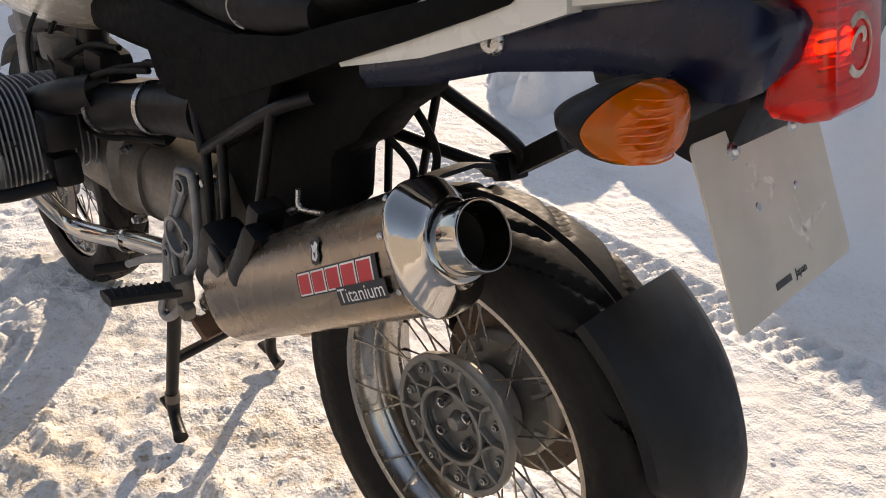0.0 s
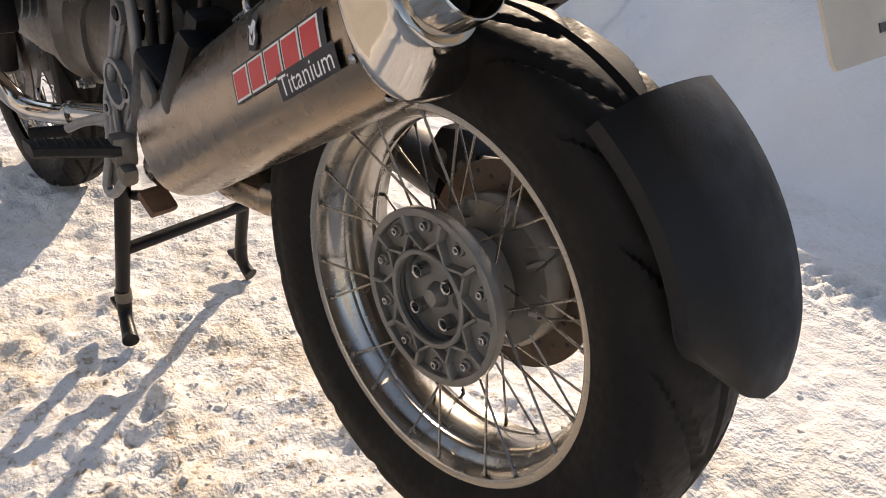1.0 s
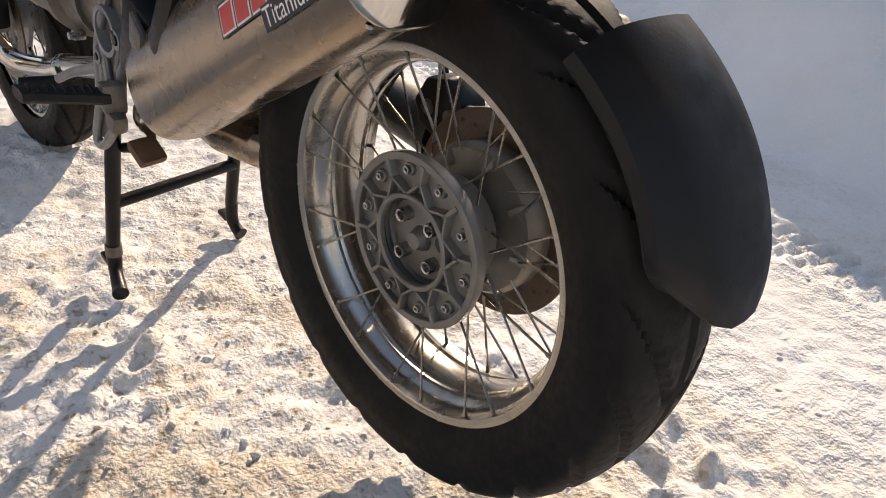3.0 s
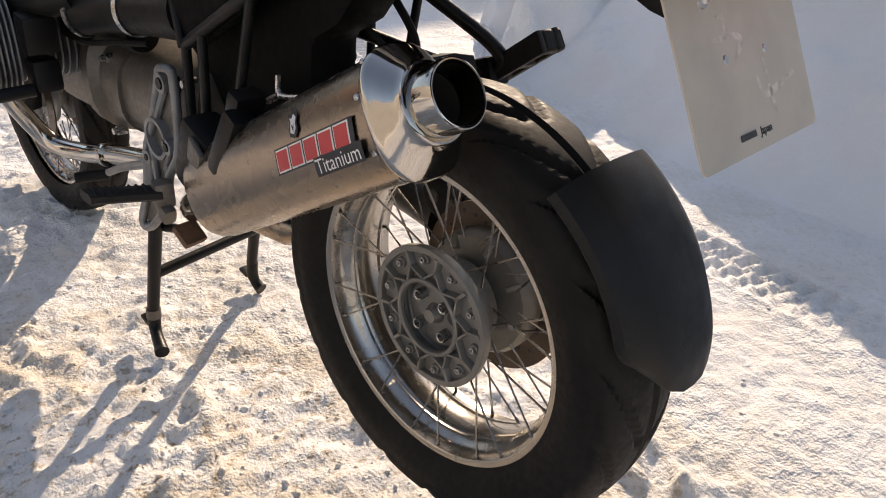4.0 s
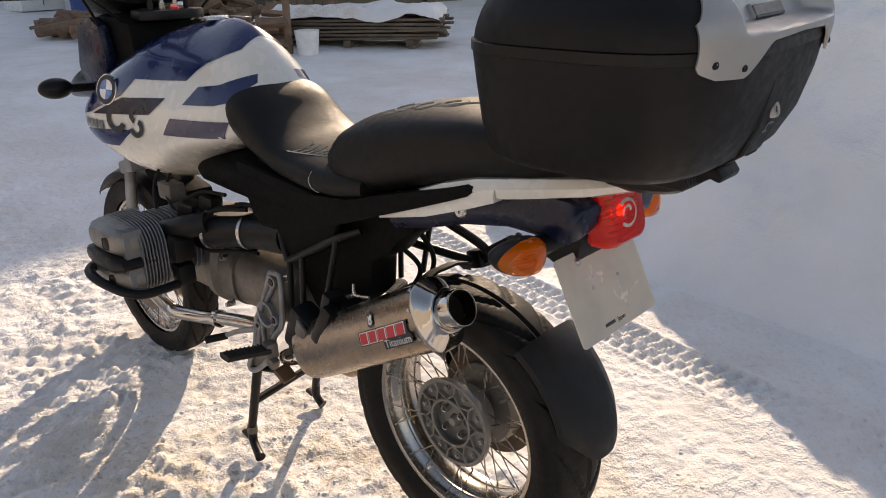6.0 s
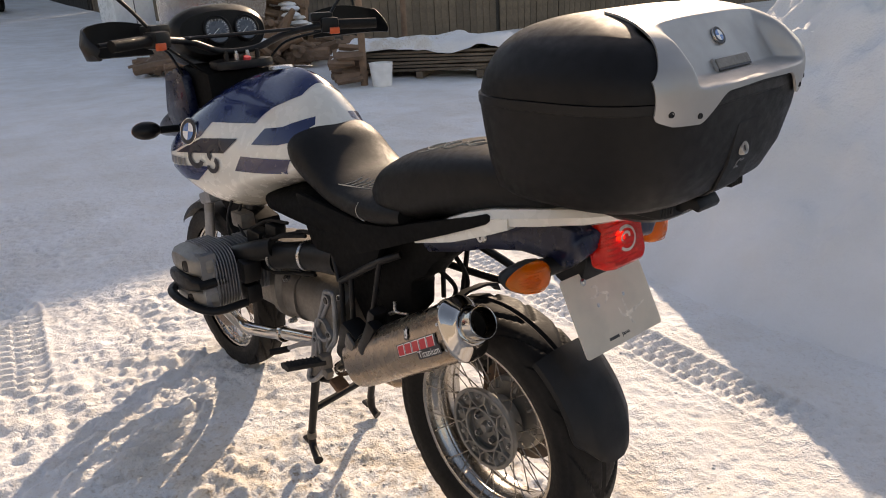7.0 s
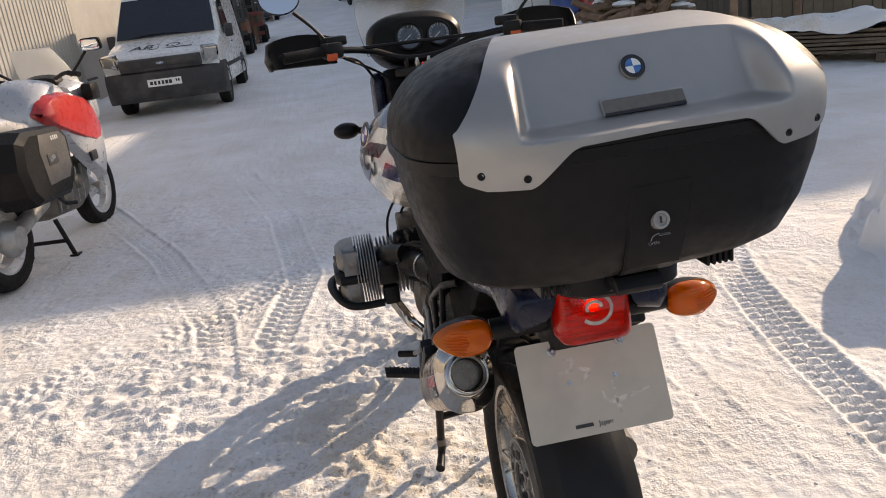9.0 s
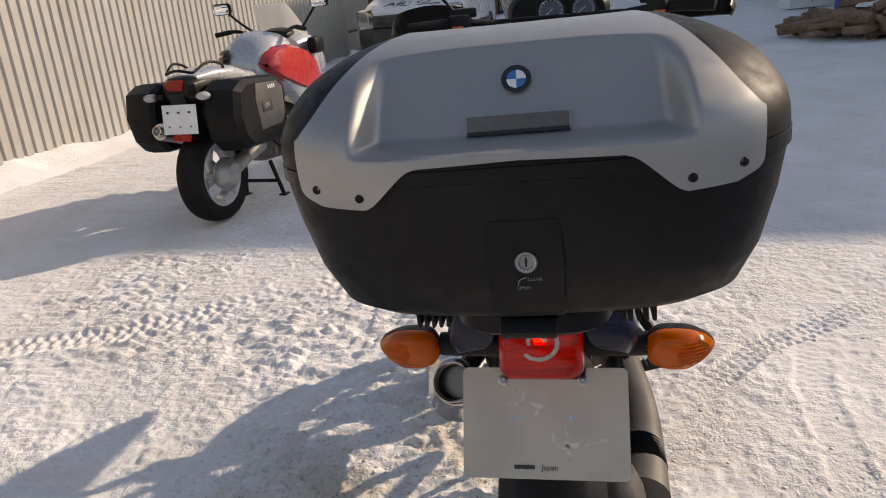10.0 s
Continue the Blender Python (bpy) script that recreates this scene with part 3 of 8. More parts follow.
def rear_hub(rim):
    """Grey cast hub: outer ring, ten-pointed star of ribs, ten pocket bolts, dished centre with wheel bolts."""
    bm = bmesh.new()
    lathe(bm, [(0.098, 0.010), (0.0975, 0.001), (0.0985, 0.0), (0.1062, 0.0), (0.1072, 0.001), (0.1072, 0.010), (0.102, 0.020), (0.082, 0.030), (0.066, 0.075), (0.0, 0.08), (0.0, 0.07), (0.050, 0.06), (0.060, 0.018), (0.098, 0.012)],
          (-0.042, 0, 0), (1, 0, 0), 112)
    lathe(bm, [(0.0525, 0.004), (0.0530, -0.0015), (0.0545, -0.003), (0.0585, -0.003), (0.0600, -0.0015), (0.0605, 0.018), (0.050, 0.034), (0.0, 0.034), (0.0, 0.03), (0.045, 0.028)], (-0.042, 0, 0), (1, 0, 0), 96)
    hub = part("hub", bm, HUB_GREY, rim, "grey cast aluminium wheel hub", sharp=32)
    hub.location = (-0.016, 0.002, 0)
    bm = bmesh.new()
    lathe(bm, [(0.056, 0.0), (0.100, 0.001), (0.100, 0.004), (0.056, 0.004)], (-0.0335, 0, 0), (1, 0, 0), 80, True)
    part("hub_web", bm, HUB_GREY, hub, "sunk grey web between the ribs")
    for k in range(10):
        a = math.radians(8 + 36 * k)
        tip = a + math.radians(18)
        for end in (a, a + math.radians(36)):
            bm = bmesh.new()
            flat_rib(bm, polar(0.0585, end), polar(0.0785, tip), 0.0021, 0.0021, -0.0435, -0.032)
            part("rib", bm, HUB_GREY, hub)
        bm = bmesh.new()
        flat_rib(bm, polar(0.0765, tip), polar(0.100, tip), 0.0024, 0.0034, -0.0435, -0.032)
        part("rib", bm, HUB_GREY, hub)
        bm = bmesh.new()
        c = Vector((-0.034, *polar(0.0865, a)))
        lathe(bm, [(0.0, -0.003), (0.0068, -0.003), (0.0078, -0.002), (0.0085, 0.003)], c, (1, 0, 0), 18)
        part("boss", bm, HUB_GREY, hub)
        bm = bmesh.new()
        lathe(bm, [(0.0, -0.0005), (0.0022, -0.0005), (0.0024, -0.0042), (0.0046, -0.0046), (0.0050, -0.003), (0.0050, 0.004)], (-0.0370, *polar(0.0865, a)), (1, 0, 0), 14)
        part("bolt", bm, STEEL, hub)
    for k in range(4):
        a = math.radians(45 + 90 * k)
        bm = bmesh.new()
        lathe(bm, [(0.0, -0.004), (0.0045, -0.004), (0.0058, -0.014), (0.0078, -0.015), (0.0088, -0.012), (0.009, 0.006)], (-0.024, 0.034 * math.cos(a), 0.034 * math.sin(a)), (1, 0, 0), 18)
        part("wheel_bolt", bm, STEEL, hub)
    bm = bmesh.new()
    lathe(bm, [(0.0, -0.014), (0.010, -0.014), (0.013, -0.008), (0.016, 0.0), (0.016, 0.01)], (-0.024, 0, 0), (1, 0, 0), 20)
    part("hub_cap", bm, HUB_GREY, hub)
    bm = bmesh.new()
    lathe(bm, [(0.0, 0.0), (0.051, 0.0), (0.051, 0.004), (0.0, 0.004)], (-0.024, 0, 0), (1, 0, 0), 48)
    part("hub_floor", bm, HUB_GREY, hub)
    bm = bmesh.new()
    rod(bm, (-0.0255, -0.034, 0.006), (-0.023, -0.034, 0.006), 0.0105, seg=20)
    part("hub_hole", bm, INK, hub)
    return hub


def brake_disc(bike, at, r, x):
    bm = bmesh.new()
    n, rings = 96, []
    lathe(bm, [(r - 0.045, -0.002), (r, -0.002), (r, 0.002), (r - 0.045, 0.002)], seg=n, closed=True)
    ob = part("brake_disc", bm, DISC, bike, "drilled brake disc with brown rust film")
    ob.location = (at[0] + x, at[1], at[2])
    # ink plugs paint the dark of the drilled holes; the disc is uncut
    for k in range(36):
        a = 2 * math.pi * k / 36
        bm = bmesh.new()
        rr = r - 0.012 - 0.010 * (k % 3)
        rod(bm, (-0.0024, rr * math.cos(a), rr * math.sin(a)), (0.0024, rr * math.cos(a), rr * math.sin(a)), 0.0033, seg=8)
        part("hole_rim", bm, INK, ob)


bike = thing("motorcycle", "blue and white touring motorcycle parked on its centre stand", "motorcycle")
REAR, FRONT = (0, 0, 0.385), (0, 1.51, 0.338)
rear = wheel(bike, "rear_wheel", REAR, 0.326, 0.079, 0.2335, 0.062, False)
rear_hub(rear)
brake_disc(bike, REAR, 0.135, 0.075)
front = wheel(bike, "front_wheel", FRONT, 0.330, 0.056, 0.256, 0.036, True)
bm = bmesh.new()
lathe(bm, [(0.0, -0.055), (0.03, -0.055), (0.034, -0.05), (0.034, -0.03), (0.075, -0.028), (0.078, -0.02), (0.045, -0.012), (0.04, 0.012), (0.078, 0.02), (0.075, 0.028), (0.03, 0.04), (0, 0.05)], seg=40)
part("hub", bm, ALU_GREY, front, "grey cast front hub")
for sx in (-1, 1):
    brake_disc(bike, FRONT, 0.152, 0.062 * sx)

# ---- drive, swing arm ----
bm = bmesh.new()
lathe(bm, [(0.0, -0.02), (0.085, -0.02), (0.10, -0.005), (0.105, 0.02), (0.095, 0.05), (0.06, 0.07), (0.03, 0.076), (0, 0.078)], (0.098, 0, 0.385), (1, 0, 0), 48)
part("final_drive", bm, DRIVE_CAST, bike, "grey cast final drive housing")
bm = bmesh.new()
lathe(bm, [(0.0, 0.0), (0.050, 0.0), (0.070, 0.006), (0.092, 0.010), (0.098, 0.018), (0.098, 0.045), (0.0, 0.045)], (0.030, 0, 0.385), (1, 0, 0), 48)
part("drive_flange", bm, HUB_GREY, bike, "grey cast drive flange")
for k in range(8):
    a = 2 * math.pi * (k + 0.3) / 8
    bm = bmesh.new()
    rod(bm, (0.034, 0.074 * math.cos(a), 0.385 + 0.074 * math.sin(a)), (0.046, 0.092 * math.cos(a), 0.385 + 0.092 * math.sin(a)), 0.006, 0.007, 8)
    part("flange_rib", bm, HUB_GREY, bike)
bm = bmesh.new()
tube(bm, [(0.165, 0.03, 0.40), (0.178, 0.20, 0.41), (0.178, 0.36, 0.425), (0.15, 0.52, 0.44)], [0.052, 0.044, 0.040, 0.046], 18, flat=1.15)
part("swing_arm", bm, DRIVE_CAST, bike, "dark cast swing arm on the shaft side")
# rear brake caliper with its bracket and hose
bm = bmesh.new()
slab(bm, [(0.075, 0.455), (0.082, 0.505), (0.110, 0.528), (0.150, 0.520), (0.172, 0.485), (0.160, 0.455), (0.125, 0.440)], 0.088, 0.135, 0.006)
rear_caliper = part("brake_caliper", bm, BLACK_METAL, bike, "black rear brake caliper")
bm = bmesh.new()
slab(bm, [(0.015, 0.470), (0.020, 0.497), (0.050, 0.505), (0.085, 0.498), (0.082, 0.470), (0.050, 0.462)], 0.094, 0.104, 0.003)
part("caliper_bracket", bm, DRIVE_CAST, rear_caliper, "grey bracket with bored holes")
for y, z in ((0.030, 0.484), (0.052, 0.490), (0.068, 0.478)):
    bm = bmesh.new()
    lathe(bm, [(0.0, 0.0), (0.005, 0.0), (0.0056, 0.0012), (0.0, 0.0014)], (0.0938, y, z), (-1, 0, 0), 14)
    part("bore", bm, INK, rear_caliper)
for y, z in ((0.100, 0.478), (0.142, 0.482)):
    bm = bmesh.new()
    lathe(bm, [(0.0, 0.004), (0.009, 0.004), (0.011, 0.002), (0.011, 0.0)], (0.088, y, z), (-1, 0, 0), 18)
    part("piston_cap", bm, DRIVE_CAST, rear_caliper)
bm = bmesh.new()
tube(bm, [(0.125, 0.150, 0.515), (0.130, 0.175, 0.555), (0.140, 0.230, 0.560), (0.150, 0.330, 0.520), (0.150, 0.43, 0.50)], 0.0055, 10, 8)
part("brake_hose", bm, RUBBER, rear_caliper)
bm = bmesh.new()
prof = []
for k in range(7):
    prof += [(0.047, 0.011 * k - 0.005), (0.056, 0.011 * k)]
lathe(bm, prof + [(0.047, 0.072)], (0.172, 0.115, 0.405), (0, 1, 0), 28)
part("rubber_boot", bm, RUBBER, bike)
bm = bmesh.new()
tube(bm, [(0.03, 0.44, 0.45), (0.02, 0.33, 0.62), (0.02, 0.27, 0.76)], 0.019, 14)
for k in range(11):
    t = k / 10
    lathe(bm, [(0.030, -0.006), (0.035, 0), (0.030, 0.006)], (0.027 - 0.007 * t, 0.42 - 0.12 * t, 0.49 + 0.2 * t), (0, -0.5, 0.85), 20)
part("shock_absorber", bm, BLACK_METAL, bike)

# ---- engine and gearbox ----
bm = bmesh.new()
ring_faces(bm, [sup(hw, z0, z1, y, 32, e) for y, hw, z0, z1, e in
                ((0.46, 0.100, 0.47, 0.625, 3.4), (0.47, 0.128, 0.455, 0.645, 3.4), (0.52, 0.132, 0.450, 0.640, 3.0), (0.62, 0.126, 0.445, 0.632, 2.8), (0.72, 0.132, 0.445, 0.632, 2.8), (0.80, 0.148, 0.440, 0.645, 2.8), (0.81, 0.165, 0.435, 0.67, 2.8), (0.84, 0.165, 0.435, 0.67, 2.8))])
gearbox = part("gearbox", bm, ENGINE_ALU, bike, "grey cast gearbox housing")
for y in (0.605, 0.742):
    bm = bmesh.new()
    ring_faces(bm, [sup(glide([(0.5, 0.117), (0.6, 0.127), (0.72, 0.137), (0.84, 0.167)], y)[0] + 0.0016, 0.444, 0.6335, y + dy, 32, 2.8) for dy in (-0.006, -0.003, 0.003, 0.006)], caps=True)
    part("casting_rib", bm, ENGINE_ALU, gearbox)
bm = bmesh.new()
block(bm, (-0.128, 0.545, 0.60), (0.014, 0.034, 0.044), (0, 0, 0), 0.006)
part("inspection_plug", bm, BLACK_PLASTIC, gearbox)
for y, z, r in ((0.50, 0.465, 0.009), (0.50, 0.615, 0.009), (0.66, 0.455, 0.008), (0.78, 0.46, 0.009), (0.78, 0.60, 0.009)):
    bm = bmesh.new()
    lathe(bm, [(0.0, 0.012), (r * 0.7, 0.012), (r * 0.75, 0.004), (r, 0.004), (r, -0.014)], (-glide([(0.46, 0.11), (0.52, 0.128), (0.62, 0.120), (0.72, 0.126), (0.82, 0.140)], y)[0], y, z), (-1, 0, 0), 12)
    part("housing_bolt", bm, STEEL, gearbox)
bm = bmesh.new()
lathe(bm, [(0.0, -0.075), (0.030, -0.072), (0.034, -0.06), (0.034, 0.05), (0.028, 0.06), (0.0, 0.062)], (-0.105, 0.755, 0.655), (0, 1, 0), 24)
part("starter_motor", bm, BLACK_METAL, bike)
for pts in (((-0.15, 0.86, 0.66), (-0.175, 0.79, 0.635), (-0.15, 0.70, 0.645), (-0.135, 0.60, 0.66)), ((-0.16, 0.84, 0.745), (-0.185, 0.78, 0.74), (-0.17, 0.70, 0.765), (-0.14, 0.62, 0.775)), ((-0.19, 0.86, 0.76), (-0.16, 0.80, 0.79), (-0.15, 0.70, 0.80))):
    bm = bmesh.new()
    tube(bm, pts, 0.0055, 8)
    part("cable", bm, RUBBER, bike)
for c, size in (((-0.175, 0.845, 0.735), (0.05, 0.06, 0.05)), ((-0.15, 0.78, 0.765), (0.045, 0.05, 0.04)), ((-0.165, 0.815, 0.655), (0.04, 0.05, 0.045))):
    bm = bmesh.new()
    block(bm, c, size, (8, 0, 12), 0.010)
    part("connector_block", bm, BLACK_PLASTIC, bike)
bm = bmesh.new()
ring_faces(bm, [sup(hw, z0, z1, y, 32, e) for y, hw, z0, z1, e in
                ((0.842, 0.13, 0.45, 0.68, 3), (0.86, 0.15, 0.445, 0.66, 3), (1.02, 0.15, 0.44, 0.66, 3), (1.15, 0.14, 0.44, 0.64, 3), (1.17, 0.11, 0.46, 0.64, 3))])
part("engine_block", bm, ENGINE_ALU, bike, "grey cast boxer engine block")


def cylinder(sx):
    """One of the two side cylinders: finned barrel, finned head and smooth rocker cover."""
    c = Vector((0, 0.945, 0.632))
    bm = bmesh.new()
    rod(bm, c + Vector((sx * 0.13, -0.0, 0)), c + Vector((sx * 0.30, 0, 0)), 0.062, 0.066, 28)
    body = part("cylinder", bm, ENGINE_ALU, bike, "finned grey boxer cylinder")
    for k in range(9):
        x = sx * (0.150 + 0.0125 * k)
        bm = bmesh.new()
        ring_faces(bm, [[Vector((x + sx * d, p.x + c.y, p.z + c.z)) for p in sup(0.098, -0.088, 0.088, 0, 28, 3.0)] for d in (-0.0016, 0.0016)])
        part("cooling_fin", bm, ALU_GREY, body)
    for k in range(8):
        x = sx * (0.268 + 0.009 * k)
        bm = bmesh.new()
        ring_faces(bm, [[Vector((x + sx * d, p.x + c.y, p.z + c.z)) for p in sup(0.118, -0.098, 0.098, 0, 28, 3.6)] for d in (-0.0016, 0.0016)])
        part("cooling_fin", bm, ALU_GREY, body)
    for lo, hi, nm in ((0.012, 0.093, "rocker_cover"), (-0.093, -0.012, "rocker_cover")):
        bm = bmesh.new()
        ring_faces(bm, [[Vector((sx * x, p.x + c.y, p.z + c.z)) for p in sup(w, lo + s, hi - s, 0, 28, 3.4)] for x, w, s in ((0.33, 0.105, 0), (0.35, 0.104, 0.0), (0.372, 0.094, 0.004), (0.388, 0.070, 0.014), (0.392, 0.03, 0.03))])
        cov = part(nm, bm, HUB_GREY, body, "grey rocker cover")
        bm = bmesh.new()
        block(bm, (sx * 0.388, c.y - 0.045, c.z + (lo + hi) / 2), (0.012, 0.032, 0.034), (0, 0, sx * -22), 0.010)
        part("cover_window", bm, BLACK_METAL, cov, "dark sunk screw window")
        bm = bmesh.new()
        for j in range(7):
            y = c.y - 0.10 + 0.011 * j
            block(bm, (sx * (0.345), y, c.z + (lo + hi) / 2), (0.05, 0.003, 0.075), (0, 0, 0), 0.001, 1)
        part("cover_rib", bm, ALU_GREY, cov)
    bm = bmesh.new()
    ring_faces(bm, [[Vector((sx * x, p.x + c.y, p.z + c.z)) for p in sup(w, -0.024, 0.024, 0, 24, 2.6)] for x, w in ((0.30, 0.119), (0.385, 0.108), (0.398, 0.085), (0.402, 0.05))])
    part("spark_plug_cover", bm, BLACK_PLASTIC, body)
    bm = bmesh.new()
    tube(bm, [(sx * 0.26, c.y - 0.135, c.z - 0.078), (sx * 0.36, c.y - 0.118, c.z - 0.080), (sx * 0.408, c.y - 0.04, c.z - 0.060), (sx * 0.412, c.y + 0.05, c.z - 0.045), (sx * 0.35, c.y + 0.13, c.z - 0.050)], 0.012, 12, flat=1.25)
    part("cylinder_guard", bm, BLACK_PLASTIC, body, "black cylinder guard bar")
    bm = bmesh.new()
    tube(bm, [(sx * 0.235, c.y - 0.06, c.z + 0.05), (sx * 0.215, c.y - 0.14, c.z + 0.075), (sx * 0.18, c.y - 0.20, c.z + 0.09)], 0.032, 16)
    body2 = part("throttle_body", bm, BLACK_PLASTIC, body)
    bm = bmesh.new()
    block(bm, (sx * 0.235, c.y - 0.125, c.z - 0.055), (0.05, 0.05, 0.06), (0, 0, 0), 0.012)
    block(bm, (sx * 0.235, c.y - 0.13, c.z + 0.02), (0.06, 0.05, 0.07), (10, 0, 0), 0.012)
    part("injector_block", bm, BLACK_METAL, body)
    bm = bmesh.new()
    tube(bm, [(sx * 0.28, c.y + 0.10, c.z - 0.05), (sx * 0.25, c.y + 0.16, c.z - 0.12), (sx * 0.17, c.y + 0.15, c.z - 0.272), (sx * 0.135, c.y + 0.03, c.z - 0.277), (sx * 0.13, c.y - 0.12, c.z - 0.237), (sx * 0.125, c.y - 0.30, c.z - 0.197)], 0.0205, 16)
    pipe = part("header_pipe", bm, CHROME, bike, "chromed exhaust header pipe")
    bm = bmesh.new()
    lathe(bm, [(0.021, -0.012), (0.026, -0.012), (0.027, 0), (0.026, 0.012), (0.021, 0.012)], (sx * 0.13, c.y - 0.08, c.z - 0.249), (0, 1, -0.22), 24)
    part("pipe_clamp", bm, CHROME, pipe)
    return body


for sx in (-1, 1):
    cylinder(sx)
# air duct and its clamps
for sx in (-1, 1):
    bm = bmesh.new()
    tube(bm, [(sx * 0.17, 0.76, 0.690), (sx * 0.145, 0.70, 0.70), (sx * 0.125, 0.60, 0.715), (sx * 0.11, 0.48, 0.73)], [0.042, 0.040, 0.043, 0.048], 22)
    duct = part("air_duct", bm, BLACK_PLASTIC, bike)
    for y, r, x, z in ((0.635, 0.0445, 0.131, 0.710), (0.755, 0.044, 0.168, 0.691)):
        bm = bmesh.new()
        lathe(bm, [(r - 0.002, -0.005), (r + 0.001, -0.005), (r + 0.001, 0.005), (r - 0.002, 0.005)], (sx * x, y, z), (sx * 0.28, 1, -0.12), 28, True)
        part("hose_clamp", bm, STEEL, duct)

# ---- exhaust ----
D = Vector((0, -0.872, 0.489))
N = Vector((0, 0.489, 0.872))
A0 = Vector((-0.172, -0.0485, 0.711))


def oval(s, hw, hh, n=48, e=2.5, off=0.0):
    """A ring across the silencer, s metres ahead of its rear cap."""
    out = []
    for i in range(n):
        a = 2 * math.pi * i / n
        c, q = math.cos(a), math.sin(a)
        out.append(A0 - D * s + Vector((1, 0, 0)) * math.copysign(abs(c) ** (2 / e), c) * hw + N * (math.copysign(abs(q) ** (2 / e), q) * hh + off))
    return out


bm = bmesh.new()
ring_faces(bm, [oval(-0.036, 0.0535, 0.0685), oval(0.42, 0.056, 0.070), oval(0.445, 0.053, 0.066), oval(0.455, 0.042, 0.054)])
can = part("silencer", bm, TITAN, bike, "brushed titanium oval silencer")
bm = bmesh.new()
ring_faces(bm, [oval(-0.026, 0.0552, 0.0702), oval(-0.028, 0.0575, 0.0725), oval(-0.031, 0.0585, 0.0735), oval(-0.035, 0.0580, 0.0730), oval(-0.0375, 0.0560, 0.0705), oval(-0.043, 0.0535, 0.0655, e=2.4), oval(-0.052, 0.0485, 0.0560, e=2.25), oval(-0.060, 0.0445, 0.0485, e=2.1), oval(-0.066, 0.0420, 0.0440, e=2.04),
                oval(-0.0675, 0.0425, 0.0440, e=2), oval(-0.0695, 0.0425, 0.0435, e=2), oval(-0.0710, 0.0405, 0.0410, e=2), oval(-0.0712, 0.034, 0.034, e=2)], caps=False)
cap = part("end_cap", bm, CHROME, can, "polished chrome end cap", sharp=50)
bm = bmesh.new()
ring_faces(bm, [oval(s, r, r, e=2) for s, r in ((-0.060, 0.0355), (-0.066, 0.0365), (-0.102, 0.0365), (-0.1055, 0.0357), (-0.106, 0.0345), (-0.1055, 0.0330), (-0.100, 0.0318), (-0.03, 0.0310))], caps=False)
part("tail_pipe", bm, CHROME, cap, "polished tail pipe")
# dark metal lining with a closing disc inside the tail pipe
bm = bmesh.new()
ring_faces(bm, [oval(s, r, r, e=2) for s, r in ((-0.072, 0.0302), (-0.0, 0.030), (0.10, 0.028))], caps=False)
f = bm.faces.new([bm.verts.new(p) for p in oval(0.10, 0.028, 0.028, e=2)])
part("soot_lining", bm, mat("soot", (0.06, 0.052, 0.045), 0.6, 0.6), cap)
for a in (20, 62, 118, 160, 200, 242, 298, 340):
    c, q = math.cos(radians(a)), math.sin(radians(a))
    p = A0 + D * 0.018 + Vector((math.copysign(abs(c) ** 0.8, c) * 0.0545, 0, 0)) + N * math.copysign(abs(q) ** 0.8, q) * 0.0695
    bm = bmesh.new()
    lathe(bm, [(0, 0.0025), (0.0025, 0.002), (0.004, 0.0)], p, (c, 0, q * 0.8), 10)
    part("rivet", bm, STEEL, can)
bm = bmesh.new()
tube(bm, [A0 - D * 0.44, A0 - D * 0.53 + Vector((0.01, 0, 0)), (-0.125, 0.53, 0.385), (-0.06, 0.62, 0.34)], [0.04, 0.028, 0.026, 0.03], 18)
part("link_pipe", bm, CHROME, bike, "chromed exhaust link pipe")
bm = bmesh.new()
ring_faces(bm, [sup(hw, z0, z1, y, 28, 3.2, x=0.02) for y, hw, z0, z1 in ((0.36, 0.05, 0.345, 0.385), (0.38, 0.07, 0.332, 0.400), (0.48, 0.08, 0.325, 0.400), (0.58, 0.07, 0.325, 0.395), (0.63, 0.05, 0.335, 0.38))])
part("exhaust_collector", bm, TITAN, bike, "dull silver exhaust collector box")


def on_can(s, q):
    """A point on the silencer's outer left face: s ahead of the cap, q up from its axis."""
    k = min(0.999, abs(q) / 0.070)
    x = -0.0548 * (1 - k ** 2.5) ** (1 / 2.5)
    return A0 - D * s + Vector((x - 0.0012, 0, 0)) + N * q


def sticker(name, pts, material, lift=0.0, label=""):
    """A thin print that follows the silencer; pts in (s, q)."""
    bm = bmesh.new()
    vs = [bm.verts.new((p[0], p[1], 0)) for p in pts]
    bm.faces.new(vs)
    bmesh.ops.triangulate(bm, faces=bm.faces[:])
    bmesh.ops.subdivide_edges(bm, edges=bm.edges[:], cuts=2, use_grid_fill=True)
    for v in bm.verts:
        v.co = on_can(v.co.x, v.co.y) + Vector((-lift, 0, 0))
    return part(name, bm, material, can, label)


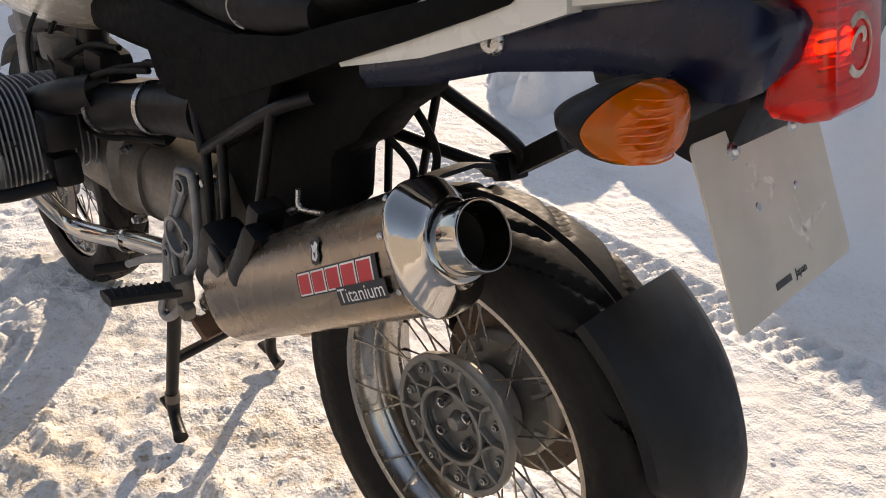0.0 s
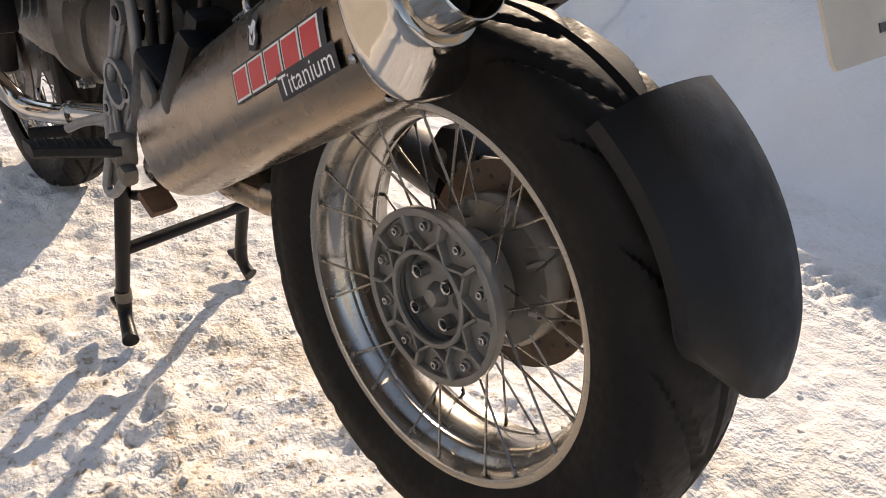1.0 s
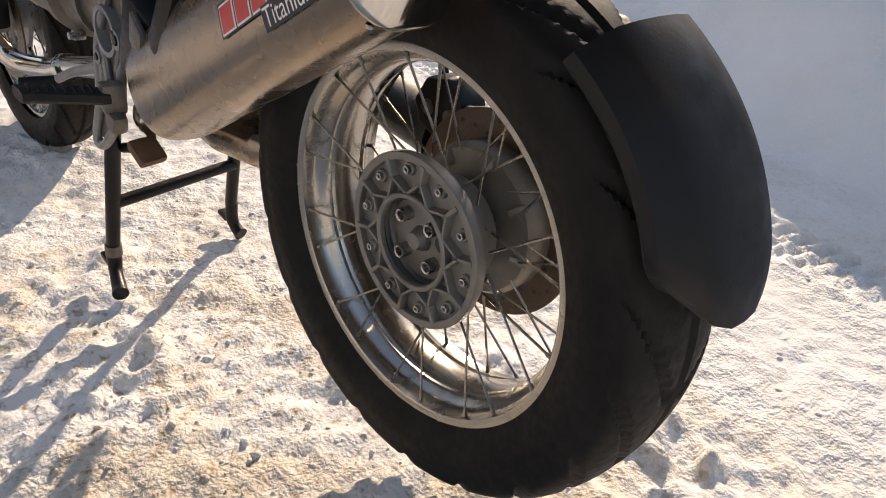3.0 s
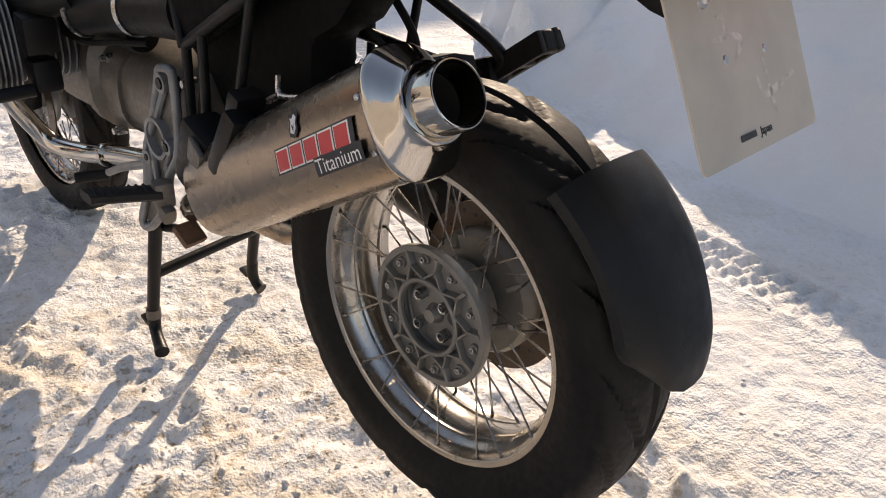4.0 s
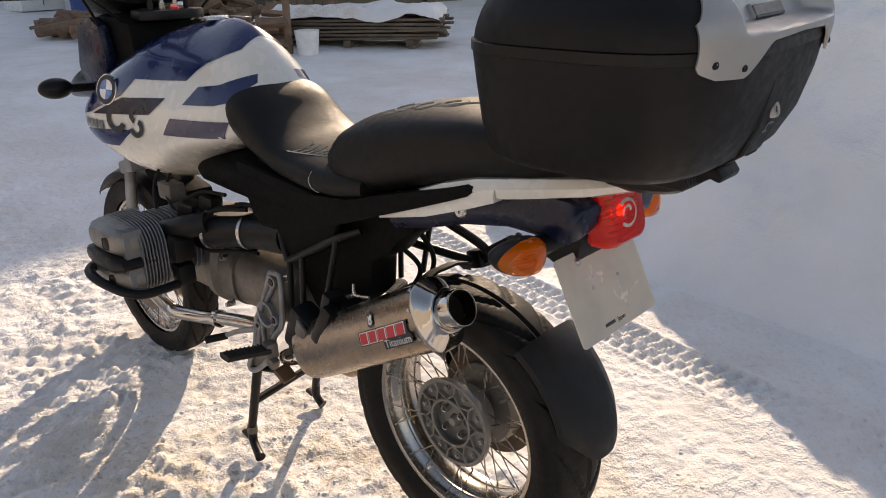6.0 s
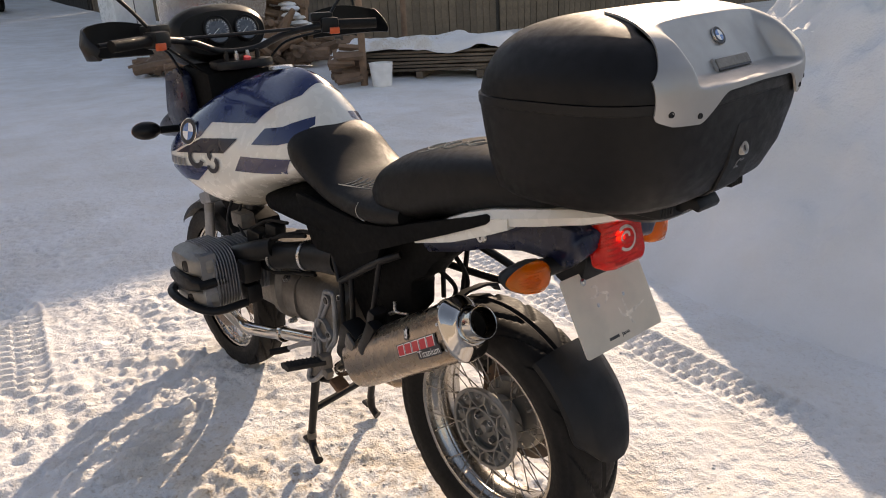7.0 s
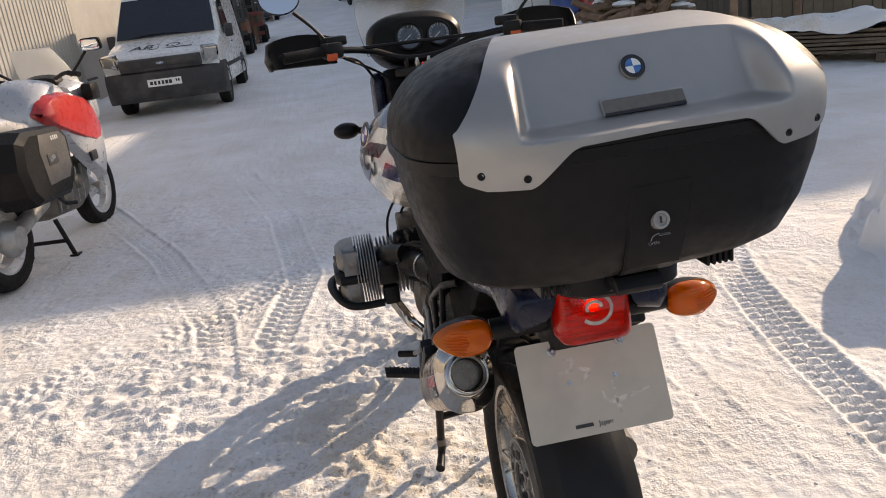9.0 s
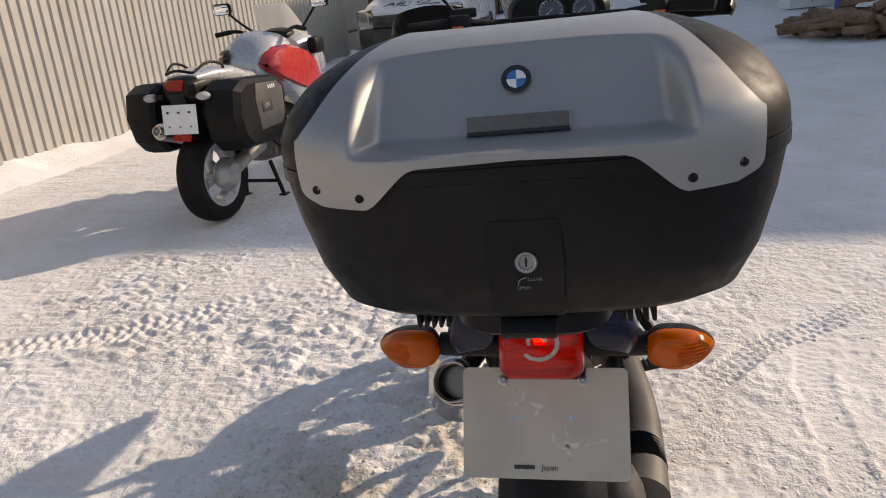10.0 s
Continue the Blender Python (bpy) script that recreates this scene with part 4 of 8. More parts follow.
# ---- tank, seat ----
TANK = [  # y, half width, bottom, widest height, top, squareness of the upper part
    (0.59, 0.080, 0.965, 0.985, 1.020, 1.8), (0.615, 0.110, 0.955, 0.980, 1.070, 1.7), (0.645, 0.136, 0.935, 0.968, 1.125, 1.75), (0.68, 0.156, 0.918, 0.958, 1.172, 1.65), (0.73, 0.176, 0.900, 0.948, 1.206, 1.52),
    (0.80, 0.196, 0.875, 0.935, 1.220, 1.42), (0.88, 0.212, 0.830, 0.920, 1.214, 1.5), (0.96, 0.222, 0.788, 0.910, 1.203, 1.7), (1.04, 0.232, 0.770, 0.910, 1.185, 2.1),
    (1.12, 0.243, 0.778, 0.910, 1.150, 2.4), (1.20, 0.250, 0.812, 0.920, 1.100, 2.6), (1.27, 0.243, 0.855, 0.930, 1.045, 2.6), (1.32, 0.215, 0.880, 0.930, 1.000, 2.6)]


def tank_ring(y, angles, grow=0.0):
    w, z0, zm, z1, e = glide(TANK, y)
    out = []
    for a in angles:
        c, q = math.cos(a), math.sin(a)
        k = e if q >= 0 else 2.2
        out.append(Vector((math.copysign(abs(c) ** (2 / k), c) * (w + grow), y, zm + math.copysign(abs(q) ** (2 / k), q) * ((z1 - zm if q >= 0 else zm - z0) + grow))))
    return out


bm = bmesh.new()
ALL = [2 * math.pi * i / 72 for i in range(72)]
ring_faces(bm, [tank_ring(y, ALL) for y in np.linspace(0.59, 1.32, 66)])
tank = part("tank", bm, WHITE_PAINT, bike, "white and blue painted fuel tank with side panels")
EDGE = [(0.56, 1.19), (0.64, 1.175), (0.69, 1.155), (0.736, 1.135), (0.772, 1.121), (0.803, 1.100), (0.825, 1.076), (0.93, 1.070), (1.02, 1.068), (1.06, 1.024), (1.21, 0.967), (1.32, 0.945)]
bm = bmesh.new()
rings = []
for y in np.linspace(0.692, 1.319, 110):
    w, z0, zm, z1, e = glide(TANK, y)
    s = max(0.0, min(0.999, (curve_at(EDGE, y) - zm) / (z1 - zm)))
    a0 = math.asin(s ** (e / 2))
    rings.append(tank_ring(y, [a0 + (math.pi - 2 * a0) * k / 40 for k in range(41)], 0.0015))
ring_faces(bm, rings, caps=False, closed=False)
part("tank_top_panel", bm, BLUE_PAINT, tank, "dark blue painted tank top")


def on_tank(y, z, lift=0.0025):
    w, z0, zm, z1, e = glide(TANK, y)
    k = min(0.999, (z - zm) / (z1 - zm) if z > zm else (zm - z) / (zm - z0))
    e = e if z > zm else 2.2
    return -(w * (1 - k ** e) ** (1 / e)) - lift


def tank_print(name, pts, material, lift=0.0025, cuts=5, mirror=True, label=""):
    """A painted patch on the tank's flank; pts in (y, z)."""
    for sx in ((1, -1) if mirror else (1,)):
        bm = bmesh.new()
        bm.faces.new([bm.verts.new((p[0], p[1], 0)) for p in pts])
        bmesh.ops.triangulate(bm, faces=bm.faces[:])
        bmesh.ops.subdivide_edges(bm, edges=bm.edges[:], cuts=cuts, use_grid_fill=True)
        for v in bm.verts:
            y, z = v.co.x, v.co.y
            v.co = Vector((sx * on_tank(y, z, lift), y, z))
        part(name, bm, material, tank, label)


tank_print("stripe", [(0.771, 1.067), (0.70, 1.076), (0.66, 1.092), (0.640, 1.100), (0.632, 1.080), (0.65, 1.04), (0.70, 1.028), (0.813, 1.021)], BLUE_PAINT, label="blue stripe")
tank_print("stripe", [(0.85, 0.985), (0.653, 0.992), (0.667, 0.950), (0.868, 0.942)], BLUE_PAINT, label="blue stripe")
tank_print("stripe", [(1.285, 0.915), (1.002, 0.939), (1.082, 0.886), (1.285, 0.874)], BLUE_PAINT, label="blue stripe")
tank_print("stripe", [(1.055, 1.020), (0.884, 1.031), (0.938, 0.985), (1.195, 0.965)], NAVY, label="dark fading band")

SEAT_F = [  # y, half width, bottom, top
    (0.16, 0.150, 0.885, 0.955), (0.24, 0.158, 0.872, 0.952), (0.34, 0.156, 0.866, 0.955), (0.42, 0.148, 0.868, 0.958), (0.48, 0.146, 0.875, 0.972),
    (0.54, 0.144, 0.885, 1.012), (0.60, 0.144, 0.900, 1.064), (0.65, 0.142, 0.925, 1.082), (0.695, 0.130, 0.950, 1.072), (0.73, 0.105, 0.985, 1.040)]
bm = bmesh.new()
ring_faces(bm, [sup(*glide(SEAT_F, y), y, 40, 2.8 - 0.35 * min(1, max(0, (y - 0.40) / 0.15))) for y in np.linspace(0.16, 0.73, 46)])
seat = part("rider_seat", bm, SEAT, bike, "black vinyl rider seat")
SEAT_R = [(-0.34, 0.110, 1.02, 1.09), (-0.25, 0.135, 1.00, 1.105), (-0.10, 0.150, 0.975, 1.108), (0.02, 0.155, 0.94, 1.098), (0.12, 0.155, 0.91, 1.082), (0.20, 0.150, 0.895, 1.060), (0.26, 0.140, 0.895, 1.030), (0.305, 0.115, 0.91, 0.990)]
bm = bmesh.new()
ring_faces(bm, [sup(*glide(SEAT_R, y), y, 40, 3.0) for y in np.linspace(-0.34, 0.305, 40)])
seat2 = part("passenger_seat", bm, SEAT, bike, "black vinyl passenger seat with chalk marks")

# ---- tail ----
for sx in (-1, 1):
    bm = bmesh.new()
    rows = []
    for y, x, z0, z1 in ((0.03, 0.145, 0.925, 0.938), (-0.06, 0.146, 0.945, 0.975), (-0.14, 0.145, 0.962, 0.998), (-0.26, 0.135, 0.985, 1.018), (-0.36, 0.115, 1.005, 1.032), (-0.42, 0.085, 1.02, 1.038)):
        rows.append([Vector((sx * (x - 0.02), y, z0 - 0.005)), Vector((sx * (x - 0.004), y, z0)), Vector((sx * x, y, (z0 + z1) / 2)), Vector((sx * (x - 0.008), y, z1)), Vector((sx * (x - 0.05), y, z1 + 0.004)), Vector((sx * (x - 0.06), y, z0))])
    ring_faces(bm, rows)
    part("tail_trim", bm, WHITE_PAINT, bike, "white painted tail trim")
    bm = bmesh.new()
    rows = []
    for y, x, z0, z1 in ((0.40, 0.150, 0.770, 0.872), (0.33, 0.151, 0.795, 0.876), (0.20, 0.152, 0.842, 0.892), (0.10, 0.152, 0.880, 0.922), (0.00, 0.151, 0.916, 0.950), (-0.09, 0.149, 0.950, 0.975), (-0.130, 0.147, 0.966, 0.988), (-0.142, 0.145, 0.976, 0.986)):
        rows.append([Vector((sx * x, y, z0)), Vector((sx * (x + 0.004), y, (z0 + z1) / 2)), Vector((sx * x, y, z1)), Vector((sx * (x - 0.03), y, z1)), Vector((sx * (x - 0.03), y, z0))])
    ring_faces(bm, rows)
    part("seat_side_cover", bm, INNER_BLACK, bike)
    bm = bmesh.new()
    ring_faces(bm, [[Vector((sx * 0.143, y, z0)), Vector((sx * 0.1455, y, (z0 + z1) / 2)), Vector((sx * 0.143, y, z1)), Vector((sx * 0.118, y, z1)), Vector((sx * 0.118, y, z0))] for y, z0, z1 in ((0.11, 0.8715, 0.880), (0.04, 0.888, 0.905), (-0.02, 0.903, 0.928), (-0.08, 0.924, 0.950), (-0.14, 0.946, 0.975), (-0.19, 0.966, 0.990))])
    part("tail_trim", bm, WHITE_PAINT, bike)
    bm = bmesh.new()
    slab(bm, [(0.64, 0.905), (0.47, 0.89), (0.33, 0.88), (0.235, 0.845), (0.28, 0.762), (0.42, 0.688), (0.49, 0.705), (0.58, 0.775)], sx * 0.128, sx * 0.149, 0.008)
    part("side_cover", bm, INNER_BLACK, bike, "black plastic side cover")
    bm = bmesh.new()
    rows = []
    for y, x, z0, z1 in ((0.10, 0.125, 0.845, 0.92), (0.0, 0.128, 0.868, 0.945), (-0.10, 0.130, 0.900, 0.965), (-0.20, 0.127, 0.918, 0.985), (-0.26, 0.132, 0.920, 0.990), (-0.305, 0.134, 0.915, 0.992), (-0.330, 0.132, 0.918, 0.990), (-0.345, 0.126, 0.928, 0.982), (-0.350, 0.118, 0.938, 0.972)):
        rows.append([Vector((sx * (x - 0.05), y, z0 + 0.008)), Vector((sx * (x - 0.012), y, z0)), Vector((sx * x, y, z0 + 0.018)), Vector((sx * (x + 0.001), y, (z0 + z1) / 2)), Vector((sx * (x - 0.01), y, z1)), Vector((sx * (x - 0.06), y, z1))])
    ring_faces(bm, rows)
    part("tail_panel", bm, NAVY, bike, "dark navy painted tail panel")
bm = bmesh.new()
lathe(bm, [(0, 0.006), (0.0115, 0.006), (0.0135, 0.004), (0.014, 0.0), (0.014, -0.012)], (-0.130, -0.102, 0.931), (-1, 0, 0.1), 28)
lock = part("seat_lock", bm, STEEL, bike, "round steel seat lock")
bm = bmesh.new()
block(bm, (-0.1365, -0.102, 0.9315), (0.002, 0.003, 0.013), (0, 0, 0), 0.0008, 1)
part("key_slot", bm, INK, lock)
# inner guard, air box: dark forms below the seat
bm = bmesh.new()
slab(bm, [(0.62, 0.72), (0.62, 0.93), (0.30, 0.88), (0.10, 0.90), (0.045, 0.89), (0.060, 0.835), (0.110, 0.800), (0.140, 0.765), (0.195, 0.735), (0.20, 0.655), (0.34, 0.535), (0.42, 0.55), (0.47, 0.62)], -0.100, -0.015, 0.02)
part("air_box", bm, INNER_BLACK, bike, "black plastic air box and inner guard")
bm = bmesh.new()
rows = []
for k in range(15):
    a = radians(-14 + 62 * k / 14)
    r = 0.352
    rows.append([Vector((x, -r2 * math.sin(a), 0.385 + r2 * math.cos(a))) for x, r2 in ((-0.072, r - 0.03), (-0.066, r - 0.008), (-0.03, r), (0.03, r), (0.066, r - 0.008), (0.072, r - 0.03), (0.060, r - 0.016), (0.03, r - 0.006), (-0.03, r - 0.006), (-0.060, r - 0.016))])
ring_faces(bm, rows[:2])
part("inner_mudguard", bm, BLACK_PLASTIC, bike)
bm = bmesh.new()
rows = []
SHELL = [(-1.0, -0.028), (-0.97, -0.017), (-0.66, 0.003), (-0.58, 0.0065), (-0.3, 0.0100), (0.0, 0.0110), (0.3, 0.0100), (0.58, 0.0065), (0.66, 0.003), (0.97, -0.013), (1.0, -0.018)]
for k in range(25):
    t = k / 24
    r = 0.359 + 0.005 * math.sin(math.pi * t)
    w = 0.090 * (1 - max(0, (t - 0.8) / 0.2) ** 2 * 0.22)
    row = []
    for x, dr, inner in [(x, d, 0.0) for x, d in SHELL] + [(x * 0.965, d, 0.004) for x, d in SHELL[::-1]]:
        a = radians(37 + 42.5 * t - 8.0 * t * t * abs(x) ** 3)
        row.append(Vector((x * w, -(r + dr - inner) * math.sin(a), 0.385 + (r + dr - inner) * math.cos(a))))
    rows.append(row)
ring_faces(bm, rows)
part("mud_flap", bm, FLAP, bike, "black plastic rear tyre guard")
# tail lamp carrier
bm = bmesh.new()
slab(bm, [(-0.15, 0.97), (-0.30, 1.0), (-0.322, 0.99), (-0.318, 0.90), (-0.302, 0.835), (-0.262, 0.845), (-0.240, 0.855), (-0.212, 0.893), (-0.165, 0.890)], -0.062, 0.062, 0.012)
part("lamp_carrier", bm, BLACK_PLASTIC, bike)


def rounded(w, h, r, n=5):
    out = []
    for cx, cy, a0 in ((w / 2 - r, h / 2 - r, 0), (-w / 2 + r, h / 2 - r, 90), (-w / 2 + r, -h / 2 + r, 180), (w / 2 - r, -h / 2 + r, 270)):
        for k in range(n + 1):
            a = radians(a0 + 90 * k / n)
            out.append((cx + r * math.cos(a), cy + r * math.sin(a)))
    return out


bm = bmesh.new()
rows = []
for y, w, h, r in ((-0.318, 0.120, 0.128, 0.016), (-0.342, 0.118, 0.126, 0.016), (-0.358, 0.111, 0.116, 0.018), (-0.366, 0.098, 0.100, 0.020)):
    rows.append([Vector((p[0], y + 0.012 * (p[1] / 0.05), 0.958 + p[1])) for p in rounded(w, h, r)])
ring_faces(bm, rows)
lamp = part("tail_lamp", bm, RED_LENS, bike, "red plastic tail lamp with chalk mark")
bm = bmesh.new()
block(bm, (0, -0.328, 0.958), (0.108, 0.008, 0.115), (0, 0, 0), 0.004)
part("lamp_reflector", bm, RED_INK, lamp)
bm = bmesh.new()
bmesh.ops.create_uvsphere(bm, u_segments=14, v_segments=8, radius=0.010)
bmesh.ops.translate(bm, verts=bm.verts, vec=(0.0, -0.342, 0.950))
part("bulb", bm, BULB, lamp, "lit red bulb")
for i in range(8):
    for k in range(6):
        bm = bmesh.new()
        block(bm, (-0.030 + 0.0056 * i, -0.3335, 0.935 + 0.0056 * k), (0.0042, 0.005, 0.0042), (0, 0, 0), 0.0012, 1)
        part("reflector_cell", bm, RED_INK, lamp)
bm = bmesh.new()
for k in range(9):
    block(bm, (0, -0.353 + 0.012 * ((k - 4) * 0.0105 / 0.05), 0.958 + (k - 4) * 0.0105), (0.096, 0.004, 0.003), (0, 0, 0), 0.001, 1)
part("lens_rib", bm, RED_LENS, lamp)
TILT_P = math.degrees(math.atan2(0.070, 0.138))
PM = pose(0, -0.337, 0.808, -TILT_P, 0, 0)
bm = bmesh.new()
t = bmesh.new()
slab(t, rounded(0.241, 0.160, 0.008), -0.001, 0.001, 0, "y")
bmesh.ops.transform(t, matrix=PM, verts=t.verts)
merge(bm, t)
plate = part("number_plate", bm, PLATE, bike, "blank cream enamel number plate with chalk scrawl")
for x, z in ((-0.060, 0.062), (0.056, 0.062), (-0.041, 0.008), (0.038, 0.008)):
    bm = bmesh.new()
    big = z > 0.05
    lathe(bm, [(0, 0.006), (0.003, 0.0065), (0.0045, 0.004), (0.005, 0.003), (0.0075, 0.002), (0.008, 0)] if big else [(0, 0.001), (0.004, 0.001), (0.0045, 0)], PM @ Vector((x, -0.001, z)), PM.to_3x3() @ Vector((0, -1, 0)), 14)
    part("plate_bolt", bm, STEEL, plate)


def indicator(sx):
    """Oval amber indicator on a short black stalk."""
    bm = bmesh.new()
    tube(bm, [(sx * 0.050, -0.285, 0.918), (sx * 0.10, -0.290, 0.914), (sx * 0.153, -0.286, 0.912)], [0.024, 0.019, 0.018], 14)
    st = part("indicator", bm, BLACK_PLASTIC, bike, "amber turn indicator on a black stalk")
    c = Vector((sx * 0.190 - 0.004, -0.292, 0.912))
    for nm, ma, rows in (("housing", BLACK_PLASTIC, ((0.040, 0.010), (0.034, 0.55), (0.020, 0.85), (0.004, 1.0), (-0.006, 1.0))),
                         ("lens", AMBER, ((-0.0065, 0.985), (-0.014, 0.97), (-0.024, 0.86), (-0.030, 0.62), (-0.032, 0.02)))):
        bm = bmesh.new()
        rings = []
        for dy, k in rows:
            ring = []
            for i in range(32):
                a = 2 * math.pi * i / 32
                o = math.cos(a) * sx
                x = sx * (o * 0.056 * k if o > 0 else -abs(o) ** 0.62 * 0.040 * k)
                zz = math.copysign(abs(math.sin(a)) ** (1.25 if o > 0 else 0.75), math.sin(a))
                ring.append(c + Vector((x, dy + 0.012 * max(0, o) ** 2, zz * 0.030 * k)))
            rings.append(ring)
        ring_faces(bm, rings)
        part(nm, bm, ma, st, "ribbed amber lens" if nm == "lens" else "")
    bm = bmesh.new()
    block(bm, c + Vector((0, -0.006, 0)), (0.06, 0.006, 0.036), (0, 0, 0), 0.003)
    part("bulb_reflector", bm, mat("amber_inner", (0.75, 0.22, 0.02), 0.5), st)
    for k in range(9):
        bm = bmesh.new()
        dz = (k - 4) * 0.0055
        h = 0.046 * math.sqrt(max(0.02, 1 - (dz / 0.03) ** 2))
        tube(bm, [c + Vector((-h * 0.9, -0.015, dz)), c + Vector((-h * 0.4, -0.0285, dz)), c + Vector((h * 0.4, -0.0285, dz)), c + Vector((h * 0.9, -0.015, dz))], 0.0008, 6, 4)
        part("lens_rib", bm, AMBER, st)


for sx in (-1, 1):
    indicator(sx)

# ---- centre stand, foot pegs, frame ----
bm = bmesh.new()
rod(bm, (-0.147, 0.688, 0.186), (0.112, 0.730, 0.186), 0.0115, seg=14)
stand = part("centre_stand", bm, BLACK_METAL, bike, "black tubular centre stand")
for p, q in (((-0.146, 0.644, 0.34), (-0.152, 0.717, 0.085)), ((0.104, 0.68, 0.34), (0.122, 0.775, 0.075))):
    bm = bmesh.new()
    rod(bm, p, q, 0.0135, 0.0125, 16)
    part("stand_leg", bm, BLACK_METAL, stand)
for x, y, z, turn, reach in ((-0.152, 0.720, 0.062, -0.016, 1.0), (0.123, 0.778, 0.050, 0.004, 0.42)):
    bm = bmesh.new()
    tube(bm, [(x, y - 0.005, z + 0.028), (x, y, z - 0.004), (x + turn * 0.4, y - 0.016 * reach, z - 0.024), (x + turn, y - 0.050 * reach, z - 0.037), (x + turn * 1.3, y - 0.066 * reach, z - 0.040)], [0.0130, 0.0140, 0.0120, 0.0135, 0.0150], 14)
    block(bm, (x, y + 0.026, z - 0.012), (0.022, 0.034, 0.010), (12, 0, 0), 0.003)
    part("stand_foot", bm, BLACK_METAL, stand)
bm = bmesh.new()
rod(bm, (-0.152, 0.7155, 0.092), (-0.152, 0.7175, 0.070), 0.0150, 0.0155, 14)
part("foot_sleeve", bm, ENGINE_ALU, stand, "worn bare metal sleeve")
bm = bmesh.new()
tube(bm, [(-0.130, 0.650, 0.300), (-0.134, 0.60, 0.318), (-0.138, 0.545, 0.336)], 0.009, 10)
part("stand_lever", bm, BLACK_METAL, stand)
bm = bmesh.new()
block(bm, (-0.140, 0.528, 0.337), (0.046, 0.046, 0.016), (38, 0, 8), 0.006)
part("lever_pad", bm, COPPERY, stand, "rusty brown stand lever pad")


# ---- front end ----
for sx in (-1, 1):
    bm = bmesh.new()
    rod(bm, (sx * 0.088, 1.505, 0.33), (sx * 0.085, 1.455, 0.56), 0.027, 0.026, 22)
    rod(bm, (sx * 0.085, 1.455, 0.56), (sx * 0.080, 1.29, 1.16), 0.0185, 0.0185, 20)
    lathe(bm, [(0.0, -0.03), (0.030, -0.03), (0.034, -0.02), (0.034, 0.02), (0.030, 0.03), (0, 0.03)], (sx * 0.082, 1.51, 0.335), (1, 0, 0), 20)
    part("fork_leg", bm, ALU_GREY, bike, "grey telescopic fork leg")
    bm = bmesh.new()
    block(bm, (sx * 0.096, 1.41, 0.40), (0.045, 0.075, 0.12), (18, 0, 0), 0.014)
    part("brake_caliper", bm, BLACK_METAL, bike)
bm = bmesh.new()
block(bm, (0, 1.405, 0.74), (0.21, 0.10, 0.045), (-15, 0, 0), 0.015)
part("fork_bridge", bm, ALU_GREY, bike)
bm = bmesh.new()
slab(bm, [(1.10, 0.60), (1.16, 0.60), (1.40, 0.71), (1.40, 0.76), (1.12, 0.70)], -0.045, 0.045, 0.012)
part("telelever_arm", bm, INNER_BLACK, bike)
bm = bmesh.new()
tube(bm, [(0.0, 1.22, 0.66), (0, 1.20, 0.82), (0, 1.17, 1.0)], [0.032, 0.036, 0.03], 16)
part("front_shock", bm, BLACK_METAL, bike)
# front mudguards
for nm, ma, r0, a0, a1, w, lab in (("front_mudguard", BLACK_PLASTIC, 0.352, -48, 62, 0.066, "black front mudguard"),):
    bm = bmesh.new()
    rows = []
    for k in range(21):
        a = radians(a0 + (a1 - a0) * k / 20)
        rows.append([Vector((x * w, 1.51 - (r0 + dr) * math.sin(a), 0.338 + (r0 + dr) * math.cos(a))) for x, dr in ((-1, -0.02), (-0.9, 0.0), (-0.5, 0.010), (0, 0.013), (0.5, 0.010), (0.9, 0.0), (1, -0.02), (0.9, -0.006), (0.5, 0.005), (0, 0.008), (-0.5, 0.005), (-0.9, -0.006))])
    ring_faces(bm, rows)
    part(nm, bm, ma, bike, lab)
# beak and headlamp fairing, seen from behind
BEAK = [(1.30, 0.115, 0.90, 1.00), (1.40, 0.108, 0.91, 1.03), (1.50, 0.104, 0.92, 1.06), (1.60, 0.102, 0.92, 1.06), (1.72, 0.095, 0.92, 1.02), (1.86, 0.06, 0.905, 0.965), (1.94, 0.02, 0.90, 0.925)]
bm = bmesh.new()
ring_faces(bm, [sup(*glide(BEAK, y), y, 36, 2.6) for y in np.linspace(1.30, 1.94, 26)])
part("front_fairing", bm, NAVY, bike, "dark blue painted front fairing and beak")
for sx in (-1, 1):
    bm = bmesh.new()
    rod(bm, (sx * 0.11, 1.375, 1.005), (sx * 0.235, 1.365, 1.015), 0.012, 0.013, 12)
    st = part("indicator", bm, BLACK_PLASTIC, bike, "front turn indicator on a black stalk")
    for nm, ma, d in (("housing", BLACK_PLASTIC, -1), ("lens", AMBER, 1)):
        bm = bmesh.new()
        rings = []
        for t, k in ((0.0, 1.0), (0.35, 0.95), (0.7, 0.7), (0.95, 0.3), (1.0, 0.02)):
            rings.append([Vector((sx * 0.278 + math.cos(2 * math.pi * i / 24) * 0.048 * k, 1.362 + d * 0.036 * t + 0.0005 * d, 1.020 + math.sin(2 * math.pi * i / 24) * 0.030 * k)) for i in range(24)])
        ring_faces(bm, rings)
        part(nm, bm, ma, st)
# steering head and dark inner fairing behind the dials
bm = bmesh.new()
slab(bm, [(1.18, 1.02), (1.15, 1.13), (1.16, 1.20), (1.24, 1.215), (1.36, 1.22), (1.42, 1.12), (1.40, 1.00), (1.28, 0.97)], -0.125, 0.125, 0.022)
part("inner_fairing", bm, INNER_BLACK, bike, "black inner fairing round the steering head")
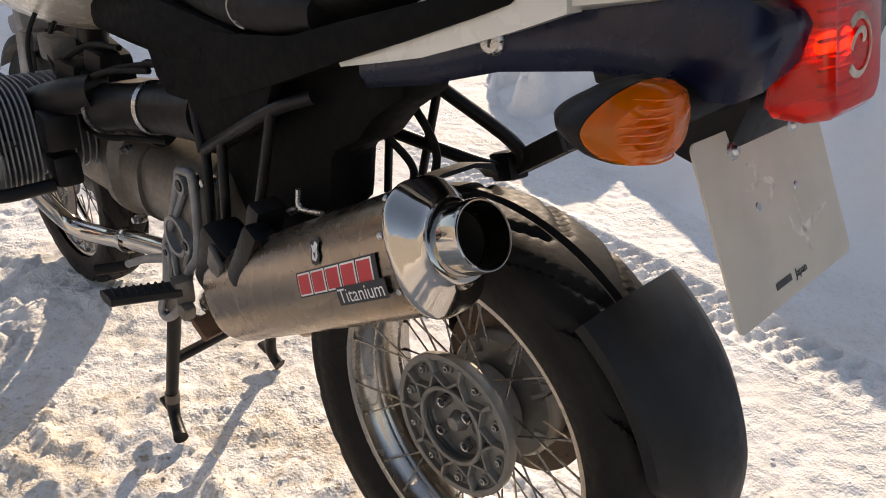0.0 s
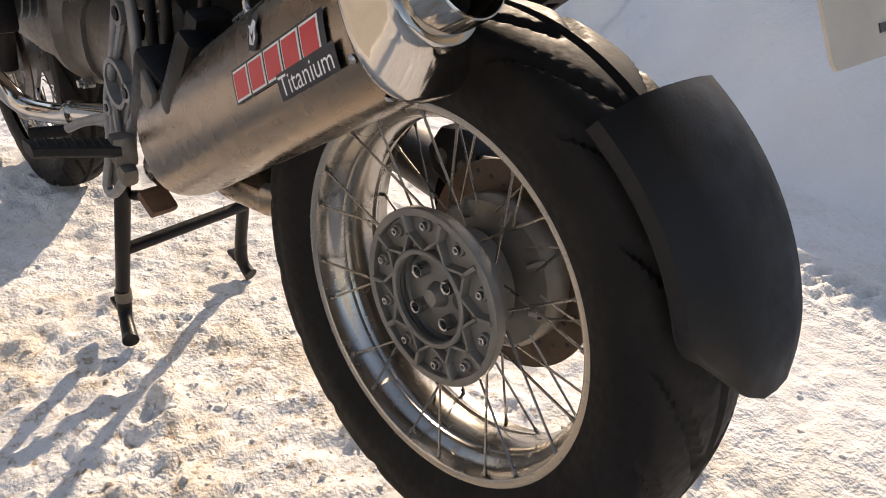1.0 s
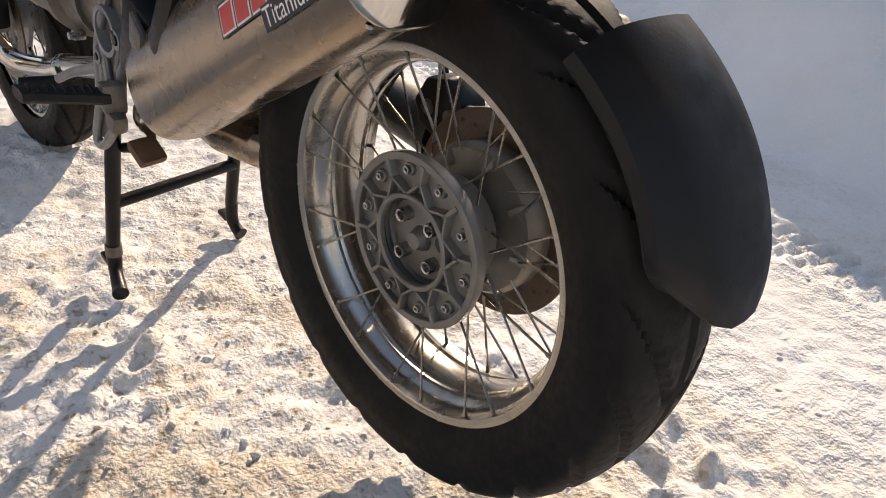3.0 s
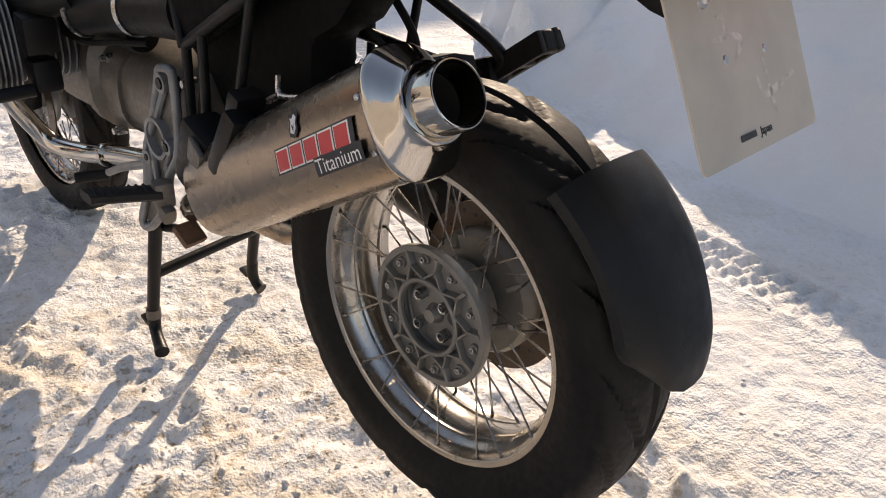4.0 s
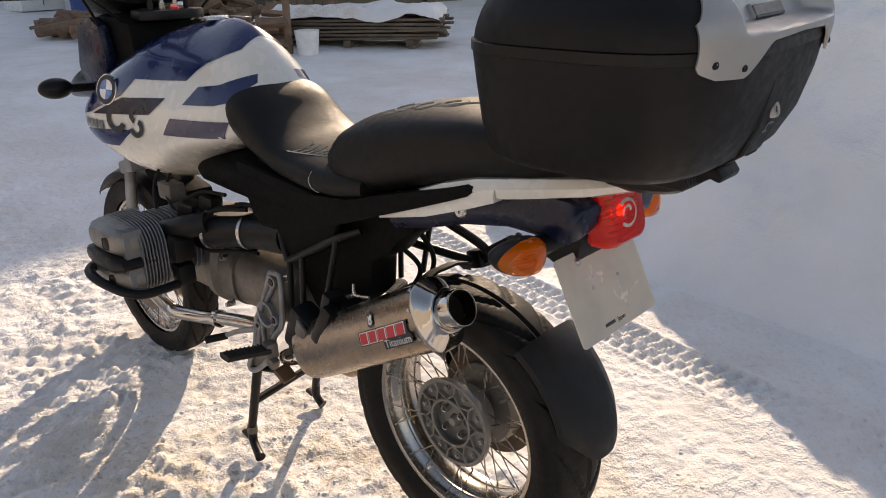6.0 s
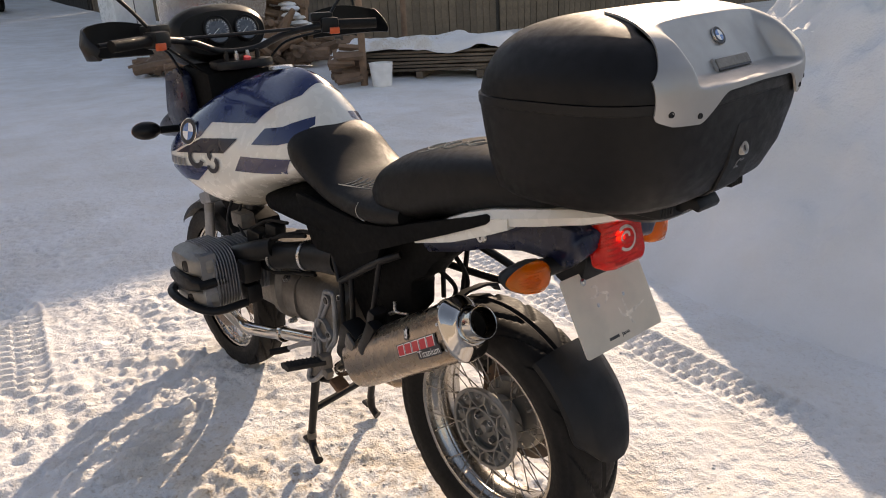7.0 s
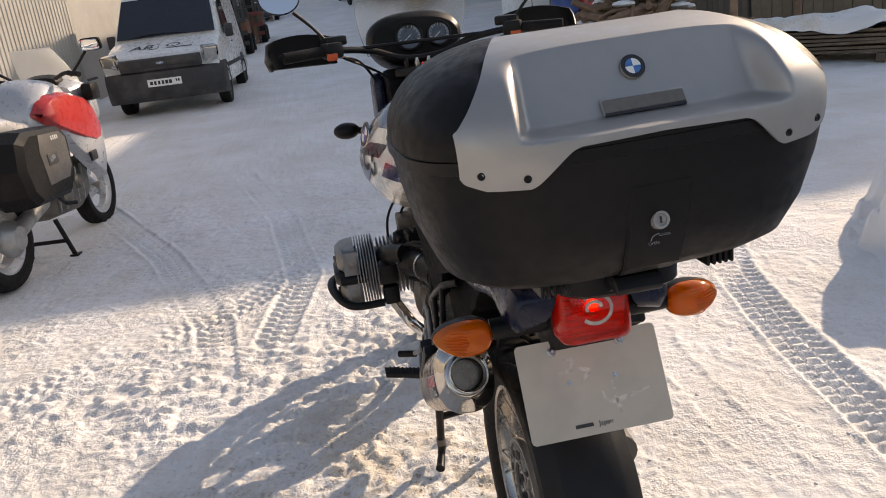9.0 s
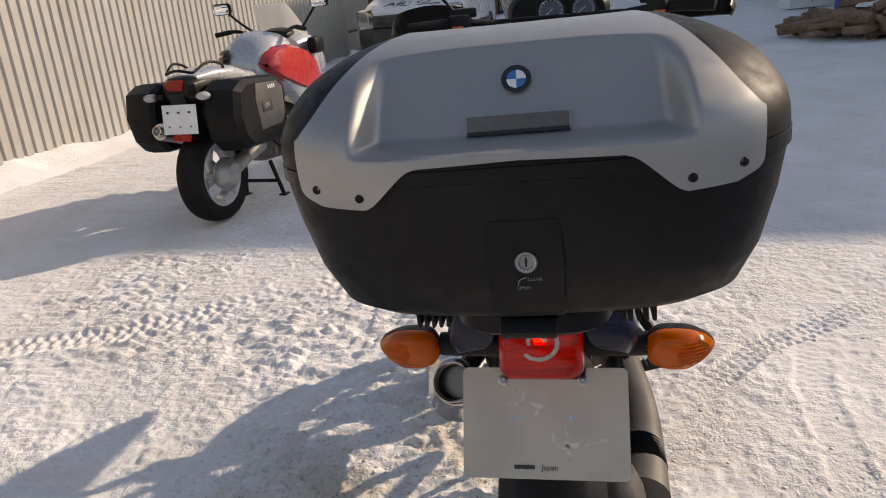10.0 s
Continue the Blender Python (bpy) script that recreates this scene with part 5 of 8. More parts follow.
for sx in (-1, 1):
    bm = bmesh.new()
    slab(bm, [(1.27, 1.00), (1.25, 1.10), (1.27, 1.19), (1.32, 1.215), (1.42, 1.19), (1.46, 1.06), (1.40, 0.99)], sx * 0.128, sx * 0.165, 0.012)
    part("fairing_side", bm, NAVY, bike, "dark blue side of the front fairing")
# instrument pod
POD = [(1.262, 0.150, 1.245, 1.385), (1.285, 0.165, 1.235, 1.405), (1.34, 0.165, 1.22, 1.40), (1.42, 0.14, 1.20, 1.36), (1.48, 0.10, 1.20, 1.30)]
bm = bmesh.new()
ring_faces(bm, [sup(*glide(POD, y), y, 40, 2.4) for y in np.linspace(1.262, 1.48, 14)])
pod = part("instrument_pod", bm, BLACK_PLASTIC, bike, "black instrument pod with two round dials")
for x, r in ((-0.022, 0.045), (0.082, 0.040)):
    c = Vector((x, 1.255, 1.325))
    bm = bmesh.new()
    lathe(bm, [(r * 0.9, 0.0), (r, 0.006), (r * 1.08, 0.004), (r * 1.1, -0.02)], c, (0, -1, 0.25), 40)
    d = part("dial", bm, BLACK_PLASTIC, pod, "round dial with white scale")
    bm = bmesh.new()
    lathe(bm, [(0.0, 0.0), (r * 0.95, 0.0)], c, (0, -1, 0.25), 32)
    part("dial_face", bm, mat("dial_face", (0.03, 0.035, 0.045), 0.3, coat=1.0), d)
    ax, u, v = frame_of((0, -1, 0.25))
    for k in range(25):
        a = radians(-130 + 260 * k / 24)
        up = Vector((0, 0.25, 1)).normalized()
        rt = Vector((1, 0, 0))
        w = rt * math.sin(a) + up * math.cos(a)
        bm = bmesh.new()
        rod(bm, c + ax * 0.001 + w * r * (0.66 if k % 2 == 0 else 0.76), c + ax * 0.001 + w * r * 0.86, 0.0007 if k % 2 else 0.001, seg=4)
        part("scale_mark", bm, WHITE_INK, d)
    bm = bmesh.new()
    a = radians(-128)
    w = Vector((1, 0, 0)) * math.sin(a) + Vector((0, 0.25, 1)).normalized() * math.cos(a)
    rod(bm, c + ax * 0.003 - w * r * 0.15, c + ax * 0.003 + w * r * 0.72, 0.0014, 0.0006, 6)
    part("needle", bm, WHITE_INK, d)
# windscreen
bm = bmesh.new()
rows = []
for k in range(15):
    t = k / 14
    y, z, w = 1.44 - 0.15 * t + 0.02 * t * t, 1.27 + 0.39 * t, 0.165 + 0.03 * math.sin(math.pi * min(1, t * 1.2)) - 0.02 * t ** 3
    rows.append([Vector((x * w, y - 0.10 * x * x * (1 - 0.35 * t), z - (0.05 * x ** 4 if t > 0.9 else 0))) for x in np.linspace(-1, 1, 21)])
ring_faces(bm, rows, caps=False, closed=False)
bmesh.ops.recalc_face_normals(bm, faces=bm.faces)
bmesh.ops.solidify(bm, geom=bm.faces[:], thickness=0.003)
SCREEN = clear("screen_plastic", (0.95, 0.955, 0.95), 0.16, 1.2, 0.9)
scr = part("windscreen", bm, SCREEN, bike, "clear scuffed plastic windscreen")
scr.visible_shadow = False
# handlebar
bm = bmesh.new()
tube(bm, [(-0.43, 1.02, 1.315), (-0.30, 1.075, 1.318), (-0.17, 1.14, 1.300), (-0.06, 1.165, 1.262), (0.06, 1.165, 1.262), (0.17, 1.14, 1.300), (0.30, 1.075, 1.318), (0.43, 1.02, 1.315)], 0.011, 14)
bar = part("handlebar", bm, BLACK_METAL, bike, "black tubular handlebar with cross brace")
bm = bmesh.new()
rod(bm, (-0.20, 1.13, 1.312), (0.20, 1.13, 1.312), 0.006, seg=12)
part("cross_brace", bm, BLACK_METAL, bar)
bm = bmesh.new()
slab(bm, [(-0.10, 1.13), (-0.085, 1.22), (-0.03, 1.27), (0.03, 1.27), (0.085, 1.22), (0.10, 1.13), (0.05, 1.10), (-0.05, 1.10)], 1.205, 1.232, 0.008, "z")
part("top_yoke", bm, BLACK_METAL, bar, "black fork yoke")
for x in (-0.055, -0.02, 0.02, 0.055):
    bm = bmesh.new()
    rod(bm, (x, 1.150, 1.225), (x, 1.150, 1.252), 0.008, seg=12)
    lathe(bm, [(0, 0.008), (0.005, 0.008), (0.0065, 0.0), (0.0065, -0.004)], (x, 1.150, 1.252), (0, 0, 1), 12)
    part("bar_clamp", bm, STEEL if abs(x) < 0.03 else BLACK_METAL, bar)
bm = bmesh.new()
lathe(bm, [(0, 0.004), (0.011, 0.004), (0.013, 0.0), (0.013, -0.03)], (0, 1.115, 1.238), (0, -0.3, 1), 18)
part("ignition_lock", bm, RED_INK, bar, "red-ringed ignition lock")
for sx in (-1, 1):
    g0, g1 = Vector((sx * 0.445, 1.012, 1.314)), Vector((sx * 0.325, 1.064, 1.318))
    bm = bmesh.new()
    rod(bm, g0, g1, 0.017, 0.017, 16)
    part("grip", bm, RUBBER, bar)
    bm = bmesh.new()
    block(bm, (sx * 0.295, 1.072, 1.318), (0.060, 0.055, 0.050), (0, 0, sx * -24), 0.012)
    sw = part("switch_block", bm, BLACK_PLASTIC, bar)
    bm = bmesh.new()
    block(bm, (sx * 0.297, 1.046, 1.300), (0.034, 0.012, 0.022), (8, 0, sx * -24), 0.004)
    part("indicator_button", bm, mat("orange_button", (0.65, 0.10, 0.03), 0.4), sw, "orange switch button")
    bm = bmesh.new()
    block(bm, (sx * 0.285, 1.105, 1.345), (0.075, 0.05, 0.03), (0, 0, sx * -24), 0.008)
    part("fluid_reservoir", bm, BLACK_PLASTIC, sw)
    bm = bmesh.new()
    tube(bm, [(sx * 0.31, 1.11, 1.322), (sx * 0.38, 1.095, 1.32), (sx * 0.46, 1.075, 1.316)], 0.007, 10)
    part("lever", bm, BLACK_METAL, sw)
    # open-topped hand guard
    bm = bmesh.new()
    rows = []
    for k in range(13):
        t = k / 12
        a = radians(-12 + 190 * t)
        x = sx * (0.355 + 0.125 * math.sin(a * 0.5) ** 1.3 - (0.02 if t > 0.9 else 0))
        y = 1.145 - 0.155 * t ** 1.6
        if t < 0.62:
            x, y = sx * (0.285 + 0.20 * (t / 0.62)), 1.165 - 0.04 * (t / 0.62) ** 2
        else:
            q = (t - 0.62) / 0.38
            x, y = sx * (0.485 + 0.012 * math.sin(math.pi * q)), 1.125 - 0.125 * q
        h0, h1 = 1.272 + 0.008 * t, 1.358 + 0.018 * math.sin(math.pi * min(1, t / 0.7)) - 0.05 * max(0, t - 0.75) / 0.25
        rows.append([Vector((x, y, h0)), Vector((x + sx * 0.010, y + 0.006, (h0 + h1) / 2)), Vector((x, y, h1)), Vector((x - sx * 0.005, y - 0.005, h1)), Vector((x + sx * 0.004, y, (h0 + h1) / 2)), Vector((x - sx * 0.006, y - 0.006, h0 + 0.003))])
    ring_faces(bm, rows)
    part("hand_guard", bm, BLACK_PLASTIC, bar, "black plastic hand guard")
    # mirror
    mc = Vector((sx * 0.430, 1.045, 1.490))
    bm = bmesh.new()
    tube(bm, [(sx * 0.305, 1.085, 1.345), (sx * 0.345, 1.08, 1.395), mc + Vector((sx * -0.035, 0.02, -0.045))], [0.0055, 0.005, 0.006], 10)
    mir = part("mirror", bm, BLACK_METAL, bar, "round black mirror on a thin stalk")
    face = Vector((-0.06, -1.0, -0.10 if sx < 0 else 0.42)).normalized() if sx > 0 else Vector((0.02, -1.0, 0.30)).normalized()
    for nm, ma, prof in (("mirror_shell", BLACK_PLASTIC, [(0.060, 0.003), (0.063, 0.001), (0.063, -0.006), (0.050, -0.022), (0.02, -0.030), (0, -0.031)]), ("mirror_glass", MIRROR, [(0, 0.0025), (0.0595, 0.0025)])):
        bm = bmesh.new()
        lathe(bm, prof, mc, face, 40)
        for v in bm.verts:
            v.co.z = mc.z + (v.co.z - mc.z) * 0.82
        part(nm, bm, ma, mir)
# cables
for i, (p0, p1, p2, p3) in enumerate((((-0.29, 1.10, 1.30), (-0.20, 1.24, 1.26), (-0.14, 1.28, 1.15), (-0.12, 1.22, 1.0)), ((0.29, 1.10, 1.30), (0.20, 1.24, 1.26), (0.14, 1.28, 1.15), (0.12, 1.22, 1.0)),
                                      ((-0.26, 1.09, 1.29), (-0.14, 1.20, 1.22), (-0.05, 1.22, 1.14), (-0.04, 1.18, 1.0)), ((-0.15, 1.0, 0.86), (-0.20, 0.99, 0.78), (-0.21, 0.97, 0.70), (-0.20, 0.93, 0.66)),
                                      ((-0.12, 0.98, 0.85), (-0.165, 1.0, 0.76), (-0.18, 0.90, 0.70), (-0.15, 0.82, 0.66)))):
    bm = bmesh.new()
    tube(bm, [p0, p1, p2, p3], 0.0045, 8)
    part("cable", bm, BLACK_PLASTIC, bike)
bm = bmesh.new()
lathe(bm, [(0, 0.004), (0.030, 0.004), (0.036, 0.001), (0.038, -0.006)], (0, 0.90, 1.219), (0, 0.05, 1), 32)
part("fuel_cap", bm, STEEL, tank, "round metal fuel cap")
bm = bmesh.new()
block(bm, (0.035, 0.83, 1.2215), (0.05, 0.028, 0.0012), (-3, 8, 12), 0.0003, 1)
part("paper_label", bm, WHITE_INK, tank, "small white paper label")

# ---- frame, pegs, brackets on the shade side ----
for sx in (-1, 1):
    bm = bmesh.new()
    tube(bm, [(sx * 0.155, 0.43, 0.695), (sx * 0.157, 0.37, 0.727), (sx * 0.150, 0.255, 0.790), (sx * 0.120, 0.20, 0.815)], 0.009, 12, 5)
    fr = part("rear_subframe", bm, BLACK_METAL, bike, "black tubular rear subframe")
    for p, q in (((sx * 0.157, 0.375, 0.725), (sx * 0.160, 0.385, 0.56)), ((sx * 0.150, 0.250, 0.79), (sx * 0.160, 0.30, 0.60)), ((sx * 0.155, 0.43, 0.695), (sx * 0.15, 0.45, 0.54)), ((sx * 0.155, 0.44, 0.69), (sx * 0.13, 0.52, 0.82))):
        bm = bmesh.new()
        rod(bm, p, q, 0.0075, 0.0075, 12)
        part("frame_tube", bm, BLACK_METAL, fr)
    # cast foot-peg bracket with openings
    br = [(0.481, 0.650), (0.458, 0.640), (0.470, 0.520), (0.515, 0.462), (0.540, 0.400), (0.62, 0.325), (0.655, 0.325), (0.612, 0.405), (0.588, 0.488), (0.552, 0.543), (0.509, 0.626), (0.50, 0.645)]
    bm = bmesh.new()
    tube(bm, [(sx * 0.168, *p) for p in br + br[:1]], 0.0078, 10, 4)
    bkt = part("peg_bracket", bm, ALU_GREY, bike, "grey cast foot peg bracket with openings")
    bm = bmesh.new()
    slab(bm, [(0.478, 0.645), (0.462, 0.635), (0.474, 0.522), (0.518, 0.465), (0.545, 0.405), (0.62, 0.33), (0.648, 0.33), (0.607, 0.41), (0.583, 0.49), (0.55, 0.54)], sx * 0.160, sx * 0.164, 0)
    part("bracket_web", bm, ENGINE_ALU, bkt)
    for (y, z), r, ri in (((0.487, 0.627), 0.016, 0.010), ((0.531, 0.524), 0.036, 0.029), ((0.494, 0.520), 0.014, 0.008), ((0.574, 0.479), 0.012, 0.006)):
        bm = bmesh.new()
        lathe(bm, [(ri, -0.008), (r, -0.008), (r, 0.008), (ri, 0.008)], (sx * 0.170, y, z), (1, 0, 0), 24, True)
        part("bracket_eye", bm, ALU_GREY, bkt)
        if ri < 0.02:
            bm = bmesh.new()
            rod(bm, (sx * 0.172, y, z), (sx * 0.180, y, z), ri * 0.95, seg=6)
            part("bracket_bolt", bm, BLACK_METAL, bkt)
    for a, b in (((0.48, 0.63), (0.53, 0.56)), ((0.495, 0.52), (0.52, 0.47)), ((0.565, 0.50), (0.56, 0.40)), ((0.575, 0.475), (0.60, 0.40))):
        bm = bmesh.new()
        rod(bm, (sx * 0.169, *a), (sx * 0.169, *b), 0.0062, seg=8)
        part("bracket_rib", bm, ALU_GREY, bkt)
    # rider's peg
    bm = bmesh.new()
    ring_faces(bm, [[Vector((sx * x, y0 + 0.5 * (x - 0.19) * 0.4, zc + dz)) for y0, dz in ((0.490, -0.005), (0.496, -0.010), (0.526, -0.010), (0.533, -0.004), (0.532, 0.005), (0.525, 0.009), (0.498, 0.009), (0.490, 0.005))] for x, zc in ((0.195, 0.440), (0.205, 0.441), (0.245, 0.447), (0.290, 0.453), (0.302, 0.454))])
    peg = part("foot_peg", bm, PEG_RUBBER, bike, "worn grey-black rubber foot peg")
    for k in range(8):
        bm = bmesh.new()
        block(bm, (sx * (0.212 + 0.011 * k), 0.516 + 0.0022 * k, 0.4510 + 0.0014 * k), (0.0045, 0.034, 0.004), (0, 0, sx * 11), 0.0012, 1)
        part("tread_rib", bm, PEG_RUBBER, peg)
    bm = bmesh.new()
    block(bm, (sx * 0.186, 0.510, 0.436), (0.034, 0.034, 0.046), (0, 0, sx * 10), 0.009)
    part("peg_hinge", bm, ENGINE_ALU, peg)
    bm = bmesh.new()
    block(bm, (sx * 0.190, 0.497, 0.405), (0.024, 0.030, 0.030), (20, 0, 0), 0.008)
    part("peg_spring", bm, ENGINE_ALU, peg)
# passenger peg on its looped tubes, on the sunny side
bm = bmesh.new()
tube(bm, [(0.10, 0.27, 0.815), (0.15, 0.215, 0.765), (0.205, 0.150, 0.706), (0.225, 0.140, 0.672), (0.215, 0.18, 0.650), (0.17, 0.26, 0.668), (0.10, 0.40, 0.705)], 0.0115, 12, 6)
lp = part("passenger_peg", bm, BLACK_METAL, bike, "black passenger foot peg on looped tubes")
bm = bmesh.new()
for dx in (-0.020, 0.020):
    block(bm, (0.240 + dx, 0.112, 0.686), (0.011, 0.140, 0.036), (-34, 0, -8), 0.004)
part("peg_rubber", bm, PEG_RUBBER, lp)
for k in range(3):
    bm = bmesh.new()
    block(bm, (0.238 + 0.004 * k, 0.158 - 0.046 * k, 0.656 + 0.031 * k), (0.042, 0.022, 0.034), (-34, 0, -8), 0.004, 1)
    part("tread_rib", bm, PEG_RUBBER, lp)
bm = bmesh.new()
block(bm, (0.230, 0.168, 0.652), (0.040, 0.052, 0.048), (-20, 0, -10), 0.008)
part("peg_hinge", bm, BLACK_METAL, lp)
# gear lever
bm = bmesh.new()
tube(bm, [(-0.165, 0.60, 0.455), (-0.185, 0.66, 0.435), (-0.20, 0.70, 0.415)], [0.009, 0.0075, 0.007], 10, flat=0.7)
gl = part("gear_lever", bm, ALU_GREY, bike, "grey gear lever with black rubber tip")
bm = bmesh.new()
rod(bm, (-0.195, 0.705, 0.41), (-0.245, 0.735, 0.405), 0.010, 0.0105, 12)
part("lever_rubber", bm, RUBBER, gl)
# black block and hanger beside the silencer
bm = bmesh.new()
block(bm, (-0.182, 0.352, 0.548), (0.062, 0.074, 0.118), (24, 0, 0), 0.014)
block(bm, (-0.170, 0.385, 0.490), (0.052, 0.060, 0.060), (10, 0, 0), 0.014)
hb = part("hanger_block", bm, BLACK_PLASTIC, bike)
bm = bmesh.new()
block(bm, (-0.2155, 0.320, 0.566), (0.010, 0.046, 0.044), (26, 0, -10), 0.005)
part("reflector_plate", bm, ENGINE_ALU, hb, "small grey plate")
bm = bmesh.new()
block(bm, (-0.203, 0.240, 0.606), (0.040, 0.036, 0.100), (24, 8, 0), 0.012)
block(bm, (-0.165, 0.262, 0.640), (0.05, 0.03, 0.06), (20, 0, 0), 0.010)
part("silencer_hanger", bm, BLACK_METAL, bike)
bm = bmesh.new()
tube(bm, [(-0.150, 0.200, 0.70), (-0.152, 0.195, 0.676), (-0.152, 0.147, 0.684)], 0.0038, 8, 5)
tube(bm, [(-0.150, 0.225, 0.66), (-0.152, 0.195, 0.676)], 0.005, 8)
part("lock_bracket", bm, STEEL, bike, "small bent steel bracket")
# throttle cables and hoses in the shade
for k, pts in enumerate((((-0.11, 0.72, 0.76), (-0.14, 0.60, 0.79), (-0.13, 0.45, 0.78)), ((-0.13, 0.83, 0.70), (-0.16, 0.74, 0.755), (-0.13, 0.62, 0.785)), ((0.02, 0.18, 0.80), (0.03, 0.13, 0.72), (0.02, 0.17, 0.62)), ((-0.02, 0.20, 0.76), (0.01, 0.155, 0.70), (0.01, 0.19, 0.63)))):
    bm = bmesh.new()
    tube(bm, pts, 0.006, 8)
    part("hose", bm, RUBBER, bike)
bm = bmesh.new()
ring_faces(bm, [sup(hw, z0, z1, y, 30, 3.0) for y, hw, z0, z1 in ((0.42, 0.150, 0.79, 0.885), (0.55, 0.158, 0.79, 0.90), (0.70, 0.150, 0.79, 0.90), (0.85, 0.13, 0.79, 0.875), (0.95, 0.09, 0.80, 0.86))])
part("intake_cover", bm, INNER_BLACK, bike, "black plastic intake cover below the tank")
bm = bmesh.new()
block(bm, (-0.150, 0.995, 0.755), (0.05, 0.075, 0.05), (0, 0, 0), 0.010)
part("relay_box", bm, ENGINE_ALU, bike)


# ---- top case ----
case = thing("top_case", "dark grey plastic top case with silver painted lid cover", "luggage case")
case.matrix_basis = pose(0, -0.386, 1.202) @ pose(0, 0, 0, 0, -1.0, 1.3) @ pose(0, 0.39, -1.20)
bm = bmesh.new()
LOW = [(1.064, 0.196, 0.150, -0.365), (1.069, 0.216, 0.166, -0.368), (1.084, 0.238, 0.180, -0.374), (1.13, 0.256, 0.195, -0.382), (1.19, 0.269, 0.204, -0.388), (1.238, 0.276, 0.209, -0.390)]
ring_faces(bm, [supz(hx, hy, z, cy, 88, 3.5) for z, hx, hy, cy in LOW])
part("case_body", bm, GRAIN_PLASTIC, case, "dark grey grained plastic shell")
bm = bmesh.new()
ring_faces(bm, [supz(hx, hy, z, cy, 88, 3.4) for z, hx, hy, cy in ((1.236, 0.274, 0.207, -0.390), (1.238, 0.280, 0.211, -0.390), (1.252, 0.280, 0.211, -0.390), (1.254, 0.275, 0.208, -0.390))])
part("seam_lip", bm, BLACK_PLASTIC, case)
# the lid as a stack of rings: level, height, half width, front, rear, squareness
LID = [(-1.0, 1.212, 0.274, -0.180, -0.600, 3.3), (0.0, 1.254, 0.278, -0.181, -0.606, 3.3), (1.0, 1.283, 0.275, -0.190, -0.601, 3.3), (2.0, 1.306, 0.264, -0.202, -0.584, 3.3), (3.0, 1.331, 0.242, -0.220, -0.557, 3.3),
       (4.0, 1.352, 0.206, -0.252, -0.512, 3.4), (5.0, 1.364, 0.172, -0.292, -0.465, 3.2), (6.0, 1.369, 0.145, -0.325, -0.418, 3.0)]


def lid_ring(level):
    z, hx, yf, yr, e = glide(LID, level)
    return z, hx, (yf - yr) / 2, (yf + yr) / 2, e


def lid_rear(x, level):
    """The point of the lid's rear face at x."""
    z, hx, hy, cy, e = lid_ring(level)
    k = min(0.985, abs(x) / hx)
    return Vector((x, cy - hy * (1 - k ** e) ** (1 / e), z))


def ease(t):
    t = max(0.0, min(1.0, t))
    return t * t * (3 - 2 * t)


def cover_point(x, level, lift=0.0045):
    """The silver cover, a little proud of the lid, with the sunk grip bay in its middle."""
    p = lid_rear(x, level)
    nrm = (lid_rear(x + 0.002, level) - lid_rear(x - 0.002, level)).cross(lid_rear(x, level + 0.05) - lid_rear(x, level - 0.05)).normalized()
    p = p + nrm * lift * (1 if nrm.y < 0 or nrm.z > 0 else -1)
    back = -0.529 + (p.z - 1.323) * 0.62
    bay = ease((0.166 - 0.10 * max(0.0, p.z - 1.29) - abs(x)) / 0.028) * ease((p.z - 1.267) / 0.010)
    p.y += bay * max(0.0, back - p.y)
    return p


bm = bmesh.new()
rows = [supz(r[1], r[2], r[0], r[3], 120, r[4]) for r in (lid_ring(v) for v in np.linspace(0.0, 6.0, 49))]
for p in (p for r in rows for p in r if p.y < -0.42):
    p.y += ease((0.186 - abs(p.x)) / 0.02) * ease((p.z - 1.258) / 0.005) * max(0.0, -0.508 + (p.z - 1.323) * 0.62 - p.y)
ring_faces(bm, rows)
part("lid", bm, GRAIN_PLASTIC, case, "dark grey grained plastic lid")


def cover_half(tv):
    return float(np.interp(tv, [0, 0.22, 0.45, 0.7, 0.88, 1.0], [0.226, 0.227, 0.200, 0.166, 0.142, 0.126]))


def cover_low(x):
    """The level of the lower edge: a raised bay in the middle, flaps at the sides."""
    return float(np.interp(abs(x), [0, 0.098, 0.108, 0.146, 0.154, 0.20, 0.222, 0.232], [0.18, 0.10, 0.0, -0.72, -0.82, -0.76, -0.55, -0.2]))


bm = bmesh.new()
rows = []
for j in range(131):
    row = []
    for i in range(141):
        tv = j / 130
        x = (-1 + 2 * i / 140) * cover_half(tv)
        lo = cover_low(x)
        row.append(cover_point(x, lo + (6.0 - lo) * tv))
    rows.append(row)
ring_faces(bm, rows, caps=False, closed=False)
bmesh.ops.recalc_face_normals(bm, faces=bm.faces)
bmesh.ops.solidify(bm, geom=bm.faces[:], thickness=0.004)
cover = part("lid_cover", bm, SILVER, case, "silver painted lid cover with sunk grip")
for x, level in ((-0.205, -0.36), (-0.158, -0.52), (0.158, -0.52), (0.205, -0.36)):
    p = cover_point(x, level)
    bm = bmesh.new()
    lathe(bm, [(0, 0.0005), (0.0024, 0.0006), (0.0038, 0.0018), (0.0045, 0.0012), (0.0050, -0.002)], p, (x * 1.0, -1, 0.05), 16)
    part("screw", bm, BLACK_METAL, cover)
bm = bmesh.new()
block(bm, (0, -0.5545, 1.2850), (0.104, 0.008, 0.0225), (-32, 0, 0), 0.003)
slot = part("grip_slot", bm, SILVER, cover, "grey grip slot with a dark bar as its shadow line")
# darker metal plate stands in for the depth of the sunk slot
bm = bmesh.new()
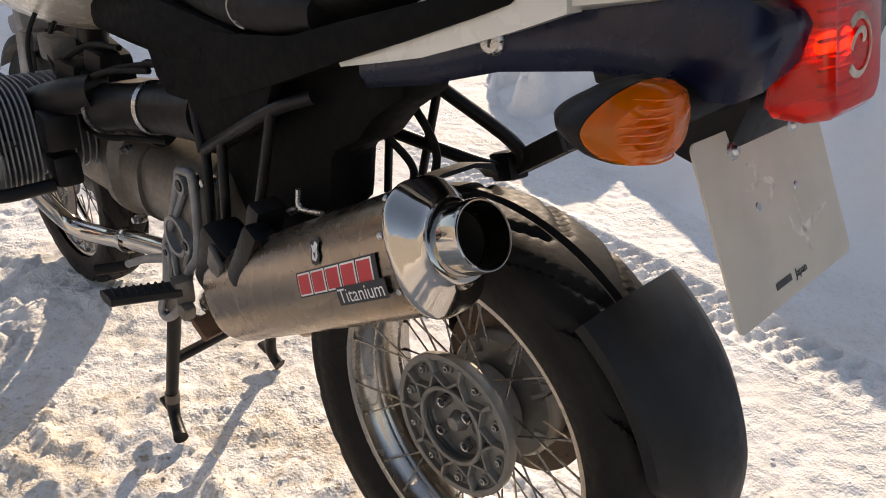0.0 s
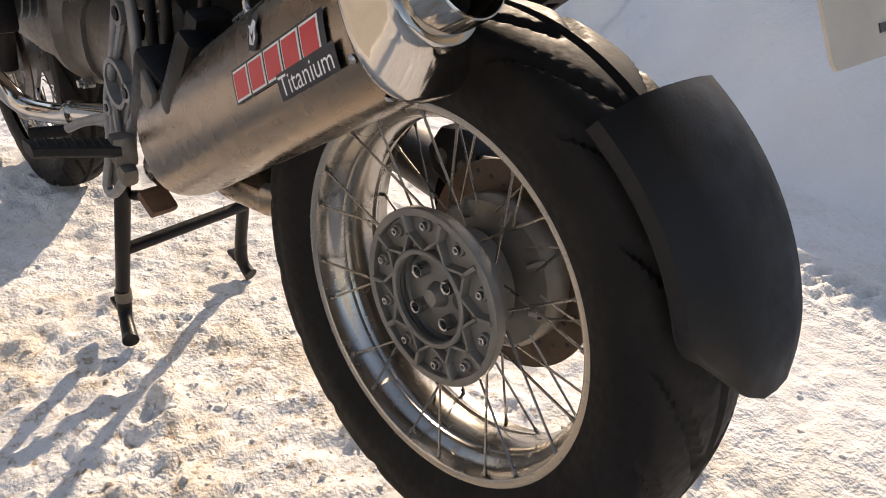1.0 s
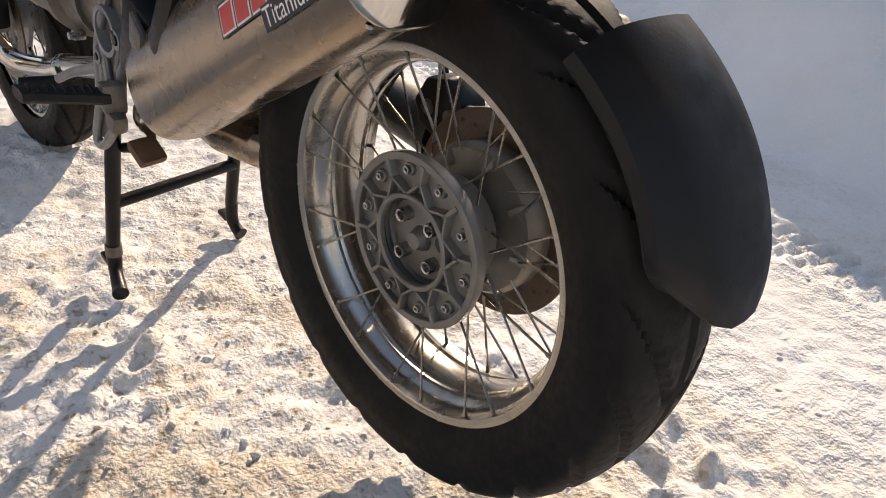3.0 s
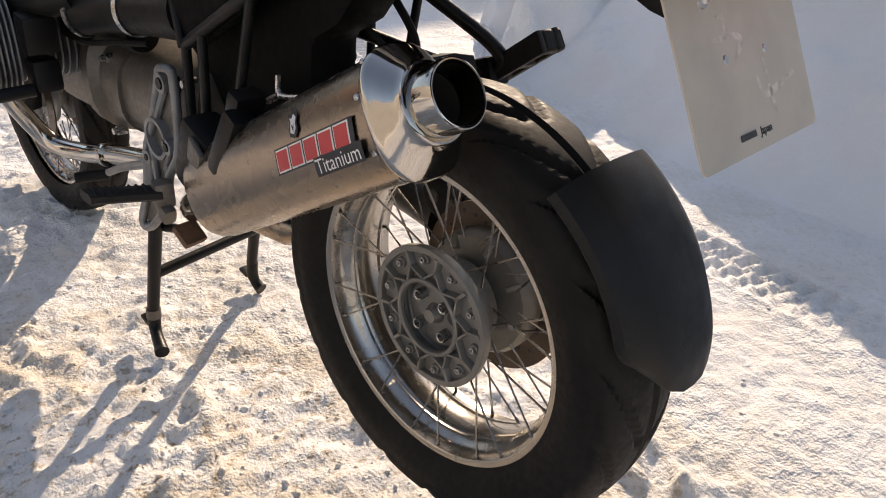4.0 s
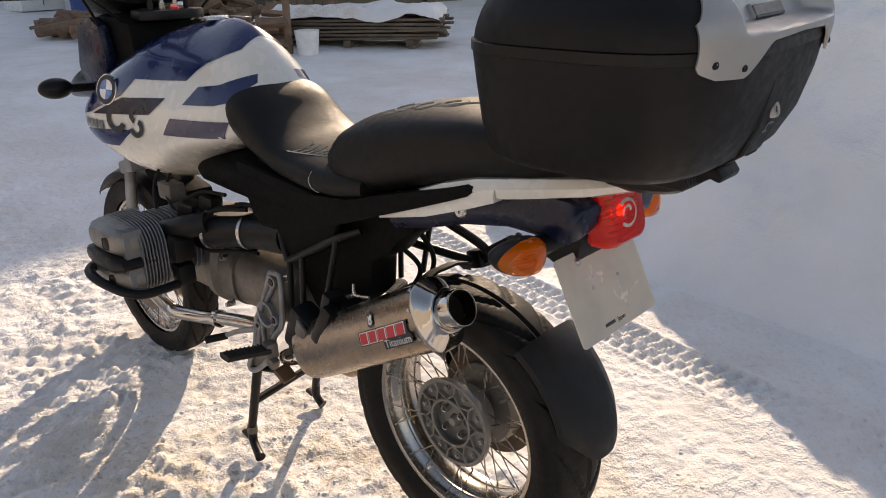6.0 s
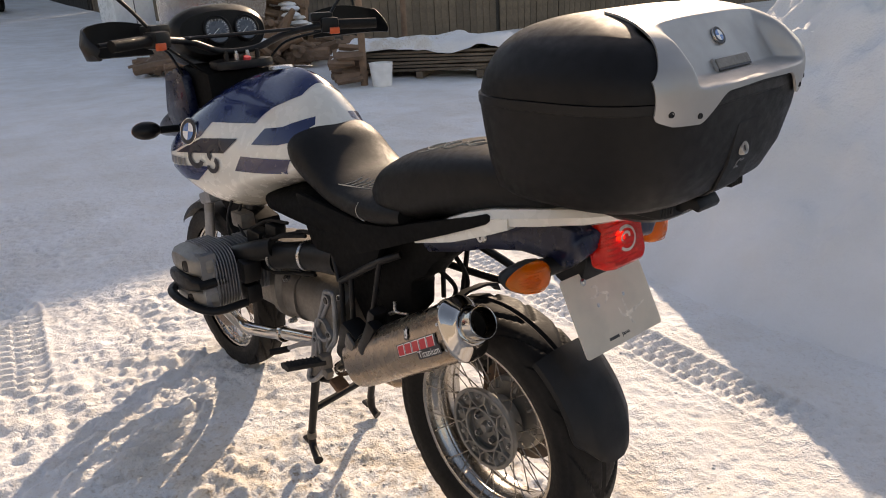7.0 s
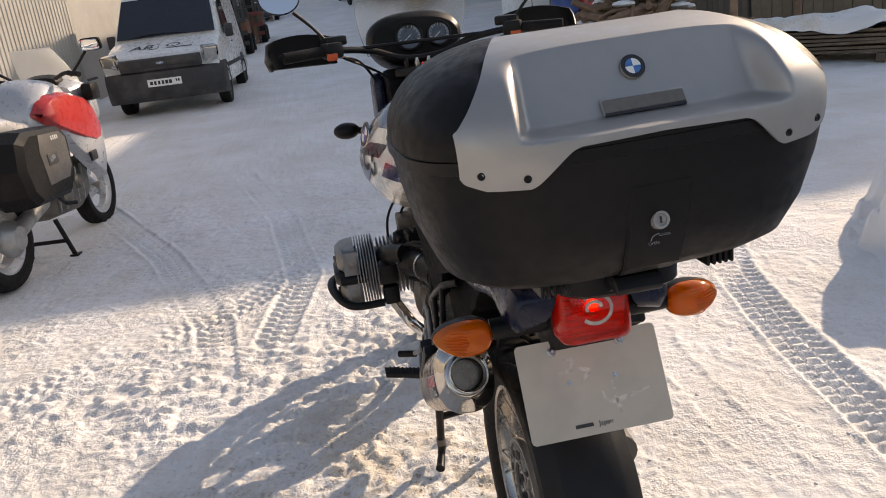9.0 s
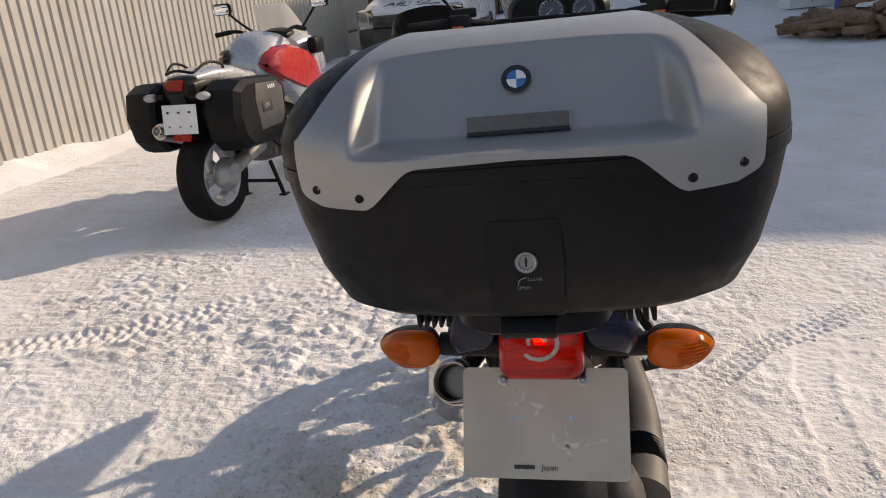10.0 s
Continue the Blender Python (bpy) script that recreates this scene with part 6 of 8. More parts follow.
block(bm, (0, -0.5583, 1.2868), (0.100, 0.003, 0.0165), (-32, 0, 0), 0.0012, 1)
part("slot_insert", bm, ENGINE_ALU, slot)
# ink bar draws the shadow line below the slot; no gap is cut
bm = bmesh.new()
block(bm, (0, -0.5625, 1.2785), (0.101, 0.003, 0.0050), (-32, 0, 0), 0.001, 1)
part("slot_gap", bm, INK, slot)


def roundel(parent, c, nrm, up, r):
    """Round badge: dark ring, quartered blue and white disc."""
    nrm = Vector(nrm).normalized()
    up = (Vector(up) - nrm * nrm.dot(Vector(up))).normalized()
    rt = up.cross(nrm)
    c = Vector(c)
    bm = bmesh.new()
    lathe(bm, [(0, 0.001), (r * 0.66, 0.001), (r * 0.70, 0.0022), (r * 0.95, 0.0022), (r, 0.0008), (r, -0.002)], c, nrm, 40)
    b = part("badge", bm, INK, parent, "round blue and white quartered badge")
    bm = bmesh.new()
    lathe(bm, [(r * 0.95, 0.0012), (r * 1.0, 0.0026), (r * 1.05, 0.001), (r * 1.05, -0.001)], c, nrm, 40)
    part("badge_rim", bm, CHROME, b)
    for k in range(4):
        bm = bmesh.new()
        pts = [c + nrm * 0.0026] + [c + nrm * 0.0026 + (rt * math.cos(radians(90 * k + 90 * j / 8)) + up * math.sin(radians(90 * k + 90 * j / 8))) * r * 0.66 for j in range(9)]
        bm.faces.new([bm.verts.new(p) for p in pts])
        part("badge_quarter", bm, BADGE_BLUE if k % 2 else WHITE_INK, b)


roundel(cover, (0, -0.5305, 1.3240), (0, -0.85, 0.527), (0, 0.527, 0.85), 0.0148)
bm = bmesh.new()
ring_faces(bm, [[Vector((sx * hx, y, z)) for sx, y in ((-1, yb), (-1, yo + 0.003), (-0.92, yo), (0.92, yo), (1, yo + 0.003), (1, yb))] for z, hx, yo, yb in
                ((1.066, 0.033, -0.532, -0.50), (1.072, 0.036, -0.545, -0.52), (1.084, 0.038, -0.5605, -0.53), (1.13, 0.040, -0.5805, -0.54), (1.165, 0.040, -0.5880, -0.55), (1.196, 0.038, -0.5935, -0.56), (1.202, 0.034, -0.5900, -0.56))])
lk = part("lock_plate", bm, GRAIN_PLASTIC, case, sharp=20)
bm = bmesh.new()
lathe(bm, [(0, 0.0025), (0.0068, 0.0025), (0.0075, 0.0042), (0.0105, 0.0045), (0.0118, 0.0), (0.0118, -0.004)], (0, -0.5850, 1.150), (0, -1, 0.2), 28)
lc = part("lock_cylinder", bm, ALU, lk, "round steel lock")
bm = bmesh.new()
block(bm, (0, -0.5882, 1.1508), (0.0022, 0.002, 0.009), (-11, 0, 0), 0.0006, 1)
part("key_slot", bm, INK, lc)
t = text_mesh("OPEN", 0.0055, 0.0002)
bmesh.ops.transform(t, matrix=pose(-0.012, -0.5773, 1.117, 68, 0, 0), verts=t.verts)
part("lettering", t, ALU_GREY, lk, "small faded lettering OPEN")
t = text_mesh("CLOSE", 0.005, 0.0002)
bmesh.ops.transform(t, matrix=pose(0.0, -0.5815, 1.128, 70, 0, 0), verts=t.verts)
part("lettering", t, ALU_GREY, lk, "small faded lettering CLOSE")
bm = bmesh.new()
tube(bm, [(-0.010, -0.5795, 1.123), (-0.008, -0.5815, 1.129), (-0.001, -0.5830, 1.1325)], 0.0006, 6)
part("lettering", bm, ALU_GREY, lk, "small curved mark")
for x in (-0.115, 0.115):
    for k in range(5):
        bm = bmesh.new()
        block(bm, (x + (k - 2) * 0.0085, -0.485, 1.060), (0.0045, 0.075, 0.02), (0, 0, 0), 0.0015, 1)
        part("foot_rib", bm, BLACK_PLASTIC, case)
# carrier below the case
bm = bmesh.new()
ring_faces(bm, [supz(hx, hy, z, -0.33, 40, 4) for z, hx, hy in ((1.020, 0.09, 0.15), (1.028, 0.10, 0.16), (1.052, 0.10, 0.16), (1.060, 0.09, 0.15))])
rack = part("luggage_rack", bm, BLACK_PLASTIC, bike, "black luggage carrier plate")
bm = bmesh.new()
slab(bm, [(-0.44, 1.065), (-0.525, 1.064), (-0.535, 1.050), (-0.530, 1.040), (-0.515, 1.045), (-0.50, 1.035), (-0.46, 1.04), (-0.42, 1.03), (-0.36, 0.99), (-0.34, 1.03)], -0.032, 0.032, 0.004)
part("rack_latch", bm, BLACK_PLASTIC, rack)


# ---- the yard ----
def gz(y):
    return float(lie(0.0, y))


FENCE_METAL = mat("beige_fence_metal", (0.42, 0.405, 0.38), 0.45, 0.15, 0.08, 3, bump=0.02, bscale=90, tint=(0.36, 0.32, 0.27), tint_scale=2.0, tint_amt=0.4, per=0.12)
BOARD = mat("weathered_board", (0.15, 0.11, 0.075), 0.75, var=0.3, scale=4, bump=0.3, bscale=60, tint=(0.10, 0.075, 0.05), tint_scale=3, tint_amt=0.6, per=0.5)
DARK_WALL = mat("dark_shed_boards", (0.030, 0.025, 0.021), 0.8, var=0.3, scale=3, bump=0.3, bscale=50, per=0.4)
# red for the far machines, darkened to hold the yard's shade
DARK_RED = mat("worn_dark_red", (0.16, 0.028, 0.022), 0.55, var=0.3, scale=6, bump=0.08, bscale=40)
GREY_WALL = mat("grey_cladding", (0.13, 0.135, 0.14), 0.6, 0.1, var=0.2, scale=1.5, bump=0.1, bscale=20)
LOG = mat("raw_log", (0.25, 0.150, 0.095), 0.8, var=0.35, scale=6, bump=0.4, bscale=40, tint=(0.15, 0.10, 0.06), tint_scale=5, tint_amt=0.6, per=0.5)
FROST = clear("frosted_plastic", (0.86, 0.87, 0.87), 0.38, 1.3, 0.72)
VAN_WHITE = mat("van_white", (0.72, 0.72, 0.70), 0.3, var=0.04, scale=2, coat=0.4, tint=(0.5, 0.47, 0.43), tint_scale=1.8, tint_amt=0.35)
VAN_BLACK = mat("van_black_plastic", (0.03, 0.03, 0.032), 0.6, var=0.2, scale=6, bump=0.1, bscale=200, tint=(0.12, 0.11, 0.10), tint_scale=3, tint_amt=0.4)
DARK_GLASS = mat("dark_window", (0.012, 0.014, 0.018), 0.06, var=0.1, scale=2, coat=0.6)
RED_PAINT = mat("red_paint", (0.48, 0.035, 0.03), 0.3, var=0.08, scale=3, coat=0.6)
SCUFFED_GREY = mat("scuffed_grey_plastic", (0.085, 0.08, 0.075), 0.45, 0.1, 0.2, 6, tint=(0.16, 0.15, 0.14), tint_scale=5, tint_amt=0.4)
BIKE_SILVER = mat("light_silver_paint", (0.50, 0.50, 0.51), 0.32, 0.3, 0.05, 4, coat=0.4, tint=(0.4, 0.38, 0.35), tint_scale=3, tint_amt=0.1)
BARREL_BLUE = mat("barrel_blue", (0.03, 0.08, 0.26), 0.5, var=0.2, scale=3)
BARREL_LIGHT = mat("barrel_light_blue", (0.10, 0.30, 0.48), 0.5, var=0.2, scale=3)
# machine yellow, orange and green are darkened: shade is put into the colour
YELLOW = mat("machine_yellow", (0.26, 0.145, 0.02), 0.5, var=0.2, scale=3, tint=(0.2, 0.12, 0.05), tint_scale=4, tint_amt=0.5)
ORANGE = mat("machine_orange", (0.23, 0.07, 0.022), 0.5, var=0.2, scale=3, tint=(0.2, 0.1, 0.05), tint_scale=4, tint_amt=0.5)
GREEN = mat("machine_green", (0.025, 0.13, 0.09), 0.5, var=0.2, scale=3)


def fence():
    a, b = Vector((-6.45, -6.0, 0)), Vector((-4.30, 13.9, 0))
    d = (b - a).normalized()
    ang = math.degrees(math.atan2(-d.x, d.y))
    w, h = 1.02, 2.9
    bm = bmesh.new()
    prof = []
    for k in range(8):
        o = k * w / 8
        prof += [(o, 0.0), (o + 0.014, 0.0), (o + 0.030, 0.024), (o + 0.112, 0.024)]
    prof.append((w, 0.0))
    rows = [[Vector((x, y, z)) for y, x in prof] for z in (0, h)]
    ring_faces(bm, rows, caps=False, closed=False)
    bmesh.ops.recalc_face_normals(bm, faces=bm.faces)
    bmesh.ops.solidify(bm, geom=bm.faces[:], thickness=0.002)
    root = thing("fence", "tall fence of beige ribbed metal sheets", "fence")
    p0 = part("panel", bm, FENCE_METAL, root, sharp=15)
    n = int((b - a).length / w)
    for k in range(n):
        p = a + d * w * k
        m = pose(p.x, p.y, gz(p.y) + 0.02, 0, 0, ang)
        if k == 0:
            p0.matrix_basis = m
        else:
            again(p0, m)
    for z in (0.5, 2.3):
        bm = bmesh.new()
        rod(bm, a + Vector((-0.05, 0, z)), b + Vector((-0.05, 0, z + gz(b.y))), 0.025, seg=6)
        part("rail", bm, VAN_BLACK, root)
    # closing wall beyond the fence
    bm = bmesh.new()
    block(bm, (-4.5, 16.0, gz(16) + 1.4), (0.08, 4.0, 3.0), (0, 0, -6), 0.01)
    tagged(part("wall_west", bm, FENCE_METAL), "plain beige metal wall", "wall", kind="structure")
    # snow drift at the foot
    xs, ys = np.linspace(-0.55, 0.75, 22), np.arange(-6, 13.8, 0.09)
    X, Y = np.meshgrid(xs, ys)
    line = a.x + (Y - a.y) * d.x / d.y
    hgt = (0.20 + 0.20 * fbm(Y * 0.8, Y * 0 + 1.5, 4, 8)) * np.clip(1 - (X + 0.1) / 0.75, 0, 1) ** 1.4 * np.clip((X + 0.55) / 0.2, 0, 1)
    Z = lie(X, Y) + np.maximum(hgt, 0) + 0.04 * fbm(X * 5, Y * 5, 3, 12) * np.clip(hgt * 8, 0, 1) - 0.03
    i = np.arange(X.size).reshape(X.shape)
    q = np.stack([i[:-1, :-1], i[:-1, 1:], i[1:, 1:], i[1:, :-1]], -1).reshape(-1, 4)
    me = bpy.data.meshes.new("snow_drift")
    me.from_pydata(np.stack([X + line, Y, Z], -1).reshape(-1, 3).tolist(), [], q.tolist())
    me.shade_smooth()
    me.materials.append(SNOW_CLEAN)
    tagged(new("snow_drift", me), "low drift of clean snow along the fence", "snow", kind="structure")


fence()


def board_wall(name, p0, p1, h, ma, lab, wdt=0.22, far=0):
    """A wall with thickness, faced with upright boards."""
    p0, p1 = Vector(p0), Vector(p1)
    d = (p1 - p0).normalized()
    nrm = Vector((d.y, -d.x, 0))
    ang = math.degrees(math.atan2(d.y, d.x))
    L = (p1 - p0).length
    mid = (p0 + p1) / 2 - nrm * 0.12
    bm = bmesh.new()
    block(bm, (mid.x, mid.y, h / 2 - 0.2), (L, 0.2, h + 0.4), (0, 0, ang))
    wall = tagged(part(name, bm, DARK_WALL), lab, "wall", kind="structure")
    bm = bmesh.new()
    block(bm, (0, 0, 0), (wdt * 0.96, 0.03, h), (0, 0, 0), 0.004, 1)
    b0 = None
    n = min(int(L / wdt), 260)
    rnd = random.Random(len(name))
    for k in range(n):
        p = p0 + d * (wdt * (k + 0.5))
        m = pose(p.x + nrm.x * rnd.uniform(0, 0.012), p.y + nrm.y * rnd.uniform(0, 0.012), h / 2 + rnd.uniform(-0.02, 0.02), 0, rnd.uniform(-0.15, 0.15), ang)
        if b0 is None:
            b0 = part("board", bm, ma, wall)
            b0.matrix_basis = m
        else:
            again(b0, m)
    return wall


# tall timber building; unseen heights, wing, gable, roof added to shade the far yard
board_wall("wall_east", (8.2, 19.0, 0), (8.2, 12.55, 0), 6.5, BOARD, "weathered timber end wall kept low to set the edge of the shade")
# taller only to carry the shade over the van
board_wall("wall_wing", (8.2, 30, 0), (8.2, 19.0, 0), 8.8, BOARD, "weathered timber end wall, unseen height added to shade the van")
board_wall("wall_lean_to", (8.2, 12.55, 0), (12.5, 12.55, 0), 6.5, BOARD, "weathered timber wall kept low to set the edge of its shade")
board_wall("wall_south", (12.5, 12.55, 0), (40, 12.55, 0), 9.0, BOARD, "tall weathered timber wall of a large building")
# unseen end wall, added only for its shade
board_wall("wall_gable", (12.5, 30, 0), (12.5, 12.7, 0), 9.0, BOARD, "tall weathered timber end wall, unseen, added to cast shade")
# unseen roof slabs, added to fill out the shade
bm = bmesh.new()
slab(bm, [(12.5, 12.55), (40, 12.55), (40, 30), (12.5, 30)], 8.9, 9.05, 0, "z")
slab(bm, [(8.2, 12.55), (12.45, 12.55), (12.45, 19), (8.2, 19)], 6.4, 6.55, 0, "z")
slab(bm, [(8.2, 19.05), (12.45, 19.05), (12.45, 30), (8.2, 30)], 8.7, 8.85, 0, "z")
tagged(part("roof", bm, DARK_WALL), "flat dark roof of the timber building, unseen, added for its shade", "roof", kind="structure")
# closing buildings; the shed's unseen height is raised to shade the far yard
board_wall("wall_north", (-14, 46, 0), (8, 46, 0), 8.5, DARK_WALL, "dark timber building at the end of the yard", 0.3)
board_wall("wall_shed", (8.15, 46, 0), (8.15, 30.2, 0), 10.0, DARK_WALL, "dark open shed along the yard", 0.3)
# unseen fence behind the camera, added to close the yard
board_wall("wall_rear", (10, -14, 0), (-12, -14, 0), 3.0, DARK_WALL, "dark boarded fence added out of view to close the yard", 0.3)
bm = bmesh.new()
block(bm, (1.06, 45.7, gz(45.7) + 1.05), (0.86, 0.06, 2.1), (0, 0, 0), 0.01)
door = tagged(part("door_1", bm, DARK_WALL), "dark door with a pale frame in the far building", "door", kind="structure")
bm = bmesh.new()
for x in (0.58, 1.54):
    block(bm, (x, 45.68, gz(45.7) + 1.08), (0.09, 0.10, 2.2), (0, 0, 0), 0.01)
block(bm, (1.06, 45.68, gz(45.7) + 2.22), (1.05, 0.10, 0.09), (0, 0, 0), 0.01)
part("door_frame", bm, BOARD, door, "pale wooden door frame")
bm = bmesh.new()
block(bm, (-4.9, 45.55, gz(45.5) + 3.0), (7.0, 0.10, 7.0), (0, 0, 0), 0.01)
tagged(part("wall_pale", bm, GREY_WALL), "grey metal clad end of the far building", "wall", kind="structure")


# ---- van ----
def van():
    v = thing("van", "white delivery van with black bumper and grille, parked by the fence", "van", (-2.67, 11.25, gz(11.8)), -1.5)
    W = 0.885
    # side profile, nose towards -y
    prof = [(0.10, 0.42), (0.03, 0.62), (0.06, 0.80), (0.16, 0.92), (0.62, 1.08), (0.92, 1.15), (1.58, 1.84), (1.80, 1.95), (2.4, 2.02), (4.05, 2.02), (4.22, 1.86), (4.28, 0.80), (4.26, 0.40), (3.9, 0.34), (0.5, 0.34)]
    bm = bmesh.new()
    rows = []
    for x, inset in ((-1.0, 0.05), (-0.985, 0.02), (-0.93, 0.0), (-0.6, -0.02), (0, -0.035), (0.6, -0.02), (0.93, 0.0), (0.985, 0.02), (1.0, 0.05)):
        row = []
        for y, z in prof:
            k = 1.0 - 0.13 * max(0, (z - 1.05) / 0.8)
            row.append(Vector((x * W * k, y + inset * (1 if y < 2 else -1), z - (inset * 0.6 if z > 0.85 else -inset * 0.3))))
        rows.append(row)
    ring_faces(bm, rows)
    body = part("body", bm, VAN_WHITE, v, "white painted body", sharp=30)

    def quad(name, pts, ma, lab="", th=0.006):
        bm = bmesh.new()
        bm.faces.new([bm.verts.new(p) for p in pts])
        bmesh.ops.recalc_face_normals(bm, faces=bm.faces)
        bmesh.ops.solidify(bm, geom=bm.faces[:], thickness=th)
        return part(name, bm, ma, v, lab)
    quad("windscreen", [(-0.80, 0.90, 1.205), (0, 0.87, 1.215), (0.80, 0.90, 1.205), (0.73, 1.50, 1.825), (0, 1.47, 1.84), (-0.73, 1.50, 1.825)], DARK_GLASS, "dark windscreen")
    for sx in (-1, 1):
        quad("side_window", [(sx * 0.885, 1.35, 1.14), (sx * 0.885, 2.25, 1.14), (sx * 0.815, 2.2, 1.70), (sx * 0.815, 1.70, 1.70)], DARK_GLASS)
        bm = bmesh.new()
        block(bm, (sx * 0.760, 0.085, 0.855), (0.25, 0.16, 0.29), (14, 0, sx * 22), 0.03)
        hl = part("headlamp", bm, GLASS, v, "clear headlamp")
        bm = bmesh.new()
        block(bm, (sx * 0.760, 0.115, 0.855), (0.22, 0.12, 0.25), (14, 0, sx * 22), 0.02)
        part("reflector", bm, CHROME, hl)
        bm = bmesh.new()
        block(bm, (sx * 0.98, 1.30, 1.18), (0.14, 0.09, 0.22), (0, 0, 0), 0.03)
        part("mirror", bm, VAN_BLACK, v, "black door mirror")
        for y in (0.80, 3.45):
            bm = bmesh.new()
            lathe(bm, [(0.0, 0.02), (0.17, 0.02), (0.19, 0.05), (0.21, 0.08), (0.29, 0.09), (0.315, 0.06), (0.32, 0.0), (0.315, -0.06), (0.28, -0.09), (0.2, -0.1), (0, -0.1)], (sx * 0.80, y, 0.315), (sx, 0, 0), 36)
            wh = part("wheel", bm, RUBBER, v, "black tyre on a steel wheel")
            bm = bmesh.new()
            lathe(bm, [(0, 0.07), (0.06, 0.075), (0.15, 0.055), (0.19, 0.085), (0.2, 0.08)], (sx * 0.80, y, 0.315), (sx, 0, 0), 28)
            part("wheel_cover", bm, VAN_BLACK, wh)
            bm = bmesh.new()
            lathe(bm, [(0.33, -0.02), (0.395, -0.02), (0.40, 0.015), (0.33, 0.012)], (sx * 0.875, y, 0.325), (sx, 0, 0), 36, True)
            for vt in list(bm.verts):
                if vt.co.z < 0.33:
                    vt.co.z = 0.33
            part("wheel_arch", bm, VAN_BLACK, v)
        bm = bmesh.new()
        block(bm, (sx * 0.89, 2.15, 0.62), (0.02, 2.3, 0.07), (0, 0, 0), 0.008)
        part("side_strip", bm, VAN_BLACK, v)
        bm = bmesh.new()
        block(bm, (sx * 0.895, 2.18, 0.98), (0.02, 0.12, 0.03), (0, 0, 0), 0.006)
        part("door_handle", bm, VAN_BLACK, v)
    bm = bmesh.new()
    ring_faces(bm, [[Vector((x, y, z)) for y, z in ((0.30 + c, 0.22), (0.02 + c, 0.24), (-0.03 + c, 0.34), (-0.045 + c, 0.56), (-0.02 + c, 0.68), (0.06 + c, 0.735), (0.40 + c, 0.72))] for x, c in ((-0.925, 0.25), (-0.905, 0.10), (-0.84, 0.035), (-0.5, -0.01), (0, -0.03), (0.5, -0.01), (0.84, 0.035), (0.905, 0.10), (0.925, 0.25))])
    part("bumper", bm, VAN_BLACK, v, "black plastic bumper")
    bm = bmesh.new()
    block(bm, (0, 0.00, 0.805), (1.26, 0.10, 0.19), (12, 0, 0), 0.03)
    grille = part("grille", bm, VAN_BLACK, v, "black grille with slats")
    for k in range(3):
        bm = bmesh.new()
        block(bm, (0, -0.048 + 0.01 * k, 0.765 + 0.04 * k), (1.08, 0.012, 0.012), (0, 0, 0), 0.003)
        part("slat", bm, INK, grille)
    bm = bmesh.new()
    lathe(bm, [(0, 0.01), (0.05, 0.01), (0.06, 0)], (0, -0.052, 0.820), (0, -1, 0.2), 24)
    for vt in bm.verts:
        vt.co.z = 0.820 + (vt.co.z - 0.820) * 0.5
    part("badge", bm, STEEL, grille)
    bm = bmesh.new()
    block(bm, (0.02, -0.088, 0.52), (0.52, 0.012, 0.112), (0, 0, 0), 0.003)
    npl = part("number_plate", bm, WHITE_INK, v, "white number plate")
    for k, w in enumerate((0.045, 0.035, 0.035, 0.035, 0.045, 0.045)):
        bm = bmesh.new()
        block(bm, (-0.18 + 0.058 * k, -0.0955, 0.52), (w, 0.002, 0.058 if k else 0.05))
        part("plate_bar", bm, INK, npl)
    for k in range(2):
        bm = bmesh.new()
        block(bm, (0.205 + 0.035 * k, -0.0955, 0.532), (0.024, 0.002, 0.04))
        part("plate_bar", bm, INK, npl)
    t = text_mesh("ABTO", 0.22, 0.001, 0.25)
    cx = sum(p.co.x for p in t.verts) / len(t.verts)
    for p in t.verts:
        p.co.x = (p.co.x - cx) * 1.35
    slope = math.degrees(math.atan2(0.16, 0.46))
    bmesh.ops.transform(t, matrix=pose(-0.10, 0.40, 1.034, slope, 0, 0), verts=t.verts)
    part("hood_lettering", t, INK, v, "black lettering ABTO on the bonnet")
    bm = bmesh.new()
    block(bm, (0.12, 0.36, 1.020), (0.70, 0.03, 0.002), (slope, 0, 0))
    part("hood_stripe", bm, INK, v)
    bm = bmesh.new()
    tube(bm, [(-0.55, 0.90, 1.225), (-0.2, 0.90, 1.255), (0.25, 0.89, 1.235)], 0.008, 6)
    part("wiper", bm, INK, v)


van()


